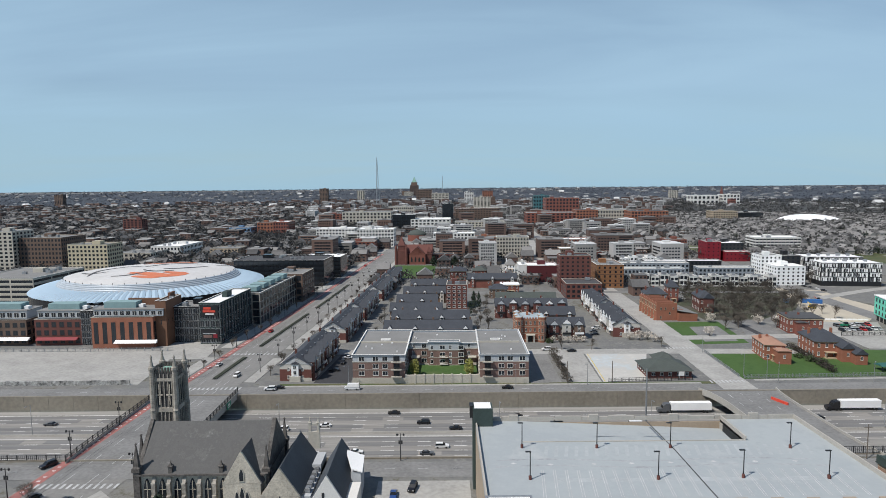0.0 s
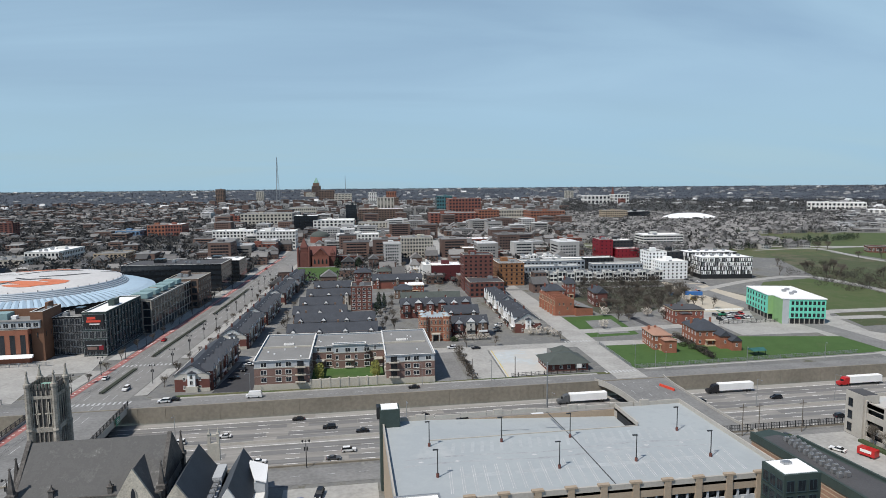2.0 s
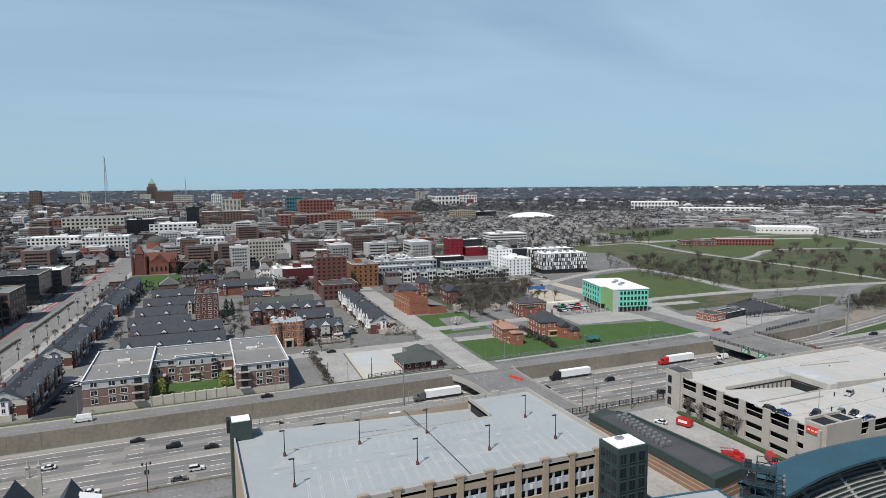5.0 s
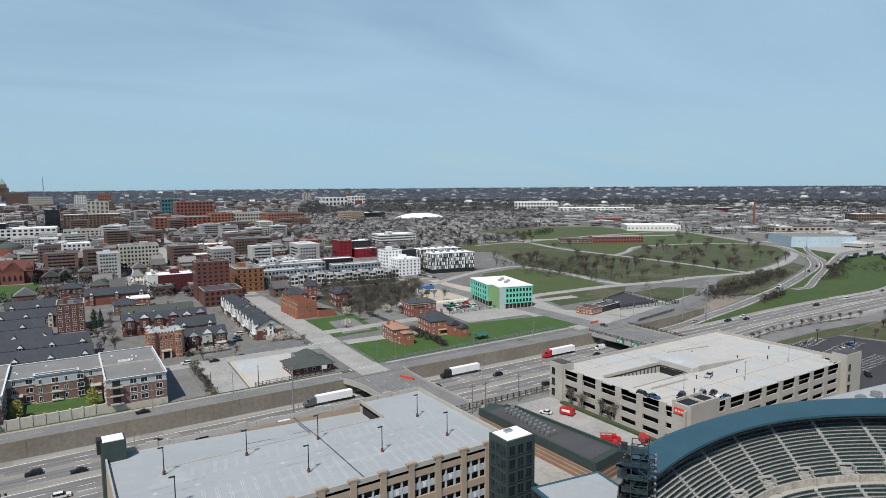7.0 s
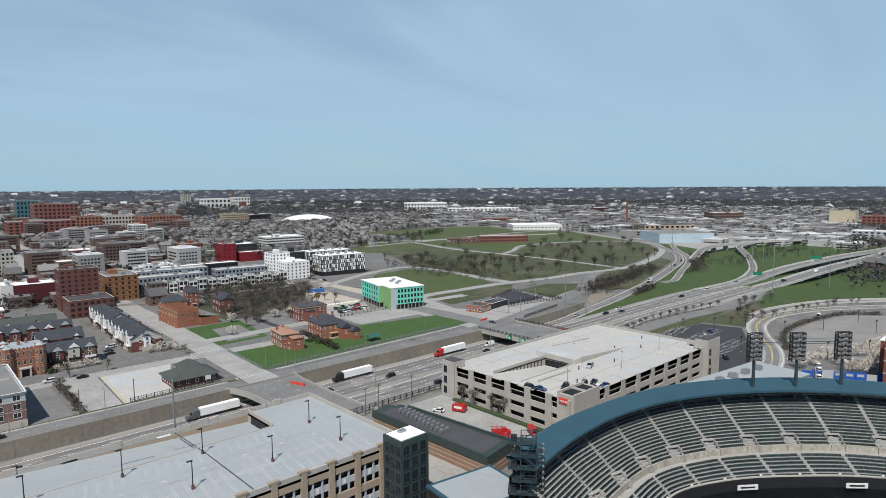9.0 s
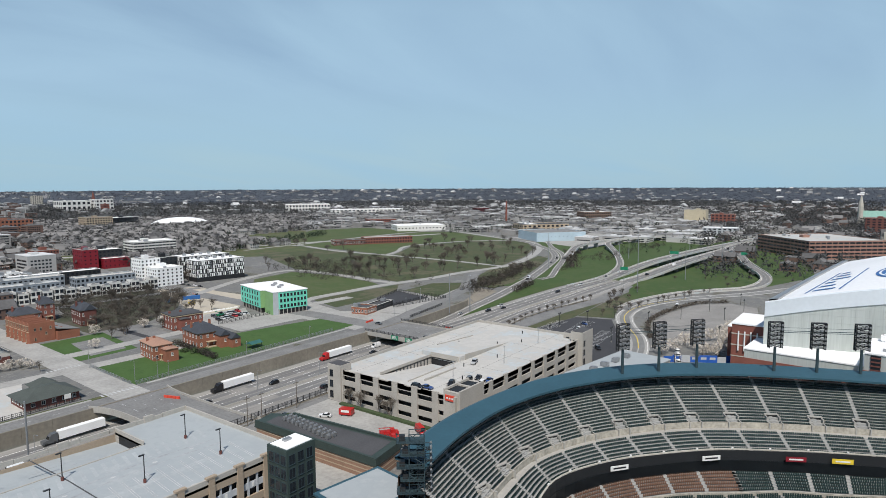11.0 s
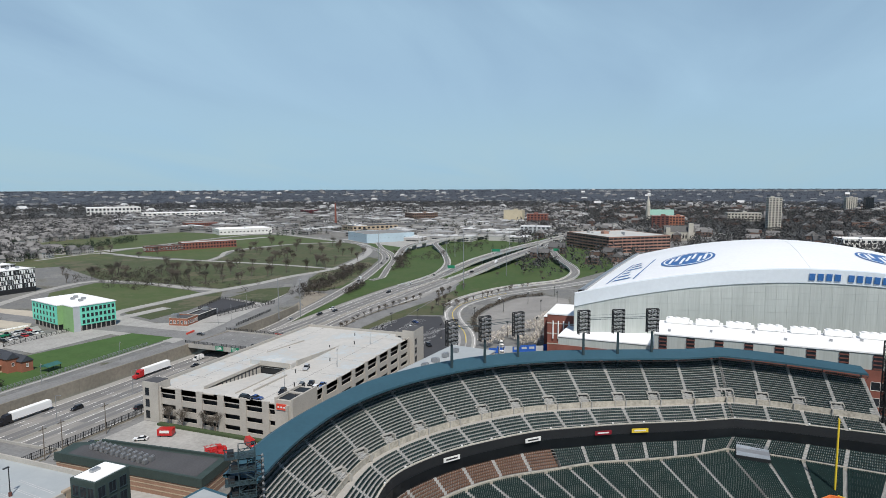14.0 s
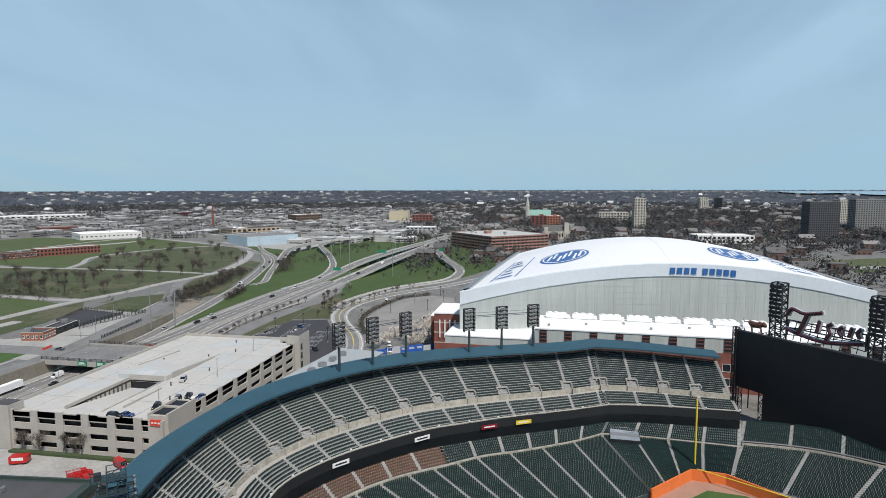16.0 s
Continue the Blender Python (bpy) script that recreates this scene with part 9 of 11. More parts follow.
# blue fence with pale bars and a small fair wheel behind the stands
fb = thing("blue_fence", "bright blue fence wall with pale bars of writing", "fence", 293.4, 87.2, 0, -59)
for k in range(8):
    part("panel", Shape().box(k * 4.1, -0.15, 0, k * 4.1 + 4.0, 0.15, 3.4 if k % 3 else 2.7), "fence_blue" if k not in (2, 6) else "grey_panel", fb)
for k in (3, 4, 5):
    part("bar", Shape().box(k * 4.1 + 0.6, 0.16, 1.4, k * 4.1 + 3.2, 0.22, 2.5), "grey_panel", fb, "pale bar of writing")
    part("bar", Shape().box(k * 4.1 + 0.6, -0.22, 1.4, k * 4.1 + 3.2, -0.16, 2.5), "grey_panel", fb, "pale bar of writing")
fw = thing("ferris_wheel", "small fair wheel with round white cabins", "ride", 276, 76, 0, 20)
WR, WZ = 6.4, 4.6
for side in (-1.1, 1.1):
    rim = Shape()
    for k in range(24):
        a, b = math.tau * k / 24, math.tau * (k + 1) / 24
        rim.tube((WR * 0.82 * math.cos(a), side, WZ + WR * 0.82 * math.sin(a)), (WR * 0.82 * math.cos(b), side, WZ + WR * 0.82 * math.sin(b)), 0.09, None, 4)
    part("rim", rim, "frame_white", fw)
    part("strut", Shape().tube((-3.6, side * 1.5, 0), (0, side * 1.2, WZ), 0.16, None, 6).tube((3.6, side * 1.5, 0), (0, side * 1.2, WZ), 0.16, None, 6), "metal_dark", fw)
part("hub", Shape().tube((0, -1.7, WZ), (0, 1.7, WZ), 0.5, None, 10), "barrier_red", fw)
for k in range(12):
    a = math.tau * k / 12
    part("spoke", Shape().tube((0, -1.1, WZ), (WR * 0.82 * math.cos(a), -1.1, WZ + WR * 0.82 * math.sin(a)), 0.09, None, 4).tube((0, 1.1, WZ), (WR * 0.82 * math.cos(a), 1.1, WZ + WR * 0.82 * math.sin(a)), 0.09, None, 4), "metal_dark", fw)
    cx, cz = WR * math.cos(a), WZ + WR * math.sin(a)
    loops = [[(cx + 0.95 * math.cos(q) * math.cos(v), 0.95 * math.sin(q) * math.cos(v), cz + 0.95 * math.sin(v)) for q in np.linspace(0, math.tau, 10, False)] for v in np.linspace(-1.5, 1.5, 7)]
    cabin = part("cabin", Shape().ring(loops, True, True), "frame_white", fw)
    part("opening", Shape().ring([[(cx + 0.98 * math.cos(q) * math.cos(v), 0.98 * math.sin(q) * math.cos(v), cz + 0.98 * math.sin(v)) for q in np.linspace(0, math.tau, 10, False)] for v in (-0.05, 0.45)]), "black_panel_and_shade", cabin)
take(255, 60, 300, 110)
# ---- markings, kerbs and median of the streets ----
AVE = [Vector((-118, -60, 0)), Vector((-113, 60, 0)), Vector((-107, 150, 0)), Vector((-101.5, 244, 0)), Vector((-95.5, 324, 0)), Vector((-85.5, 440, 0)), Vector((-65, 720, 0)), Vector((-37, 1080, 0))]


def along(line, off, a, b, step=6.0):
    """Points beside a line, between two values of y."""
    pts = spline(line, step)
    nl = normals(pts)
    return [p + q * off for p, q in zip(pts, nl) if a <= p.y <= b]


s = Shape()
for off in (-3.6, -7.0, 3.6, 7.0):
    pts = along(AVE, off, 60, 900)
    for i in range(0, len(pts) - 1, 2):
        dashes(s, pts[i] + Vector((0, 0, 0.13)), pts[i + 1] + Vector((0, 0, 0.13)), 0.2, 3, 0, 0.0)
for y in (166, 250, 303):
    for k in range(14):
        s.box(-118 + (y - 166) * 0.09 + k * 1.9, y, 0.13, -117.2 + (y - 166) * 0.09 + k * 1.9, y + 2.8, 0.15)
for k in range(9):
    s.box(112.5 + k * 1.7, 253.4, 0.13, 113.3 + k * 1.7, 256.6, 0.15)
    s.box(113.2 + k * 1.7, 307.6, 0.13, 114.0 + k * 1.7, 310, 0.15)
for y in (247.9, 176.5):
    dashes(s, (-300, y, 0.0), (-122, y, 0.0), 0.18, 3, 7, 0.2)
    dashes(s, (-78, y, 0.0), (106, y, 0.0), 0.18, 3, 7, 0.2)
for x0 in (112, 117.2, 124.0):
    dashes(s, (x0, 190, 0.0), (x0 + 1.0, 240, 0.0), 0.2, 3 if x0 != 112 else 4, 5, 0.16)
for x0 in (262, 271, 279):
    dashes(s, (x0, 186, 0.0), (x0 + 1.0, 240, 0.0), 0.2, 3, 5, 0.16)
structure("street_markings", s, "marking_faded", "white lane lines and crosswalk bars", "road marking")
s = Shape()
pts = along(AVE, 11.2, 60, 760)
s.ring([[p + q * 1.6 + Vector((0, 0, 0.14)) for p, q in zip(pts, normals(pts))], [p - q * 1.6 + Vector((0, 0, 0.14)) for p, q in zip(pts, normals(pts))]], close=False)
structure("red_lane", s, "red_lane", "red painted transit lane on the avenue", "road marking")
s = Shape()
for i in range(0, len(pts) - 1):
    p, q = pts[i], pts[i + 1]
    for f in (0.2, 0.6):
        c = p.lerp(q, f)
        s.box(c.x - 0.5, c.y - 0.25, 0.16, c.x + 0.5, c.y + 0.25, 0.18)
structure("lane_symbols", s, "marking", "pale dashes on the red lane", "road marking")
for a, b in ((262, 300), (318, 401), (420, 518)):
    md = along(AVE, 0.2, a, b, 4)
    n = normals(md)
    s = Shape().ring([[p + q * w + Vector((0, 0, z)) for p, q in zip(md, n)] for w, z in ((-1.3, 0), (-1.3, 0.3), (1.3, 0.3), (1.3, 0))], close=False)
    structure("median_kerb", s, "pavement", "raised planted median of the avenue", "kerb")
    s = Shape()
    rng = random.Random(int(a))
    for p, q in zip(md, n):
        for k in range(16):
            c = p + q * rng.uniform(-1, 1) + Vector((0, rng.uniform(-2, 2), 0.3))
            r = rng.uniform(0.2, 0.5)
            s.add([c + Vector((rng.uniform(-r, r), rng.uniform(-r, r), rng.uniform(0, 0.7))) for _ in range(3)], [(0, 1, 2)])
    s.ring([[p + q * w + Vector((0, 0, z)) for p, q in zip(md, n)] for w, z in ((-1.05, 0.3), (-0.9, 0.72), (0.9, 0.72), (1.05, 0.3))], close=False)
    tagged(part("median_shrubs", s, "hedge_dark"), "low dark shrubs on the median", "shrubs", "", "stuff")
for nm, off, w in (("pavement_west", 17.2, 6.6), ("pavement_east", -16.6, 5.0)):
    for a, b in ((60, 165), (255, 302), (310, 470), (486, 880)):
        md = along(AVE, off, a, b, 8)
        n = normals(md)
        s = Shape().ring([[p + q * u + Vector((0, 0, z)) for p, q in zip(md, n)] for u, z in ((-w / 2, 0), (-w / 2, 0.16), (w / 2, 0.16), (w / 2, 0))], close=False)
        structure(nm, s, "pavement", "pale concrete pavement with a kerb", "pavement")
for nm, x0, x1, y in (("pavement_north", -78, 108, 252.6), ("pavement_north", 132, 258, 255.6)):
    structure(nm, Shape().prism([(x0, y), (x1, y + (0 if x0 < 0 else 3.2)), (x1, y + (1.6 if x0 < 0 else 4.8)), (x0, y + 1.6)], 0, 0.16), "pavement", "pale concrete pavement with a kerb", "pavement")
structure("pavement_garage", Shape().prism([(100, 110), (109.6, 110), (110.6, 168), (100, 168)], 0, 0.16), "pavement", "pale concrete pavement by the garage", "pavement")
s = Shape()
rails = along(AVE, 6.2, 60, 900)
for o in (-0.72, 0.72):
    n = normals(rails)
    s.ring([[p + q * (o - 0.06) + Vector((0, 0, 0.15)) for p, q in zip(rails, n)], [p + q * (o + 0.06) + Vector((0, 0, 0.15)) for p, q in zip(rails, n)]], close=False)
structure("tram_rails", s, "metal_dark", "dark tram rails set in the avenue", "rails")
s = Shape()
dashes(s, (68.5, 256.5, 0.06), (71, 300.5, 0.06), 0.3, 3, 0, 0.02)
dashes(s, (72, 300.5, 0.06), (100, 301.5, 0.06), 0.3, 3, 0, 0.02)
structure("yellow_lines", s, "marking_yellow", "yellow lines round the pale forecourt", "road marking")
# ---- midtown skyline ----
building("hotel_tower", "tall pale limestone hotel tower with narrow windows", "building", -450.5, 605.3, -2.5, 29.9, 30, 42.3, 11, 6, "limestone")
building("office_building", "broad brown brick office block with pale stone base", "building", -425.3, 611.5, -2.5, 48.6, 40, 35.4, 8, 14, "brick_brown")
building("apartment_building", "tan brick apartment block with rows of windows", "building", -351.2, 577.0, -2.5, 38.1, 26, 31.4, 8, 10, "brick_yellow")
building("parking_garage", "pale grey open-decked parking garage behind arena", "garage", -347.4, 444.9, -2.5, 51.7, 60, 19.5, 5, 3, "limestone", win=(0.94, 0.5))
building("warehouse", "low pale flat-roofed brick building", "building", -355.0, 667.4, -2.5, 39.4, 40, 13.5, 3, 8, "limestone")
building("warehouse", "low white flat-roofed commercial block", "building", -334.4, 705.9, -2.5, 34.4, 60, 16.9, 3, 9, "white_conc")
building("apartment_building", "grey brick block with stair head on roof", "building", -269.2, 711.7, -2.5, 33.2, 30, 13.1, 4, 8, "brick_tan")
building("apartment_tower", "dark red brick slab tower", "building", -555.0, 1075.4, -2.5, 33.1, 20, 29.4, 9, 5, "brick_dark")
building("loft_building", "orange brick loft building with flat roof", "building", -314.3, 1049.1, -2.5, 27.2, 40, 23.0, 4, 5, "brick_orange")
building("loft_building", "red brick loft building with flat roof", "building", -286.6, 1046.0, -2.5, 26.1, 40, 23.9, 4, 6, "brick_red")
building("warehouse", "blue metal clad low building", "building", -360.0, 1042.5, -2.5, 36.7, 40, 15.3, 2, 6, "blue_panel")
building("loft_building", "red brick corner building on the avenue", "building", -127.3, 771.5, -2.5, 41.9, 25, 14.2, 4, 8, "brick_red")
building("apartment_building", "white framed apartment block with many windows", "building", -181.8, 887.0, -2.5, 55.6, 30, 22.8, 5, 12, "white_conc")
building("apartment_building", "white concrete block with dark vertical windows", "building", -118.1, 848.6, -2.5, 50.7, 30, 24.1, 5, 12, "white_conc")
building("office_building", "brick office block among trees", "building", -252.5, 1301.3, -2.5, 44.3, 30, 24.9, 5, 6, "brick_red")
building("library_building", "broad white stone building with flat roof", "building", -210.0, 1295.5, -2.5, 102.1, 70, 28.3, 4, 14, "limestone")
building("office_building", "white stone institute building with window rows", "building", -58.0, 1120.2, -2.5, 71.6, 50, 22.5, 4, 10, "white_conc")
building("laboratory_building", "black glass laboratory building", "building", -91.1, 1124.2, -2.5, 41.2, 40, 30.8, 5, 9, "glass_dark")
building("office_tower", "black glass office tower", "building", -0.7, 1302.9, -2.5, 22.6, 25, 43.9, 9, 6, "glass_dark")
building("hospital_wing", "long dark brown brick hospital wing", "hospital", 29.0, 1419.3, -2.5, 100.7, 40, 29.7, 6, 16, "brick_brown")
building("apartment_building", "grey white apartment row with tall windows", "building", -13.9, 847.0, -2.5, 57.3, 25, 17.9, 4, 12, "white_conc")
building("apartment_building", "orange brick apartment block", "building", 40.6, 790.7, -2.5, 28.1, 25, 16.7, 5, 6, "brick_orange")
building("apartment_building", "grey concrete apartment block with balconies", "building", 60.7, 697.6, -2.5, 36.3, 28, 24.4, 6, 11, "limestone")
building("hospital_building", "brick hospital block with teal glass corner", "hospital", 164.0, 1211.1, -2.5, 96.5, 60, 27.6, 5, 12, "brick_red")
building("hospital_building", "brick and glass hospital block", "hospital", 258.6, 1198.5, -2.5, 41.2, 50, 32.8, 6, 7, "brick_orange")
building("hospital_building", "brick hospital block with dark roof sign", "hospital", 360.7, 1184.9, -2.5, 69.3, 60, 30.3, 5, 12, "brick_orange")
building("hospital_building", "red brick hospital tower with flat roof", "hospital", 231.0, 1388.3, -2.5, 72.9, 60, 51.8, 7, 10, "brick_red")
building("office_building", "teal glass block among hospital buildings", "building", 227.8, 1557.4, -2.5, 39.5, 40, 55.2, 6, 6, "teal_glass")
building("clinic_building", "long pale flat roofed clinic", "hospital", 308.5, 1259.5, -2.5, 65.9, 60, 29.9, 4, 12, "limestone")
building("apartment_building", "pale brick residence hall", "building", 566.1, 1296.8, -2.5, 50.0, 40, 23.6, 5, 10, "brick_tan")
building("office_building", "dark glazed office building with pale bands", "building", 631.3, 1327.0, -2.5, 53.4, 40, 19.3, 4, 10, "glass_dark")
building("warehouse", "large white windowless hall", "building", 959.6, 2377.2, -2.5, 95.6, 80, 34.5, 2, 6, "white_conc")
building("warehouse", "white tall hall beside church spire", "building", 1061.2, 2348.2, -2.5, 60.7, 60, 38.3, 3, 5, "white_conc")
building("apartment_tower", "pale concrete apartment tower", "building", 89.4, 1799.2, -2.5, 49.1, 30, 47.4, 14, 5, "limestone")
building("apartment_tower", "brown brick apartment tower", "building", -554.8, 2808.2, -2.5, 36.1, 30, 71.1, 12, 5, "brick_brown")
building("apartment_tower", "grey tower block far off", "building", 1183.5, 3240.9, -2.5, 43.5, 30, 44.0, 12, 5, "limestone")
building("apartment_tower", "brown brick apartment tower on the skyline", "building", -1765.2, 2828.8, -2.5, 39.7, 25, 53.8, 10, 5, "brick_brown")
building("civic_building", "pale stone civic block with rows of windows", "building", -46.7, 2663.6, -2.5, 72.7, 50, 48.3, 6, 12, "limestone")
building("office_building", "brown brick office block below the skyline tower", "building", -127.6, 3033.9, -2.5, 74.6, 50, 60.4, 7, 10, "brick_brown")
building("office_building", "pale stone office slab on the skyline", "building", -235.8, 3806.2, -2.5, 55.5, 40, 41.3, 7, 10, "limestone")
building("museum_building", "pale stone museum with flat roofs", "building", -145.1, 1650.0, -2.5, 72.4, 60, 27.0, 3, 14, "limestone")
building("institute_hall", "white low institute hall", "building", 27.3, 1137.6, -2.5, 41.5, 40, 12.5, 2, 8, "white_conc")
building("apartment_building", "brown brick block behind the hospital", "building", 108.6, 2035.8, -2.5, 48.1, 40, 37.0, 6, 8, "brick_brown")
building("apartment_building", "dark brown brick block on the skyline", "building", 156.0, 2025.3, -2.5, 14.7, 40, 42.3, 8, 6, "brick_brown")
building("parking_garage", "long pale parking garage with open decks", "garage", 21.6, 1110.6, -2.5, 96.0, 40, 17.3, 4, 16, "limestone")
building("apartment_tower", "grey tower with white bands", "building", 92.4, 2624.0, -2.5, 38.1, 25, 52.3, 9, 5, "white_conc")
building("office_building", "orange brick block on the skyline", "building", 232.9, 3619.5, -2.5, 59.0, 40, 45.8, 6, 6, "brick_orange")
building("office_building", "pale office tower beside the avenue", "building", -461.5, 3358.2, -2.5, 39.9, 25, 54.7, 10, 4, "limestone")
building("school_building", "red brick school with flat roof", "building", 139.4, 817.8, -2.5, 57.9, 30, 10.5, 3, 12, "brick_red")
building("apartment_building", "long red brick terrace with pale cornice", "building", 143.3, 691.3, -2.5, 84.5, 14, 7.7, 3, 20, "brick_dark")
building("apartment_building", "dark brown brick house block by the street", "building", 127.0, 671.8, -2.5, 18.3, 20, 13.6, 4, 8, "brick_brown")
building("office_building", "brick and blue glass block", "building", 272.7, 751.1, -2.5, 23.7, 30, 15.2, 4, 8, "brick_red")
building("hospital_building", "brick hospital wing in the distance", "hospital", 364.9, 1458.0, -2.5, 44.7, 40, 21.2, 5, 10, "brick_orange")
building("church_hall", "red brick church hall with pale trim", "building", 1033.5, 2228.4, -2.5, 17.9, 30, 24.3, 4, 5, "brick_red")
# ---- market district ----
building("warehouse", "white flat roofed market warehouse", "building", 862.5, 742.9, -38.0, 91.8, 60, 10.0, 1, 14, "white_conc", win=(0.4, 0.2))
building("warehouse", "low brick market warehouse with white roof", "building", 971.5, 918.1, -38.0, 60.2, 50, 11.8, 2, 14, "brick_red")
building("warehouse", "long pale industrial hall", "building", 1334.7, 1631.7, -38.0, 144.9, 80, 22.8, 2, 14, "white_conc")
building("warehouse", "long white low hall with flat roof", "building", 1297.9, 1376.7, -38.0, 218.2, 60, 11.8, 2, 18, "white_conc")
building("warehouse", "pale blue walled cold store with grey roof", "building", 814.9, 431.4, -38.0, 80.1, 70, 13.3, 1, 12, "pale_blue", "roof_gravel", win=(0.06, 0.1))
building("warehouse", "low pink brick market hall", "building", 978.0, 545.4, -38.0, 90.0, 50, 12.6, 2, 10, "brick_tan")
building("warehouse", "brown brick factory with many windows", "building", 1365.4, 597.9, -38.0, 70.3, 40, 19.2, 3, 14, "brick_brown")
building("warehouse", "white market hall with flat roof", "building", 995.6, 546.0, -38.0, 19.1, 50, 12.8, 2, 8, "white_conc")
building("warehouse", "dark red metal shed far off", "building", 1600.7, 1057.0, -38.0, 43.1, 40, 12.8, 2, 6, "maroon")
building("warehouse", "white gabled hall far off", "building", 1787.7, 987.0, -38.0, 31.2, 40, 9.8, 1, 5, "white_conc")
building("apartment_building", "white block far off on the wooded plain", "building", 3846.2, 4082.8, -38.0, 98.7, 30, 39.9, 6, 8, "white_conc")
# ---- east side beyond the dome ----
building("apartment_tower", "tall pale concrete apartment tower", "building", 1247.6, -149.5, -84.0, 21.5, 22, 61.2, 20, 4, "limestone")
building("apartment_tower", "tall dark glass apartment slab", "building", 1030.6, -380.4, -84.0, 44.8, 25, 60.4, 22, 14, "roof_dark")
building("apartment_tower", "broad grey glass apartment slab", "building", 1232.0, -530.8, -84.0, 85.3, 25, 60.0, 18, 20, "roof_gravel")
building("apartment_tower", "pale glass apartment slab behind another", "building", 1397.7, -572.0, -84.0, 26.6, 25, 55.6, 16, 8, "limestone")
building("office_tower", "dark office tower on the horizon", "building", 6048.5, -1018.3, -84.0, 112.4, 40, 93.8, 12, 8, "glass_dark")
building("apartment_tower", "pair of pale towers far off", "building", 2323.9, -499.7, -84.0, 31.1, 25, 43.8, 14, 5, "limestone")
building("apartment_tower", "dark slim tower far off", "building", 2331.0, -554.1, -84.0, 23.3, 20, 43.8, 12, 4, "glass_dark")
building("market_hall", "pale low hall behind the domed stadium", "building", 954.6, -204.8, -84.0, 79.8, 40, 12.4, 2, 12, "white_conc")
building("brick_block", "brick block with orange upper wall", "building", 1254.8, 17.1, -84.0, 26.8, 25, 26.0, 5, 5, "brick_orange")
building("brick_block", "dark brick block beside gothic church", "building", 1250.1, 48.3, -84.0, 31.3, 20, 26.0, 6, 4, "brick_dark")
building("cold_store", "tall cream windowless cold store", "building", 1374.5, 375.2, -84.0, 43.0, 40, 28.5, 2, 5, "brick_yellow", win=(0.05, 0.05))
building("brick_block", "red brick building of the market", "building", 1341.1, 313.0, -84.0, 44.1, 30, 22.6, 4, 6, "brick_red")
building("brick_block", "low grey building of the market", "building", 1067.0, 261.5, -84.0, 52.3, 30, 13.0, 3, 7, "grey_panel")
building("parking_garage", "pale open garage far off", "garage", 1590.9, -105.9, -84.0, 71.8, 40, 19.7, 3, 10, "limestone")
building("parking_garage", "pinkish brick parking garage with open decks", "garage", 785, 80, -50, 92, 100, 20.6, 5, 14, "brick_rose", "deck_pale", win=(0.88, 0.5))
ft = thing("skyline_tower", "tall stone skyscraper with stepped pyramid crown", "skyscraper", -176, 3900, 0, -3)
part("shaft", Shape().box(-26, -20, 0, 26, 20, 82).box(-18, -16, 82, 18, 16, 100).box(-75, -20, 0, -26, 20, 46).box(26, -20, 0, 75, 20, 46), "brick_brown", ft)
part("crown", Shape().ring([[(q * c, q * d, z) for c, d in ((-1, -1), (1, -1), (1, 1), (-1, 1))] for z, q in ((100, 14), (112, 10), (112.5, 9), (128, 3), (134, 0.5))], True, True), "copper_green", ft)
s = Shape()
for k in range(11):
    s.box(-24 + k * 4.4, -20.2, 6, -22 + k * 4.4, -20.05, 80)
tagged(part("glazing", s, "glass", ft), kind="stuff")
take(-280, 3850, -80, 3950)


def mast(name, label, x, y, h, w):
    t = thing(name, label, "mast", x, y, 0)
    s = Shape()
    n = 26
    for k in range(n):
        z0, z1 = h * k / n, h * (k + 1) / n
        a, b = w * (1 - z0 / h) + 0.5, w * (1 - z1 / h) + 0.5
        for i in range(3):
            p = [math.tau * i / 3, math.tau * (i + 1) / 3]
            A, B, C = [(a * math.cos(q), a * math.sin(q), z0) for q in p] + [(b * math.cos(p[0]), b * math.sin(p[0]), z1)]
            s.tube(A, C, 0.5, n=3)
            s.tube(B, C, 0.3, n=3)
    part("lattice", s, "metal_grey", t)


mast("radio_mast", "tall tapering lattice broadcast mast", -209, 2000, 172, 8)
mast("radio_mast", "thin lattice mast on the skyline", 0, 3400, 132, 4)
# bubble dome of an indoor hall
bd = thing("bubble_dome", "white oval air-supported dome", "dome", 742, 1256, 0, -32)
part("membrane", Shape().ring([[(62 * math.cos(b) * math.cos(a), 40 * math.cos(b) * math.sin(a), 18 * math.sin(b)) for a in np.linspace(0, math.tau, 36, endpoint=False)] for b in np.linspace(0, 1.55, 9)]), "dome_white", bd)
take(680, 1210, 805, 1300)
gd = thing("green_dome", "small green copper dome among institute buildings", "dome", -38, 935, 0)
part("dome", Shape().ring([[(15 * math.cos(b) * math.cos(a), 15 * math.cos(b) * math.sin(a), 9 + 8 * math.sin(b)) for a in np.linspace(0, math.tau, 24, endpoint=False)] for b in np.linspace(0, 1.55, 7)]), "shingle_green", gd)
part("drum", Shape().tube((0, 0, 0), (0, 0, 9.1), 15.2, n=24), "brick_red", gd)
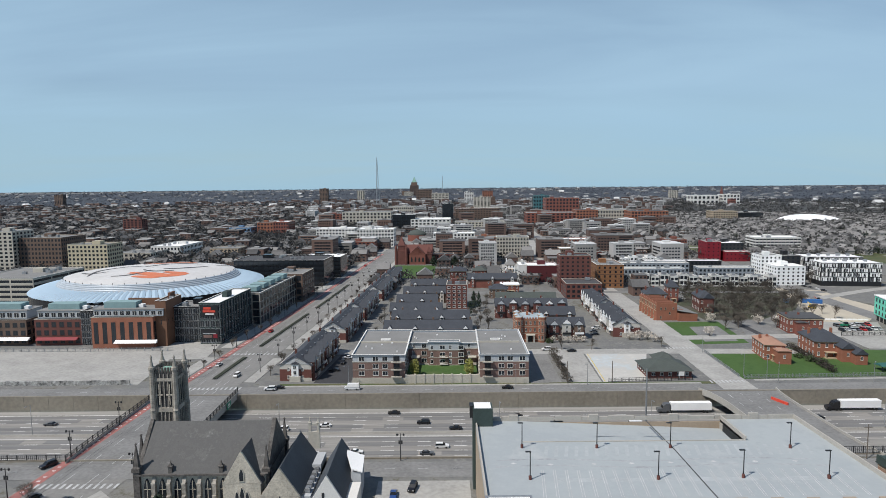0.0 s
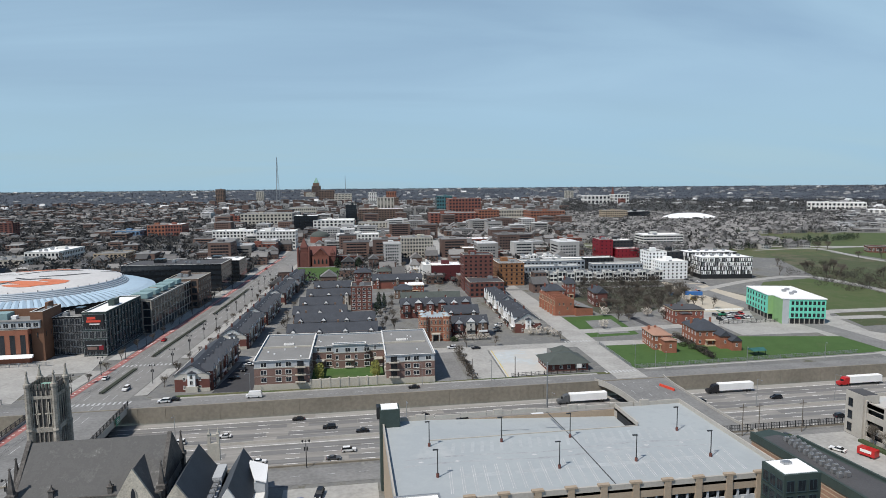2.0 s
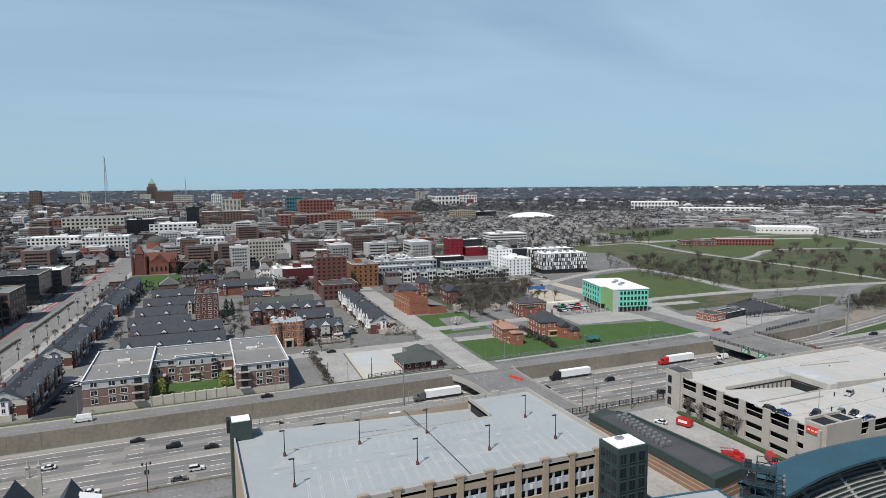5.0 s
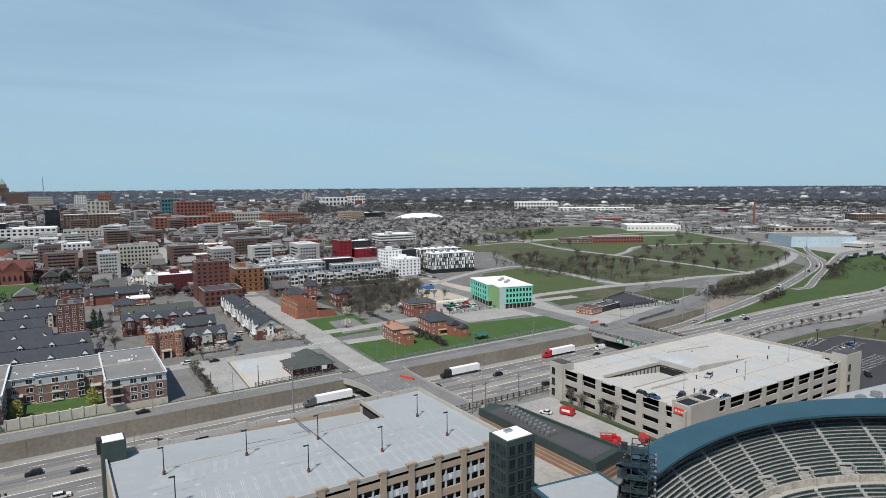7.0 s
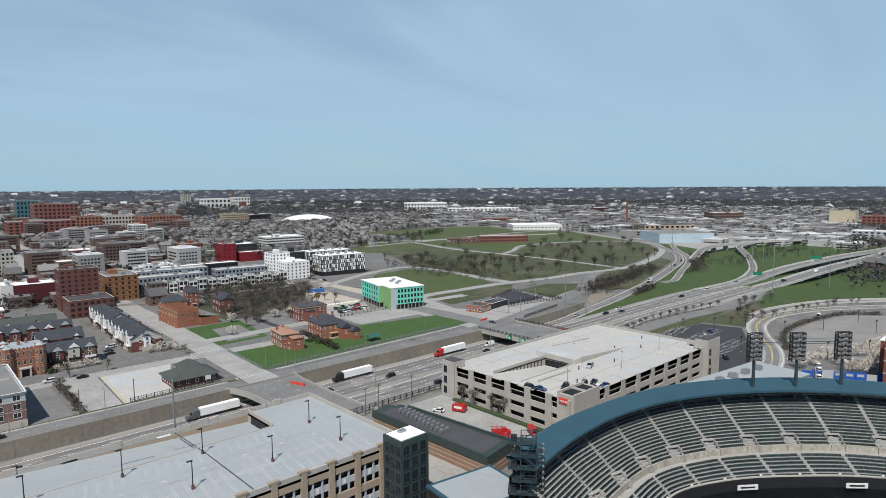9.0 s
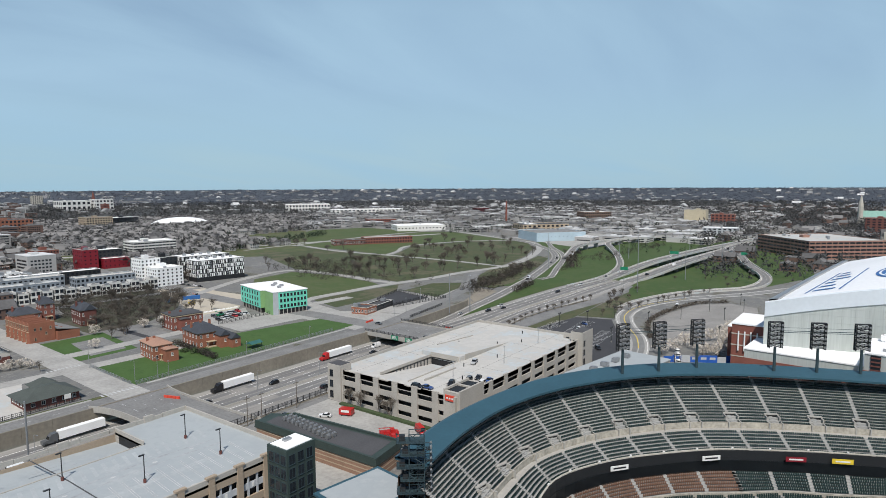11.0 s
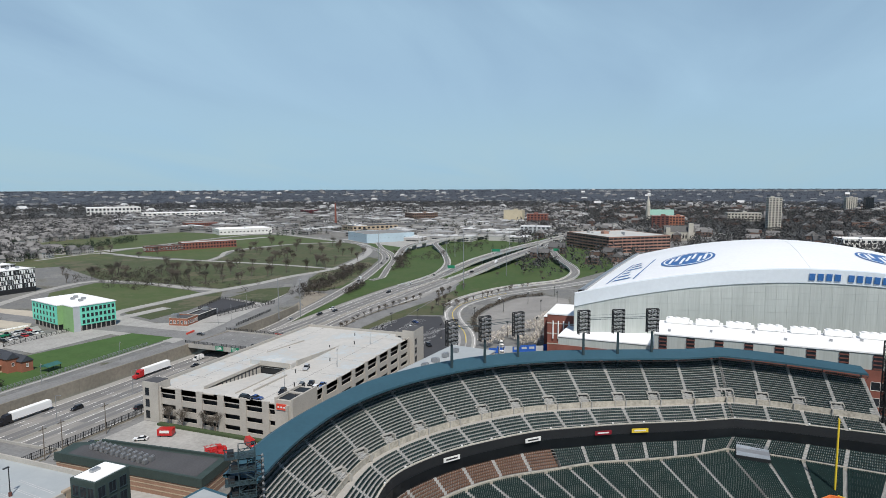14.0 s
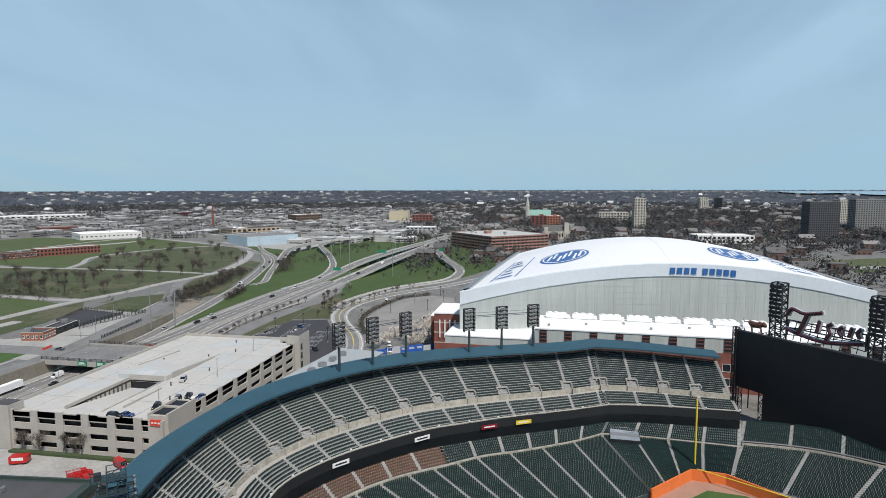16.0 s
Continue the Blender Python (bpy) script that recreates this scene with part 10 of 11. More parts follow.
# gothic church beyond the dome and a chimney
gc = thing("church", "pale green-roofed gothic church with a tall spire", "church", 1539, 72, 0, -84)
part("wall", Shape().box(0, 0, 0, 60, 22, 15), "limestone", gc)
part("roof", Shape().gable(-1, -1, 61, 23, 14.8, 27, "x"), "copper_green", gc, "pale green roof")
part("spire", Shape().ring([[(3 + q * math.cos(a), -3 + q * math.sin(a), z) for a in np.linspace(0, math.tau, 8, endpoint=False)] for z, q in ((0, 5), (34, 4.5), (36, 5), (62, 0.2))], True, True), "limestone", gc, "tall stone spire")
for k in range(9):
    part("window", lancet(Shape(), 5 + k * 6, -0.05, 3, 2, 9), "glass", gc)
take(1529, 2, 1569, 82)
gc2 = thing("church", "brown stone church with two square towers", "church", 1010, 20, 0, -84)
part("wall", Shape().box(0, 0, 0, 44, 20, 13).box(34, -2, 0, 41, 5, 26).box(2, -2, 0, 8, 4, 19), "limestone", gc2)
part("roof", Shape().gable(-0.5, -0.5, 44.5, 20.5, 12.8, 22, "x"), "slate", gc2)
for k in range(6):
    part("window", lancet(Shape(), 11 + k * 4, -0.05, 3, 1.8, 7), "glass", gc2)
ck = thing("chimney_stack", "tall slim brick chimney stack in the market district", "chimney", 1180, 700, 0)
part("stack", Shape().tube((0, 0, 0), (0, 0, 48), 2.6, 1.7, 12), "brick_red", ck)
st = thing("church", "distant church with a dark slim spire", "church", 1085, 2420, 0)
part("spire", Shape().ring([[(q * math.cos(a), q * math.sin(a), z) for a in np.linspace(0, math.tau, 6, endpoint=False)] for z, q in ((0, 9), (34, 8), (70, 0.3))], True, True), "brick_dark", st)
part("nave", Shape().box(-12, 0, 0, 12, 50, 18).gable(-13, -1, 13, 51, 17.8, 32, "y"), "brick_dark", st)
# ---- far city: houses, sheds and woods past counting ----
RNG = np.random.default_rng(7)


def tri_mesh(name, verts, material):
    """A mesh of loose triangles from an array (n, 3, 3)."""
    v = np.asarray(verts, dtype=np.float32).reshape(-1, 3)
    n = len(v) // 3
    me = bpy.data.meshes.new(name)
    me.vertices.add(len(v))
    me.vertices.foreach_set("co", v.ravel())
    me.loops.add(len(v))
    me.loops.foreach_set("vertex_index", np.arange(len(v), dtype=np.int32))
    me.polygons.add(n)
    me.polygons.foreach_set("loop_start", np.arange(0, len(v), 3, dtype=np.int32))
    me.polygons.foreach_set("loop_total", np.full(n, 3, dtype=np.int32))
    me.materials.append(MATS[material])
    me.update(calc_edges=True)
    me.validate()
    return me


def crowns(x, y, h, w, k, size, low=0.25, cone=False):
    """Leafless crowns as clouds of small twig tufts: (n*k, 3, 3). h, w: height and half width of each tree."""
    n = len(x)
    d = RNG.normal(size=(n, k, 3))
    d /= np.linalg.norm(d, axis=2, keepdims=True)
    r = RNG.uniform(0.35, 1.0, (n, k, 1)) ** 0.6
    d *= r
    zc = (d[..., 2] + 1) / 2
    if cone:
        d[..., :2] *= (1.15 - zc)[..., None]
    else:
        lump = 1 + 0.25 * np.sin(np.arctan2(d[..., 1], d[..., 0]) * 3 + RNG.uniform(0, 6, (n, 1)))
        d[..., :2] *= lump[..., None]
    c = np.empty((n, k, 3))
    c[..., 0] = x[:, None] + d[..., 0] * w[:, None]
    c[..., 1] = y[:, None] + d[..., 1] * w[:, None]
    base = np.array([land(a, b) for a, b in zip(x, y)])
    c[..., 2] = base[:, None] + h[:, None] * (low + (1 - low) * zc)
    t = RNG.normal(size=(n, k, 3, 3)) * (size * w)[:, None, None, None]
    return (c[:, :, None, :] + t).reshape(-1, 3, 3)


BOX = np.array([(a[0], a[1], 0) for a in TAKEN] and TAKEN)


def open_ground(x, y, pad=3.0):
    ok = np.ones(len(x), bool)
    for a, b, c, d in BOX:
        ok &= ~((x > a - pad) & (x < c + pad) & (y > b - pad) & (y < d + pad))
    return ok


def scatter(n, az0, az1, r0, r1, pad=3.0):
    az = np.radians(RNG.uniform(az0, az1, n))
    r = np.sqrt(RNG.uniform(r0 * r0, r1 * r1, n))
    x, y = r * np.sin(az), r * np.cos(az)
    ok = open_ground(x, y, pad) & ~((y > 176) & (y < 262) & (x < 520))
    return x[ok], y[ok]


def house_field(name, label, x, y, wall, roof, lo, hi, flat=0.0, big=1.0):
    """Small blocks with gabled or flat roofs and dark window strips, as one object of stuff."""
    w, r, g = Shape(), Shape(), Shape()
    rng = random.Random(len(x))
    for a, b in zip(x, y):
        wd, dp, h = rng.uniform(8, 13) * big, rng.uniform(9, 15) * big, rng.uniform(lo, hi)
        z = land(a, b)
        turn = radians(-2.5 + 90 * rng.randint(0, 1) + rng.uniform(-2, 2))
        c, s_ = math.cos(turn), math.sin(turn)

        def put(shape, fn):
            k = len(shape.v)
            fn(shape)
            shape.v[k:] = [(a + px * c - py * s_, b + px * s_ + py * c, z + pz) for px, py, pz in shape.v[k:]]

        put(w, lambda q: q.box(-wd / 2, -dp / 2, -0.5, wd / 2, dp / 2, h, False))
        if rng.random() < flat:
            put(r, lambda q: q.box(-wd / 2 - 0.15, -dp / 2 - 0.15, h, wd / 2 + 0.15, dp / 2 + 0.15, h + 0.5, False))
            if wd > 16:
                put(r, lambda q: q.box(-wd * 0.2, -dp * 0.1, h + 0.5, wd * 0.1, dp * 0.15, h + 2.4, False))
        else:
            put(r, lambda q: q.gable(-wd / 2 - 0.5, -dp / 2 - 0.5, wd / 2 + 0.5, dp / 2 + 0.5, h - 0.1, h + wd * 0.38, "y"))
        for j in range(max(1, int(h / 3.2))):
            zz = 1.1 + j * 3.2
            for q0 in np.linspace(-0.4, 0.25, 3 if wd < 16 else 6):
                put(g, lambda q: q.add([(q0 * wd, -dp / 2 - 0.06, zz), (q0 * wd + wd * (0.16 if wd < 16 else 0.08), -dp / 2 - 0.06, zz), (q0 * wd + wd * (0.16 if wd < 16 else 0.08), -dp / 2 - 0.06, zz + 1.5), (q0 * wd, -dp / 2 - 0.06, zz + 1.5)], [(0, 1, 2, 3)]))
                put(g, lambda q: q.add([(-wd / 2 - 0.06, q0 * dp + dp * 0.12, zz), (-wd / 2 - 0.06, q0 * dp, zz), (-wd / 2 - 0.06, q0 * dp, zz + 1.5), (-wd / 2 - 0.06, q0 * dp + dp * 0.12, zz + 1.5)], [(0, 1, 2, 3)]))
    t = tagged(thing(name, label, "houses"), kind="stuff")
    tagged(part("far_walls", w, wall, t), kind="stuff")
    tagged(part("far_roofs", r, roof, t), kind="stuff")
    tagged(part("far_windows", g, "glass", t), kind="stuff")


def spaced(x, y, gap):
    """Drops points closer than gap to one kept before."""
    seen, keep = set(), []
    for i, (a, b) in enumerate(zip(x, y)):
        c = (int(a // gap), int(b // gap))
        if not any((c[0] + p, c[1] + q) in seen for p in (0,) for q in (0,)):
            seen.add(c)
            keep.append(i)
    return x[keep], y[keep]


# houses
x, y = spaced(*scatter(3000, -44, -9, 620, 2500), 19)
house_field("west_side_houses", "small houses with dark roofs among bare trees", x[::2], y[::2], "far_wall", "far_roof", 5, 7.5, 0.1)
x2, y2 = x[1::2], y[1::2]
house_field("west_side_houses", "small brick houses among bare trees", x2[::2], y2[::2], "far_brick", "far_roof", 5, 9, 0.25)
x, y = spaced(*scatter(700, -44, -6, 620, 3300), 46)
house_field("west_side_blocks", "flat roofed brick and pale blocks among houses", x, y, "far_brick", "far_mixed", 7, 15, 1.0, 1.8)
x, y = spaced(*scatter(800, -12, 20, 560, 2900), 44)
house_field("midtown_blocks", "mid-rise brick blocks with pale flat roofs", x[::2], y[::2], "far_brick", "far_roof", 9, 26, 1.0, 2.2)
house_field("midtown_blocks", "mid-rise pale blocks with flat roofs", x[1::2], y[1::2], "far_wall", "far_pale", 8, 24, 1.0, 2.2)
x, y = spaced(*scatter(900, -8, 22, 480, 1200), 24)
house_field("midtown_houses", "brick houses with dark roofs between blocks", x, y, "far_brick", "far_roof", 6, 10, 0.3, 1.1)
x, y = spaced(*scatter(3800, 19, 41, 760, 1750), 15)
house_field("estate_houses", "dense estate of pale gabled houses", x, y, "far_wall", "far_roof", 5, 7, 0.0)
x, y = spaced(*scatter(1400, 41, 82, 930, 2300), 34)
x, y = x[y > -100], y[y > -100]
house_field("market_sheds", "low flat roofed sheds and shops of the market district", x[::3], y[::3], "far_wall", "far_mixed", 5, 10, 1.0, 2.4)
house_field("market_sheds", "low pale sheds with white flat roofs", x[1::3], y[1::3], "far_wall", "far_pale", 5, 9, 1.0, 2.6)
house_field("market_sheds", "low sheds with grey flat roofs", x[2::3], y[2::3], "far_wall", "far_roof", 4, 8, 1.0, 2.2)
x, y = spaced(*scatter(620, 78, 122, 640, 2600), 30)
house_field("east_side_houses", "scattered low houses and blocks among bare trees", x, y, "far_brick", "far_roof", 5, 10, 0.4, 1.4)
x, y = spaced(*scatter(1150, -45, 122, 2100, 4600), 40)
house_field("outer_houses", "far scattered pale houses and sheds among woods", x, y, "far_wall", "far_pale", 5, 9, 0.8, 2.0)

# dark leaf litter below the woods, following the land; its rim has painted haze
floor = Shape()
AZ = [-48 + 3 * k for k in range(58)]
RR = (0.0, 0.12, 0.25, 0.4, 0.55, 0.7, 0.85, 1.0)
grid = []
for az in AZ:
    r0 = table_at([(-48, 1450), (10, 1500), (22, 1750), (40, 1800), (48, 2250), (76, 2250), (84, 1500), (92, 1150), (126, 1050)], az) + 60 * math.sin(az * 1.7)
    grid.append([])
    for u in RR:
        r = r0 + (5050 - r0) * u
        x, y = r * math.sin(radians(az)), r * math.cos(radians(az))
        grid[-1].append((x, y, land(x, y) + 0.5 + min(1.0, max(0.0, (r - 2600) / 600))))
floor.ring([row[:4] for row in grid], close=False)
structure("woodland_floor", floor, "wood_floor", "dark leaf-strewn ground below bare woods", "ground")
structure("woodland_rim", Shape().ring([row[3:] for row in grid], close=False), "hazy_rim_floor", "wooded ground along the horizon with blue-grey haze painted in", "ground")

est = Shape()
est.ring([[(r * math.sin(radians(az)), r * math.cos(radians(az)), 0.03 + (r > 1000) * 0.1) for r in (770, 1100, 1500, 1790)] for az in range(19, 42, 2)], close=False)
structure("estate_ground", est, "grass_dry", "worn lawns and drives between estate houses", "ground")

# woods: tufts in one object for each belt
WOODS = []
for n, a0, a1, r0, r1, hh, k, sz in ((9000, -46, -8, 600, 1600, 10.5, 17, 0.27), (12000, -46, 22, 1500, 2900, 11, 10, 0.33), (7600, -9, 20, 500, 1500, 9, 15, 0.24),
                                     (7000, 18, 42, 720, 1800, 10, 16, 0.26), (4200, 40, 80, 930, 2200, 8.5, 12, 0.26), (9500, 76, 124, 560, 2200, 11.5, 20, 0.225),
                                     (13000, 18, 124, 1800, 3200, 11, 10, 0.33), (42000, -47, 124, 2800, 4950, 7.5, 5, 0.28)):
    x, y = scatter(n, a0, a1, r0, r1, 2.0)
    h = RNG.uniform(0.6, 1.25, len(x)) * hh
    w = h * RNG.uniform(0.34, 0.55, len(x)) * (1.7 if r0 > 2500 else 1.0)
    WOODS.append(crowns(x, y, h, w, k, sz))
# outermost belt gets the colour with haze painted in
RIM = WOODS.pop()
tagged(part("rim_woods", tri_mesh("rim_woods", RIM, "hazy_rim_wood"), ""), "bare woods along the horizon with blue haze painted in", "woods", "", "stuff")
me = tri_mesh("far_woods", np.concatenate(WOODS), "wood_far")
tagged(part("far_woods", me, ""), "bare grey-brown woods and street trees to the horizon", "woods", "", "stuff")
EV = []
for n, a0, a1, r0, r1 in ((700, 19, 41, 730, 1500), (300, -44, 20, 560, 2200), (420, 44, 80, 760, 1500), (260, 78, 122, 600, 2200)):
    x, y = scatter(n, a0, a1, r0, r1, 1.0)
    h = RNG.uniform(7, 13, len(x))
    EV.append(crowns(x, y, h, h * 0.26, 40, 0.2, 0.08, True))
me = tri_mesh("far_evergreens", np.concatenate(EV), "evergreen")
tagged(part("far_evergreens", me, ""), "scattered dark evergreens among houses", "trees", "", "stuff")
# river far to the east, just above the woods of its near bank
river = Shape()
river.ring([[(r * math.sin(radians(az)), r * math.cos(radians(az)), land(r * math.sin(radians(az)), r * math.cos(radians(az))) + 10.2)
             for r in (4150 + (az - 117) ** 2 * 2.5 + 60 * math.sin(az * 1.3), 4500 - (az - 118) ** 2 * 0.6)] for az in range(106, 126)], close=False)
structure("river", river, "water", "pale blue river on the horizon", "water")
# ---- single trees ----
def bare_tree_mesh(seed, spread=0.5, levels=4, tufts=5):
    """Trunk and limbs, and a crown of fine twigs, for a tree 10 m high."""
    rng = random.Random(seed)
    wood, twig = Shape(), Shape()

    def grow(p, d, length, r, level):
        q = p + d * length
        if level <= 2:
            wood.tube(p, q, r, r * 0.66, 5 if level < 2 else 3)
        else:
            side = d.orthogonal().normalized() * r * 0.95
            twig.add([p - side, p + side, q], [(0, 1, 2)])
        if level >= levels:
            for _ in range(tufts):
                e = (d + Vector((rng.gauss(0, 0.8), rng.gauss(0, 0.8), rng.gauss(0.25, 0.5)))).normalized()
                o = e.orthogonal().normalized() * 0.02
                f = q + e * length * rng.uniform(0.8, 1.6)
                twig.add([q - o, q + o, f], [(0, 1, 2)])
            return
        for _ in range(4 if level else 5):
            e = (d * (0.8 if level else 0.75) + Vector((rng.gauss(0, spread), rng.gauss(0, spread), rng.uniform(0.3, 0.9)))).normalized()
            start = p.lerp(q, rng.uniform(0.55, 1.0))
            grow(start, e, length * rng.uniform(0.62, 0.86), r * 0.55, level + 1)

    grow(Vector((0, 0, -0.2)), Vector((rng.gauss(0, 0.05), rng.gauss(0, 0.05), 1)).normalized(), 2.9, 0.22, 0)
    return wood.mesh("trunk", "bark"), twig.mesh("crown", "twigs")


TREES = []
for k in range(5):
    t = thing("tree", "bare spring tree with fine grey-brown twigs", "tree", 0, 0, 0, 0, "bare trees")
    a, b = bare_tree_mesh(20 + k, 0.42 + 0.05 * k)
    part("trunk", a, "", t)
    part("crown", b, "", t)
    TREES.append(t)
used = set()


def plant(x, y, h, z=None):
    k = int(abs(x * 3 + y * 5)) % 5
    z = land(x, y) if z is None else z
    m = pose(x, y, z, 0, 0, (x * 37 + y * 11) % 360) @ Matrix.Scale(h / 10, 4)
    if k not in used:
        used.add(k)
        TREES[k].matrix_world = m
        return TREES[k]
    ob = copy_thing(TREES[k], pose(x, y, z, 0, 0, (x * 37 + y * 11) % 360))
    ob.scale = (h / 10, h / 10, h / 10)
    return ob


rng = random.Random(3)
for k in range(5):
    plant(200 + k * 9 + k, 372 + (k * 7) % 13, 10)
# thicket behind the brick houses
for k in range(40):
    plant(rng.uniform(176, 250), rng.uniform(378, 482), rng.uniform(7, 12))
for k in range(16):
    plant(rng.uniform(160, 205), rng.uniform(345, 395), rng.uniform(7, 11))
# park trees
for x, y, dx, dy, n in ((430, 480, 22, 40, 14), (345, 500, 25, 14, 6), (470, 430, 26, 40, 10), (520, 390, 30, 30, 9), (600, 420, 36, 40, 9), (570, 600, 12, 60, 6), (640, 470, 40, 40, 8), (700, 430, 40, 25, 8), (425, 400, 8, 30, 5), (560, 350, 40, 8, 6), (720, 520, 60, 20, 6)):
    for k in range(n):
        plant(x + rng.gauss(0, dx), y + rng.gauss(0, dy), rng.uniform(11, 17))
# thickets on the banks
for k in range(22):
    u = rng.random()
    plant(405 + u * 165 + rng.gauss(0, 3), 272 + u * 36 + rng.gauss(0, 5), rng.uniform(6, 10))
for k in range(10):
    u = rng.random()
    plant(555 + u * 140 + rng.gauss(0, 5), 262 + u * 58 + rng.gauss(0, 4), rng.uniform(6, 10))
for k in range(6):
    plant(428 + k * 6, 244 + k * 0.8 + rng.gauss(0, 1), rng.uniform(4, 6))
# row along the lower road and the curved road
for k in range(13):
    x = 312 + k * 9
    plant(x, table_at(SOUTH_EDGE, x) - 2.5, rng.uniform(5, 6.5), 0.0)
for k in range(16):
    u = k / 15
    plant(*(Vector((500, 118)).lerp(Vector((380, 150)), u) + Vector((rng.gauss(0, 2), rng.gauss(0, 2)))), rng.uniform(5, 8))
for k in range(14):
    plant(rng.uniform(395, 470), rng.uniform(150, 172), rng.uniform(5, 8))
for k in range(12):
    plant(rng.uniform(520, 640), rng.uniform(105, 165), rng.uniform(4, 7))
# street trees along the avenue and in the district
for k in range(18):
    y = 262 + k * 18
    plant(-112.5 + (y - 262) * 0.062 + rng.gauss(0, 0.5), y, rng.uniform(5, 7.5))
    plant(-77.5 + (y - 262) * 0.055 + rng.gauss(0, 0.5), y + 7, rng.uniform(4.5, 7))
for x, y in ((21, 320), (24, 330), (20, 345), (26, 352), (22, 366), (27, 375), (20, 385), (24, 398), (28, 410), (20, 425), (22, 440), (30, 430), (-38, 340), (-36, 365), (-38, 395), (-36, 425), (18, 300), (30, 300), (60, 308), (75, 308), (52, 268), (53, 280),
             (53, 292), (52, 262), (112, 312), (140, 380), (142, 398), (112, 450), (-25, 515), (0, 525), (15, 515), (30, 530), (45, 540), (10, 560), (-5, 575), (20, 590), (40, 575), (55, 610), (90, 590), (110, 570), (70, 640), (30, 640)):
    plant(x, y, rng.uniform(6, 10))
for x, y in ((163.0, 165.5), (163.2, 159.8), (163.4, 151.2), (163.2, 145.5)):
    plant(x, y, 8.5)
for k in range(8):
    plant(141 + (k % 2) * 1.5, 118 + k * 2.2, rng.uniform(5, 7))
for x, y in ((-104, 140), (-97, 142), (-90, 139), (-86, 142), (-112, 158)):
    plant(x, y, rng.uniform(6, 8))


def leafy(name, label, material, x, y, h, w, k=240, low=0.12, cone=False, size=0.1, trunk=True):
    """A leafy, blossoming or evergreen tree of many small leaves."""
    t = thing(name, label, "tree", x, y, land(x, y), 0)
    if trunk:
        part("trunk", Shape().tube((0, 0, -0.2), (0, 0, h * 0.5), 0.16, 0.07, 6).tube((0, 0, h * 0.25), (w * 0.5, 0.1, h * 0.6), 0.07, 0.02, 4).tube((0, 0, h * 0.3), (-w * 0.45, -0.2, h * 0.65), 0.07, 0.02, 4), "bark", t)
    c = crowns(np.zeros(1), np.zeros(1), np.array([float(h)]), np.array([float(w)]), k, size, low, cone)
    part("crown", tri_mesh("crown", c, material), "", t)
    return t


for x, y, h in ((62, 322.5, 4), (66, 322, 3.6), (70, 322.5, 4.2), (74, 322.8, 3.6), (58, 323, 3.4), (100, 327, 5), (105, 326, 5.5), (110, 328, 4.6), (146, 334, 5.6), (160, 366, 6), (196, 352, 8), (186, 360, 6), (112, 322, 4.4)):
    leafy("blossom_tree", "small tree in pale white blossom", "blossom", x, y, h, h * 0.55, 260, 0.2, size=0.11)
for x, y in ((329, 87), (347, 79), (376, 74), (337, 70), (315, 88), (318, 69), (315, 75), (360, 76), (352, 72), (324, 80), (306, 92)):
    leafy("blossom_tree", "small tree in pale white blossom", "blossom", x, y, 7, 4.2, 260, 0.2, size=0.1)
for x, y in ((-12.5, 260.5), (11.0, 260.5)):
    leafy("columnar_tree", "dense yellow-green clipped tree in the courtyard", "spring_green", x, y, 9.6, 2.1, 1500, 0.2, size=0.1)
for x, y, h, w in ((20, 405, 15, 2.6), (24, 415, 12, 2.6), (17, 392, 10, 2.4), (-10, 640, 10, 5), (-4, 632, 9, 5), (2, 645, 11, 5.5), (6, 628, 9, 5), (12, 640, 10, 5)):
    leafy("evergreen_tree", "dark green conifer beside the houses", "evergreen", x, y, h, w, 600, 0.05, True, 0.12)
for x, y, h in ((-71, 146, 9), (-74, 144, 8), (-67, 145, 7)):
    leafy("evergreen_tree", "dark green yew beside the church wall", "evergreen", x, y, h, 3.4, 800, 0.05, True, 0.1)
for x, y, w in ((56, 322, 2.2), (34, 322, 2.5), (170, 290, 2), (172, 284, 2.4), (168, 297, 2), (174, 278, 2.6), (165, 305, 2), (-36.5, 258.6, 2), (-36.5, 261.5, 2), (126, 133, 1.6), (126, 128, 1.6), (121.5, 150, 1.6), (142, 173, 2), (136, 174, 2.2), (130, 175, 2)):
    leafy("shrub", "rounded green shrub on a lawn", "hedge", x, y, w * 1.1, w, 260, 0.0, size=0.14, trunk=False)
# reddish hedge line beside the asphalt lot
for k in range(13):
    leafy("shrub", "leafless brown shrub in a hedge", "twigs", 53.2 + rng.gauss(0, 0.4), 257 + k * 3.4, 2.4, 1.7, 200, 0.0, size=0.1, trunk=False)
# dense shrubs on the ramp banks, past counting
xs, ys = [], []
for k in range(300):
    u = rng.random()
    xs.append(405 + u * 165 + rng.gauss(0, 4)), ys.append(272 + u * 36 + rng.gauss(0, 6))
for k in range(120):
    u = rng.random()
    xs.append(555 + u * 150 + rng.gauss(0, 5)), ys.append(260 + u * 60 + rng.gauss(0, 4))
for k in range(90):
    xs.append(rng.uniform(640, 860)), ys.append(rng.uniform(255, 290))
for k in range(40):
    u = rng.random()
    xs.append(424 + u * 38 + rng.gauss(0, 2)), ys.append(243 + u * 6 + rng.gauss(0, 2))
for k in range(90):
    xs.append(410 + rng.gauss(0, 14)), ys.append(420 + rng.gauss(0, 34))
for k in range(120):
    xs.append(440 + rng.gauss(0, 22)), ys.append(480 + rng.gauss(0, 30))
xs, ys = np.array(xs), np.array(ys)
hh = RNG.uniform(2.5, 6, len(xs))
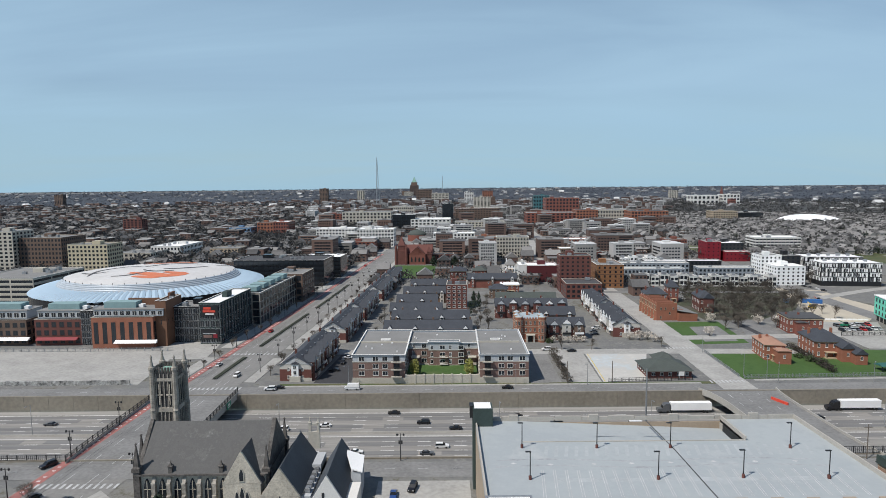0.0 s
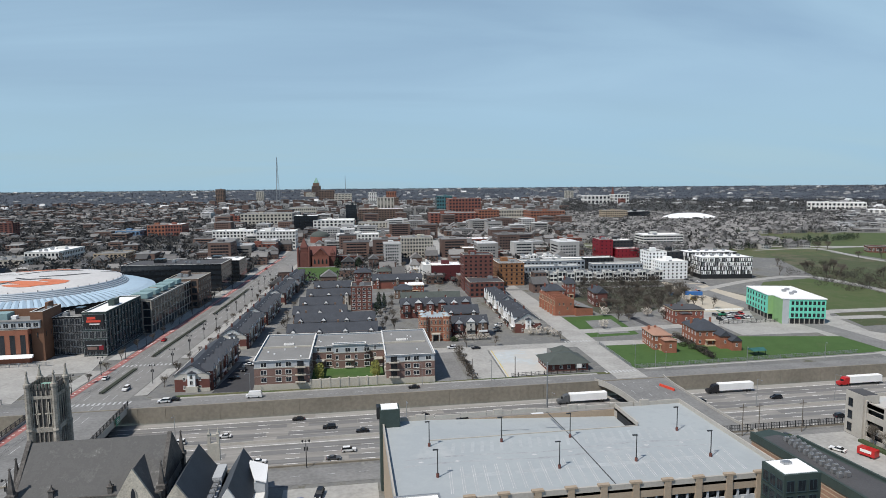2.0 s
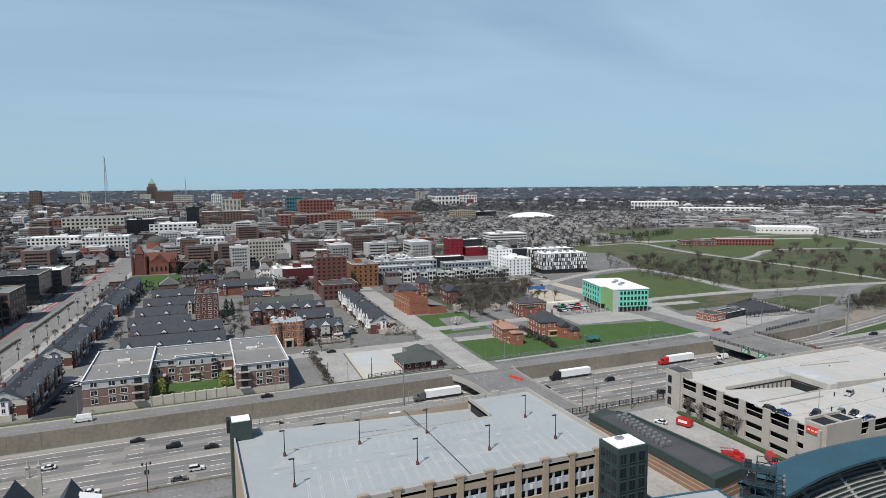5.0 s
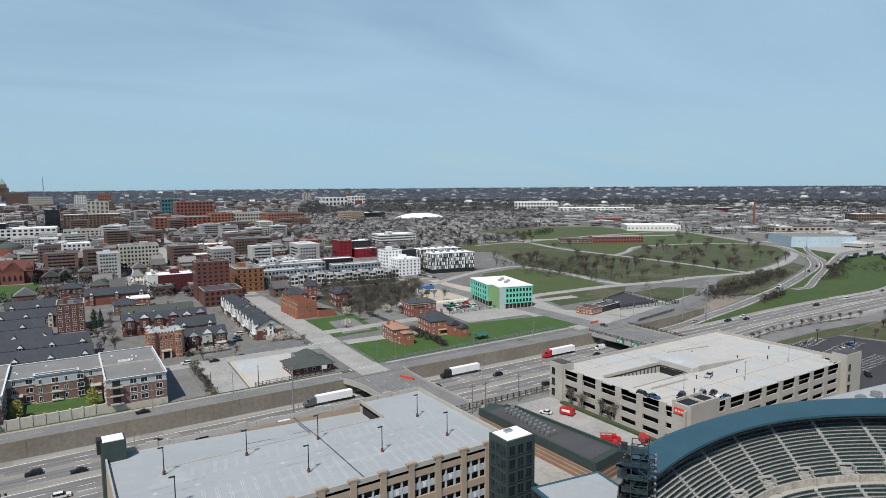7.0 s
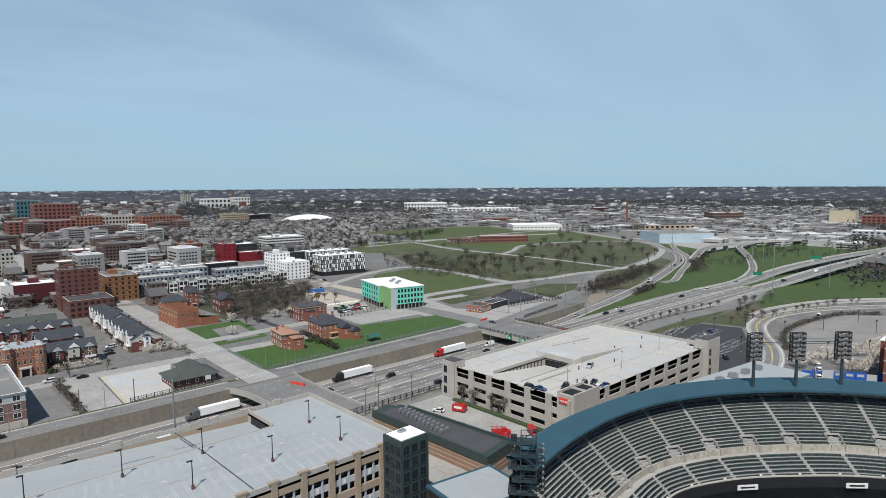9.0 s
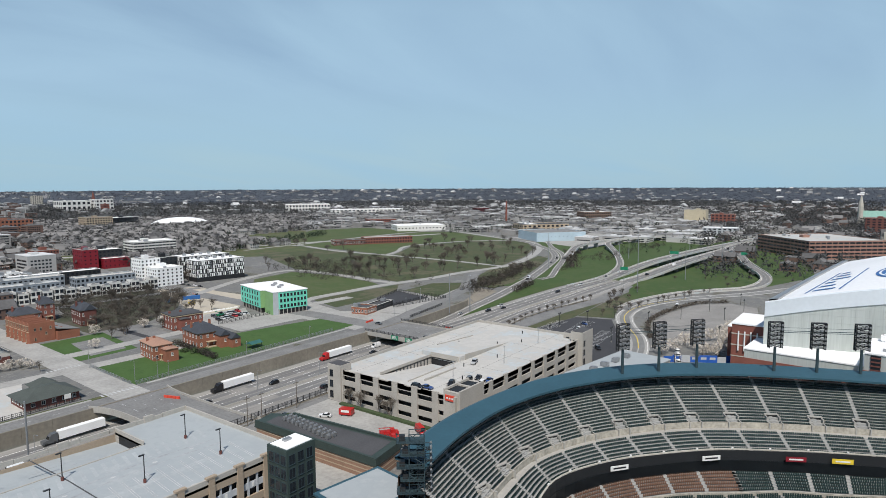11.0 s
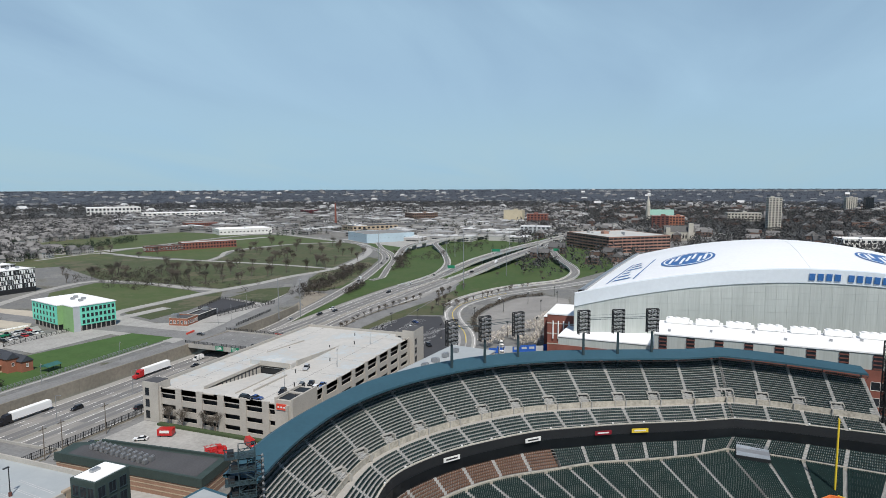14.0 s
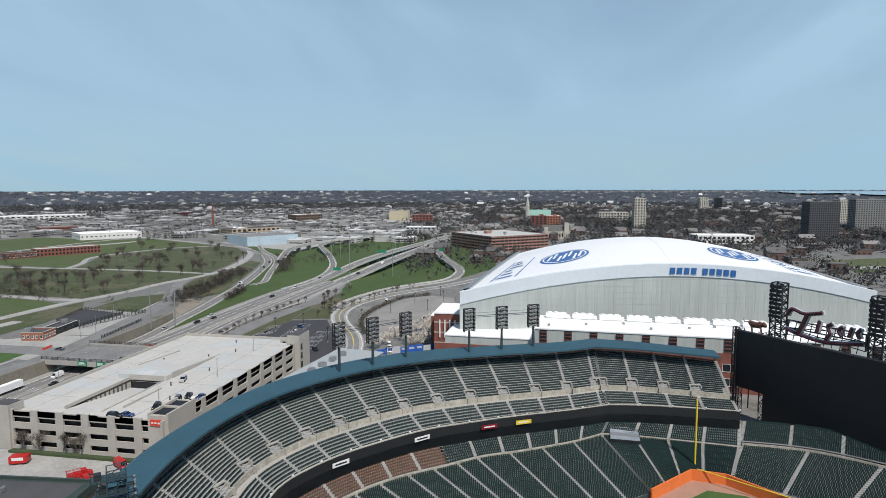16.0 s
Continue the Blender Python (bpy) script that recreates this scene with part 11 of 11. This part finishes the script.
tagged(part("thicket", tri_mesh("thicket", crowns(xs, ys, hh, hh * 0.6, 110, 0.075, 0.0), "thicket_dark"), ""), "dense leafless thicket of shrubs", "shrubs", "", "stuff")
xs, ys = [], []
for k in range(120):
    u = k / 120
    xs.append(470 + 260 * u), ys.append(700 + 90 * u + rng.gauss(0, 4))
for k in range(90):
    u = k / 90
    xs.append(860 + 420 * u), ys.append(640 - 230 * u + rng.gauss(0, 5))
xs, ys = np.array(xs), np.array(ys)
hh = RNG.uniform(7, 12, len(xs))
tagged(part("conifer_belt", tri_mesh("conifer_belt", crowns(xs, ys, hh, hh * 0.3, 70, 0.15, 0.04, True), "evergreen"), ""), "belt of dark conifers behind the park", "trees", "", "stuff")

xs, ys = [], []
for p in spline([Vector((*q, 0)) for q in ((335, 107), (355, 115), (379, 121), (410, 120.5), (449, 112.5), (466, 96))], 1.1):
    xs.append(p.x + rng.gauss(0, 0.3)), ys.append(p.y + rng.gauss(0, 0.3))
xs, ys = np.array(xs), np.array(ys)
hh = RNG.uniform(1.6, 2.6, len(xs))
tagged(part("round_hedge", tri_mesh("round_hedge", crowns(xs, ys, hh, hh * 0.7, 36, 0.2, 0.0), "twigs"), ""), "dark leafless hedge round the pale lot", "shrubs", "", "stuff")

xs, ys, hh = [], [], []
for k in range(520):
    x, y = rng.uniform(166, 262), rng.uniform(374, 500)
    if (y < 374 + max(0, x - 200) * 1.0) or (x < 176 and y > 440) or (y > 500 - max(0, 200 - x) * 1.2):
        continue
    xs.append(x), ys.append(y), hh.append(rng.uniform(2.5, 8.5))
xs, ys, hh = np.array(xs), np.array(ys), np.array(hh)
tagged(part("wild_thicket", tri_mesh("wild_thicket", crowns(xs, ys, hh, hh * 0.5, 150, 0.06, 0.0), "thicket_dark"), ""), "dense dark leafless thicket behind brick houses", "shrubs", "", "stuff")
xs = np.array([176 - k * 0.08 + rng.gauss(0, 0.5) for k in range(60)])
ys = np.array([308 - k * 0.72 for k in range(60)])
hh = RNG.uniform(1.8, 3.4, 60)
tagged(part("hedge_row", tri_mesh("hedge_row", crowns(xs, ys, hh, hh * 0.6, 80, 0.12, 0.0), "thicket_dark"), ""), "dark hedge between two brick houses", "hedge", "", "stuff")
# ---- vehicles ----
CARS = {}


def car(paint, x, y, z, rz, kind="sedan"):
    near = math.hypot(x, y) < 300
    key = (paint, kind, near)
    if key in CARS:
        return copy_thing(CARS[key], pose(x, y, z, 0, 0, rz))
    t = thing("car", {"sedan": "%s saloon car on the road", "suv": "%s sport utility car on the road", "van": "%s delivery van on the road"}[kind] % paint, "car", x, y, z, rz, "cars and vans")
    L, W, H = {"sedan": (4.7, 1.85, 1.42), "suv": (4.9, 1.95, 1.75), "van": (6.2, 2.1, 2.6)}[kind]
    nose = {"sedan": 0.30, "suv": 0.26, "van": 0.12}[kind]
    tail = {"sedan": 0.86, "suv": 0.97, "van": 0.99}[kind]
    belt = H * {"sedan": 0.62, "suv": 0.6, "van": 0.5}[kind]
    prof = [(-L / 2, 0.35), (-L / 2 + 0.05, belt * 0.86), (-L / 2 + L * nose, belt), (L / 2 - L * (1 - tail), belt), (L / 2 - 0.05, belt * 0.92), (L / 2, 0.35)]
    s = Shape()
    s.ring([[(px, yy * k, pz if k < 1 or pz > 0.4 else pz) for px, pz in prof] for yy, k in ((-W / 2, 0.92), (-W / 2, 1.0), (W / 2, 1.0), (W / 2, 0.92))], True, True)
    part("body", s, "car_" + paint, t)
    a, b = -L / 2 + L * nose, L / 2 - L * (1 - tail)
    ra, rb = a + 0.75 if kind != "van" else a + 0.5, b - (0.7 if kind == "sedan" else 0.3)
    g = Shape().ring([[(a, -W / 2 + 0.08, belt), (b, -W / 2 + 0.08, belt), (b, W / 2 - 0.08, belt), (a, W / 2 - 0.08, belt)], [(ra, -W / 2 + 0.28, H - 0.06), (rb, -W / 2 + 0.28, H - 0.06), (rb, W / 2 - 0.28, H - 0.06), (ra, W / 2 - 0.28, H - 0.06)]], True, False)
    part("windows", g, "glass_dark", t, "dark glass") if kind != "van" else part("upper_body", g, "car_" + paint, t)
    part("roof", Shape().box(ra, -W / 2 + 0.26, H - 0.07, rb, W / 2 - 0.26, H), "car_" + paint, t)
    if kind == "van":
        part("windscreen", Shape().add([(a - 0.02, -W / 2 + 0.15, belt), (a - 0.02, W / 2 - 0.15, belt), (ra - 0.05, W / 2 - 0.3, H - 0.15), (ra - 0.05, -W / 2 + 0.3, H - 0.15)], [(3, 2, 1, 0)]), "glass_dark", t)
    wh = Shape().tube((0, -0.12, 0), (0, 0.12, 0), 0.34, n=10).mesh("wheel", "rubber")
    for wx in (-L * 0.31, L * 0.31):
        for wy in (-W / 2 + 0.1, W / 2 - 0.1):
            part("wheel", wh, "", t, m=pose(wx, wy, 0.34))
    for wy in (-W / 2 + 0.35, W / 2 - 0.35) if near else ():
        part("headlight", Shape().box(-L / 2 - 0.02, wy - 0.18, belt * 0.66, -L / 2 + 0.06, wy + 0.18, belt * 0.82), "frame_white", t)
        part("tail_light", Shape().box(L / 2 - 0.06, wy - 0.16, belt * 0.66, L / 2 + 0.02, wy + 0.16, belt * 0.85), "red_panel", t)
    CARS[key] = t
    return t


def lorry(x, y, z, rz, cab="grey", box="white_paint", box_label="white"):
    t = thing("lorry", "articulated lorry with a long %s trailer" % box_label, "truck", x, y, z, rz, "lorries on the freeway")
    cabs = Shape().ring([[(px, yy, pz) for px, pz in ((-9.4, 0.6), (-9.4, 1.7), (-7.6, 1.95), (-7.2, 2.9), (-6.4, 3.7), (-4.6, 3.8), (-4.6, 0.6))] for yy in (-1.2, 1.2)], True, True)
    part("cab", cabs, "car_" + cab, t)
    part("windscreen", Shape().add([(-7.62, -1.05, 2.0), (-7.62, 1.05, 2.0), (-7.24, 1.0, 2.85), (-7.24, -1.0, 2.85)], [(0, 3, 2, 1)]), "glass_dark", t)
    part("trailer", Shape().box(-4.2, -1.28, 1.15, 11.6, 1.28, 4.05), box, t, box_label + " box trailer")
    part("chassis", Shape().box(-6, -0.5, 0.7, 11.3, 0.5, 1.15), "metal_dark", t)
    wh = Shape().tube((0, -0.15, 0), (0, 0.15, 0), 0.5, n=10).mesh("wheel", "rubber")
    for wx in (-8.4, -5.6, -4.3, 8.6, 9.9):
        for wy in (-1.05, 1.05):
            part("wheel", wh, "", t, m=pose(wx, wy, 0.5))
    return t


F = FLOOR + 0.13
# far carriageway runs west (-x), near carriageway east
lorry(93, 236, F, 0, "grey", "white_paint", "white")
lorry(160, 237, F, 0, "black", "white_paint", "white")
lorry(222, 236, F, 0, "red", "white_paint", "white")
for x, y, p, k in ((-8, 226.5, "black", "suv"), (28, 232, "black", "sedan"), (42, 224.6, "black", "suv"), (-45, 224.5, "white", "sedan"), (-60, 221, "white", "suv"), (70, 221, "white", "van"), (4, 221, "black", "sedan"),
                   (128, 222, "black", "suv"), (142, 228, "black", "sedan"), (175, 226, "black", "suv"), (208, 222, "silver", "sedan"), (240, 225, "black", "sedan"), (-150, 228, "grey", "sedan"), (-190, 233, "white", "suv"),
                   (250, 232, "white", "van"), (-20, 236.8, "black", "sedan")):
    car(p, x, y, F, 0, k)
for x, y, p, k in ((-30, 201, "white", "sedan"), (-6, 199.5, "grey", "sedan"), (-1, 205, "white", "suv"), (60, 204, "black", "sedan"), (130, 208, "silver", "sedan"), (185, 203, "black", "suv"), (215, 209, "black", "suv"), (236, 200, "grey", "sedan")):
    car(p, x, y, F, 180, k)
for x, y, z, rz, p, k in ((362, 229, dip(362) + 0.14, -4, "black", "suv"), (378, 229, dip(378) + 0.14, -4, "white", "suv"), (374, 224, dip(374) + 0.14, -4, "black", "sedan"), (440, 214, dip(440) + 0.14, -5, "black", "suv"), (480, 213, 0.15, -3, "white", "suv"),
                          (535, 213, 0.3, 3, "black", "sedan"), (555, 182, 2.4, 168, "black", "suv"), (610, 174, 5.5, 180, "white", "van"), (690, 171, 5.9, 180, "silver", "sedan"), (680, 197.5, 5.9, 176, "white", "sedan"),
                          (345, 241, dip(345) + 0.24, 5, "silver", "sedan"), (480, 263, 0.24, 14, "black", "suv"), (490, 267, 0.24, 14, "white", "van"), (600, 300, 0.24, 20, "black", "sedan"), (640, 313, 0.24, 20, "black", "suv")):
    car(p, x, y, z, rz, k)
# on the streets
for x, y, rz, p, k in ((-100, 352, 85, "red", "sedan"), (-81, 640, 85, "red", "suv"), (-106, 285, -94, "white", "sedan"), (-92, 268, 86, "white", "suv"), (-72, 249, 0, "white", "suv"), (-69, 250.8, 0, "black", "sedan"),
                       (-38, 248.8, 0, "white", "van"), (26, 248.6, 0, "black", "sedan"), (52, 307, 0, "white", "suv"), (64, 304, 0, "black", "sedan"), (-48, 287, 92, "black", "suv"), (-47, 295, 0, "white", "sedan"),
                       (-50, 275, 0, "black", "sedan"), (-3, 259, 0, "silver", "sedan"), (-120, 180, 60, "black", "suv"), (-112, 160, 65, "black", "sedan"), (-102, 158, 60, "black", "sedan"), (-14, 160, 90, "blue", "sedan"), (-9, 164, 80, "black", "suv"),
                       (115, 480, 0, "black", "sedan"), (122, 476, 0, "black", "suv"), (112, 350, 90, "black", "suv"), (85, 345, 0, "grey", "sedan"), (88, 352, 0, "white", "suv"), (84, 338, 0, "black", "sedan"),
                       (262, 205, 90, "black", "suv"), (274, 252, 90, "grey", "sedan"), (330, 146, 60, "white", "suv"), (345, 150, 60, "blue", "sedan"), (304, 135, 40, "silver", "suv"), (300, 128, 40, "black", "suv"), (296, 121, 40, "black", "suv"), (308, 142, 40, "white", "suv"),
                       (430, 120, 10, "white", "van"), (150, 165, -60, "white", "sedan"), (141, 177, 0, "black", "sedan")):
    car(p, x, y, 0.17, rz, k)
for k in range(15):
    car(("black", "white", "silver", "grey", "red")[k % 5], 224 + (k % 8) * 3.2 + (k // 8) * 4, 342 + (k // 8) * 11 + (k % 8) * 0.3, 0.1, 85, ("suv", "sedan")[k % 2])
for k in range(7):
    car(("black", "white", "grey")[k % 3], 292 - k * 1.0, 470 + k * 7, 0.1, 95, "sedan")
# on the garage decks
for x, y, rz, p, k in ((168.5, 136.5, 90, "black", "suv"), (170.0, 133.4, 90, "blue", "sedan"), (178, 128.5, 20, "black", "suv"), (171.5, 123.8, 90, "white", "sedan"), (190, 124.5, 20, "black", "sedan"), (185.5, 125.8, 20, "grey", "suv"),
                       (206, 137, 20, "silver", "suv"), (184.5, 119.6, 10, "white", "suv"), (189.5, 119.6, 10, "blue", "sedan")):
    car(p, x, y, BZ + 0.02, rz, k)
# red service trucks in the yard
for x, y, rz in ((147.6, 131.4, 140), (151.0, 134.8, 142)):
    t = thing("service_truck", "red service truck with a folded ladder rack in the yard", "truck", x, y, 0.14, rz, "red service trucks")
    part("cab", Shape().ring([[(px, yy, pz) for px, pz in ((-3.2, 0.5), (-3.2, 1.3), (-2.2, 1.5), (-1.7, 2.3), (-0.4, 2.35), (-0.4, 0.5))] for yy in (-1.0, 1.0)], True, True), "car_red", t)
    part("windscreen", Shape().add([(-2.22, -0.88, 1.52), (-2.22, 0.88, 1.52), (-1.74, 0.84, 2.24), (-1.74, -0.84, 2.24)], [(0, 3, 2, 1)]), "glass_dark", t)
    part("body", Shape().box(-0.3, -1.05, 0.7, 3.3, 1.05, 1.7), "car_red", t)
    rack = Shape()
    for q in (-0.2, 1.5, 3.2):
        rack.tube((q, -1.0, 1.7), (q, -1.0, 2.6), 0.05, n=4).tube((q, 1.0, 1.7), (q, 1.0, 2.6), 0.05, n=4).tube((q, -1.0, 2.6), (q, 1.0, 2.6), 0.05, n=4)
    part("rack", rack.tube((-0.4, -0.5, 2.65), (3.6, -0.5, 2.65), 0.06, n=4).tube((-0.4, 0.1, 2.65), (3.6, 0.1, 2.65), 0.06, n=4), "car_red", t)
    for wx in (-2.2, 2.2):
        for wy in (-0.95, 0.95):
            part("wheel", Shape().tube((wx, wy - 0.12, 0.42), (wx, wy + 0.12, 0.42), 0.42, n=10), "rubber", t)
car("red", 158.8, 127.5, 0.14, 60, "van")
kk = thing("food_kiosk", "small red and white trailer kiosk in the yard", "kiosk", 156, 160, 0.12, 20)
part("body", Shape().box(-1.4, -2.5, 0.5, 1.4, 2.5, 2.6), "car_red", kk)
part("hatch", Shape().box(-1.5, -1.6, 1.4, -1.42, 1.6, 2.3), "frame_white", kk)
for y in (-1.4, 1.4):
    part("wheel", Shape().tube((-1.3, y, 0.35), (1.3, y, 0.35), 0.35, n=8), "rubber", kk)
# site container and digger
ct = thing("container", "blue shipping container on the building site", "container", 238, 425, 0.06, 10)
part("box", Shape().box(0, 0, 0, 6.1, 2.4, 2.6), "blue_panel", ct)
part("corrugation", Shape().box(0.3, -0.06, 0.2, 1.2, 0, 2.4).box(1.8, -0.06, 0.2, 2.7, 0, 2.4).box(3.3, -0.06, 0.2, 4.2, 0, 2.4).box(4.8, -0.06, 0.2, 5.7, 0, 2.4), "blue_panel", ct)


# ---- poles, signs and fences ----
def street_lamp(x, y, z, h=10.0, rz=0.0, arm=2.2):
    key = ("sl", h, arm)
    if key in CARS:
        return copy_thing(CARS[key], pose(x, y, z, 0, 0, rz))
    t = thing("street_lamp", "tall grey street lamp with a curved arm", "street lamp", x, y, z, rz, "street lamps")
    part("pole", Shape().tube((0, 0, 0), (0, 0, h), 0.13, 0.08, 6), "metal_grey", t)
    part("arm", Shape().tube((0, 0, h), (-arm, 0, h + 0.35), 0.06, n=5), "metal_grey", t)
    part("lamp_head", Shape().box(-arm - 0.8, -0.16, h + 0.25, -arm, 0.16, h + 0.45), "metal_grey", t)
    CARS[key] = t
    return t


def old_lamp(x, y, z=0.16):
    if "old" in CARS:
        return copy_thing(CARS["old"], pose(x, y, z))
    t = thing("street_lamp", "dark twin-globe street lamp with banners", "street lamp", x, y, z, 0, "avenue lamps")
    part("pole", Shape().tube((0, 0, 0), (0, 0, 8.6), 0.16, 0.1, 6), "metal_dark", t)
    for sd in (-1, 1):
        part("arm", Shape().tube((0, 0, 8.0), (sd * 1.0, 0, 8.5), 0.06, n=4), "metal_dark", t)
        part("globe", Shape().ring([[(sd * 1.0 + 0.3 * math.cos(b) * math.cos(a), 0.3 * math.cos(b) * math.sin(a), 8.2 + 0.45 * math.sin(b)) for a in np.linspace(0, math.tau, 8, endpoint=False)] for b in np.linspace(-1.5, 1.5, 5)], True, True), "metal_dark", t)
        part("banner", Shape().box(sd * 0.2, -0.03, 5.2, sd * 0.62, 0.03, 6.4), "black_panel_and_shade", t)
    CARS["old"] = t
    return t


def parking_lamp(x, y):
    if "park" in CARS:
        return copy_thing(CARS["park"], pose(x, y, 0))
    t = thing("parking_lamp", "dark post lamp with twin shades in a lot", "street lamp", x, y, 0, 0, "lot lamps")
    part("pole", Shape().tube((0, 0, 0), (0, 0, 8.4), 0.16, 0.1, 6), "metal_dark", t)
    part("base", Shape().tube((0, 0, 0), (0, 0, 0.8), 0.35, 0.3, 8), "concrete", t)
    for sd in (-1, 1):
        part("arm", Shape().tube((0, 0, 7.9), (sd * 1.1, 0, 8.3), 0.06, None, 4), "metal_dark", t)
        part("shade", Shape().tube((sd * 1.1, 0, 8.5), (sd * 1.1, 0, 7.6), 0.12, 0.42, 8), "metal_dark", t)
    CARS["park"] = t
    return t


for k in range(17):
    y = 135 + k * 26
    if 168 < y < 182:
        continue
    old_lamp(-121 + (y - 135) * 0.07, y)
    if not 184 < y < 243 and y > 150:
        old_lamp(-90.5 + (y - 135) * 0.055, y + 9)
for x, y in ((-13.5, 182), (38, 183), (106, 172), (106, 140), (105.5, 126)):
    old_lamp(x, y)
for x in (-150, -60, 20, 75, 160, 195, 235):
    street_lamp(x, 217.6, FLOOR + 0.8, 11, 90)
for x in (-200, -120, -40, 30, 60, 140, 180, 220):
    street_lamp(x, 252.5, 0.1, 9, 60)
for x, y in ((130, 262), (128, 300), (138, 258), (300, 262), (345, 276), (312, 262), (480, 176)):
    street_lamp(x, y, 0, 10, 40)
for x, y in ((393, 107), (428, 98.5), (403, 84), (365, 118), (332, 88), (349, 75), (461, 86), (440, 80), (314, 121), (368, 140), (347, 149), (332, 160), (300, 150), (290, 130)):
    parking_lamp(x, y)
for x, y, h in ((354, 239, 26), (560, 283, 40), (475, 163, 48), (688, 247, 20), (811, 213, 30), (651, 140, 30)):
    t = thing("mast", "very tall slim grey lighting mast beside the ramps", "pole", x, y, land(x, y) - 0.2)
    part("pole", Shape().tube((0, 0, 0), (0, 0, h), 0.4, 0.18, 8), "metal_grey", t)
    part("lamp_ring", Shape().tube((0, 0, h - 0.2), (0, 0, h + 0.3), 0.9, 0.7, 10), "metal_grey", t)
mp_ = thing("tall_pole", "very tall grey steel lighting pole by the freeway", "pole", 62.5, 186, 0)
part("pole", Shape().tube((0, 0, 0), (0, 0, 27), 0.38, 0.2, 8), "metal_grey", mp_)
copy_thing(mp_, pose(338, 245, -3))
copy_thing(mp_, pose(640, 240, 0))
copy_thing(mp_, pose(560, 150, 0))
for x in (128, 134, 150, 240):
    u = thing("utility_pole", "dark wooden utility pole with crossarm", "pole", x, 180.5, 0)
    part("pole", Shape().tube((0, 0, 0), (0, 0, 11), 0.16, 0.12, 6), "bark", u)
    part("crossarm", Shape().box(-1.3, -0.08, 9.9, 1.3, 0.08, 10.1), "bark", u)
    part("insulators", Shape().box(-1.2, -0.1, 10.1, -1.0, 0.1, 10.4).box(1.0, -0.1, 10.1, 1.2, 0.1, 10.4), "metal_grey", u)
for x in (38, 57):
    u = thing("utility_pole", "bare wooden pole on the forecourt", "pole", x + 14, 254.8, 0)
    part("pole", Shape().tube((0, 0, 0), (0, 0, 9.5), 0.2, 0.14, 6), "bark", u)


def road_sign(x, y, z, rz, w=4.0, h=2.4):
    t = thing("road_sign", "green freeway sign with plain white bars", "sign", x, y, z, rz, "green freeway signs")
    part("panel", Shape().box(-w / 2, -0.08, 0, w / 2, 0.08, h), "sign_green", t)
    for k in range(3):
        part("bar", Shape().box(-w * 0.38, -0.11, h * (0.22 + 0.25 * k), w * (0.38 - 0.1 * k), -0.08, h * (0.33 + 0.25 * k)), "frame_white", t)


road_sign(-83.2, 232, -1.2, 90)
road_sign(107.3, 205, -1.4, -90)
road_sign(254.3, 200, -1.2, -90)
road_sign(254.3, 212, -1.2, -90, 5)
road_sign(254.3, 222, -1.2, -90, 5)
for x, y, z, w in ((700, 200, 7, 9), (730, 135, 7, 6), (560, 205, 4.5, 7)):
    t = thing("sign_gantry", "green freeway sign on a steel gantry", "sign", x, y, 0, -80)
    part("panel", Shape().box(-w / 2, -0.1, z, w / 2, 0.1, z + 3), "sign_green", t)
    part("frame", Shape().box(-w / 2 - 1, 0.1, -0.2, -w / 2 - 0.7, 0.4, z + 3).box(w / 2 + 0.7, 0.1, -0.2, w / 2 + 1, 0.4, z + 3).box(-w / 2 - 1, 0.1, z + 1.3, w / 2 + 1, 0.4, z + 1.6), "metal_grey", t)
for x, y, rz in ((126.6, 233, -70), (272, 260, 10), (288, 205, 80)):
    t = thing("road_barrier", "orange and white plastic road barrier", "barrier", x, y, 0.13, rz)
    for k in range(4):
        part("segment", Shape().ring([[(k * 1.9 + px, py, pz) for px in (0, 1.8) for py in (0,)] + [(k * 1.9 + 1.8, 0.5, pz), (k * 1.9, 0.5, pz)] for pz in (0, 1.0)], True, True), "barrier_red", t)
bb = thing("fenced_sign", "white information board on posts near the service drive", "sign", 101.5, 258, 0, 0)
part("board", Shape().box(-1.2, -0.06, 1.8, 1.2, 0.06, 3.6), "frame_white", bb)
part("post", Shape().box(-0.9, -0.06, 0, -0.75, 0.06, 1.8).box(0.75, -0.06, 0, 0.9, 0.06, 1.8), "metal_grey", bb)
railing("fence_hall", 70, 256.3, 106, 257.5, 1.5, z=0.05)
railing("fence_lot", 319, 279, 369, 271, 2.2, z=0.05, label="black screened fence round the lot")
railing("fence_lot", 369, 271, 366, 290, 2.2, z=0.05, label="black screened fence round the lot")
# fascia panels on the ballpark
for k, (x, y, m_) in enumerate(((151.9, 55.9, "frame_white"), (172.0, 38.0, "frame_white"), (184.4, 19.4, "red_panel"), (190.1, 9.2, "yellow_paint"))):
    t = thing("fascia_sign", "small sign panel with plain bars on the deck fascia", "sign", x, y, 9.9, (-38, -45, -60, -63)[k], "signs on the deck fascia")
    part("panel", Shape().box(-2.6, -0.75, 0, 2.6, -0.62, 1.3), m_, t)
    part("bar", Shape().box(-1.8, -0.8, 0.45, 1.8, -0.75, 0.85), "black_panel_and_shade" if k < 2 else "frame_white", t)
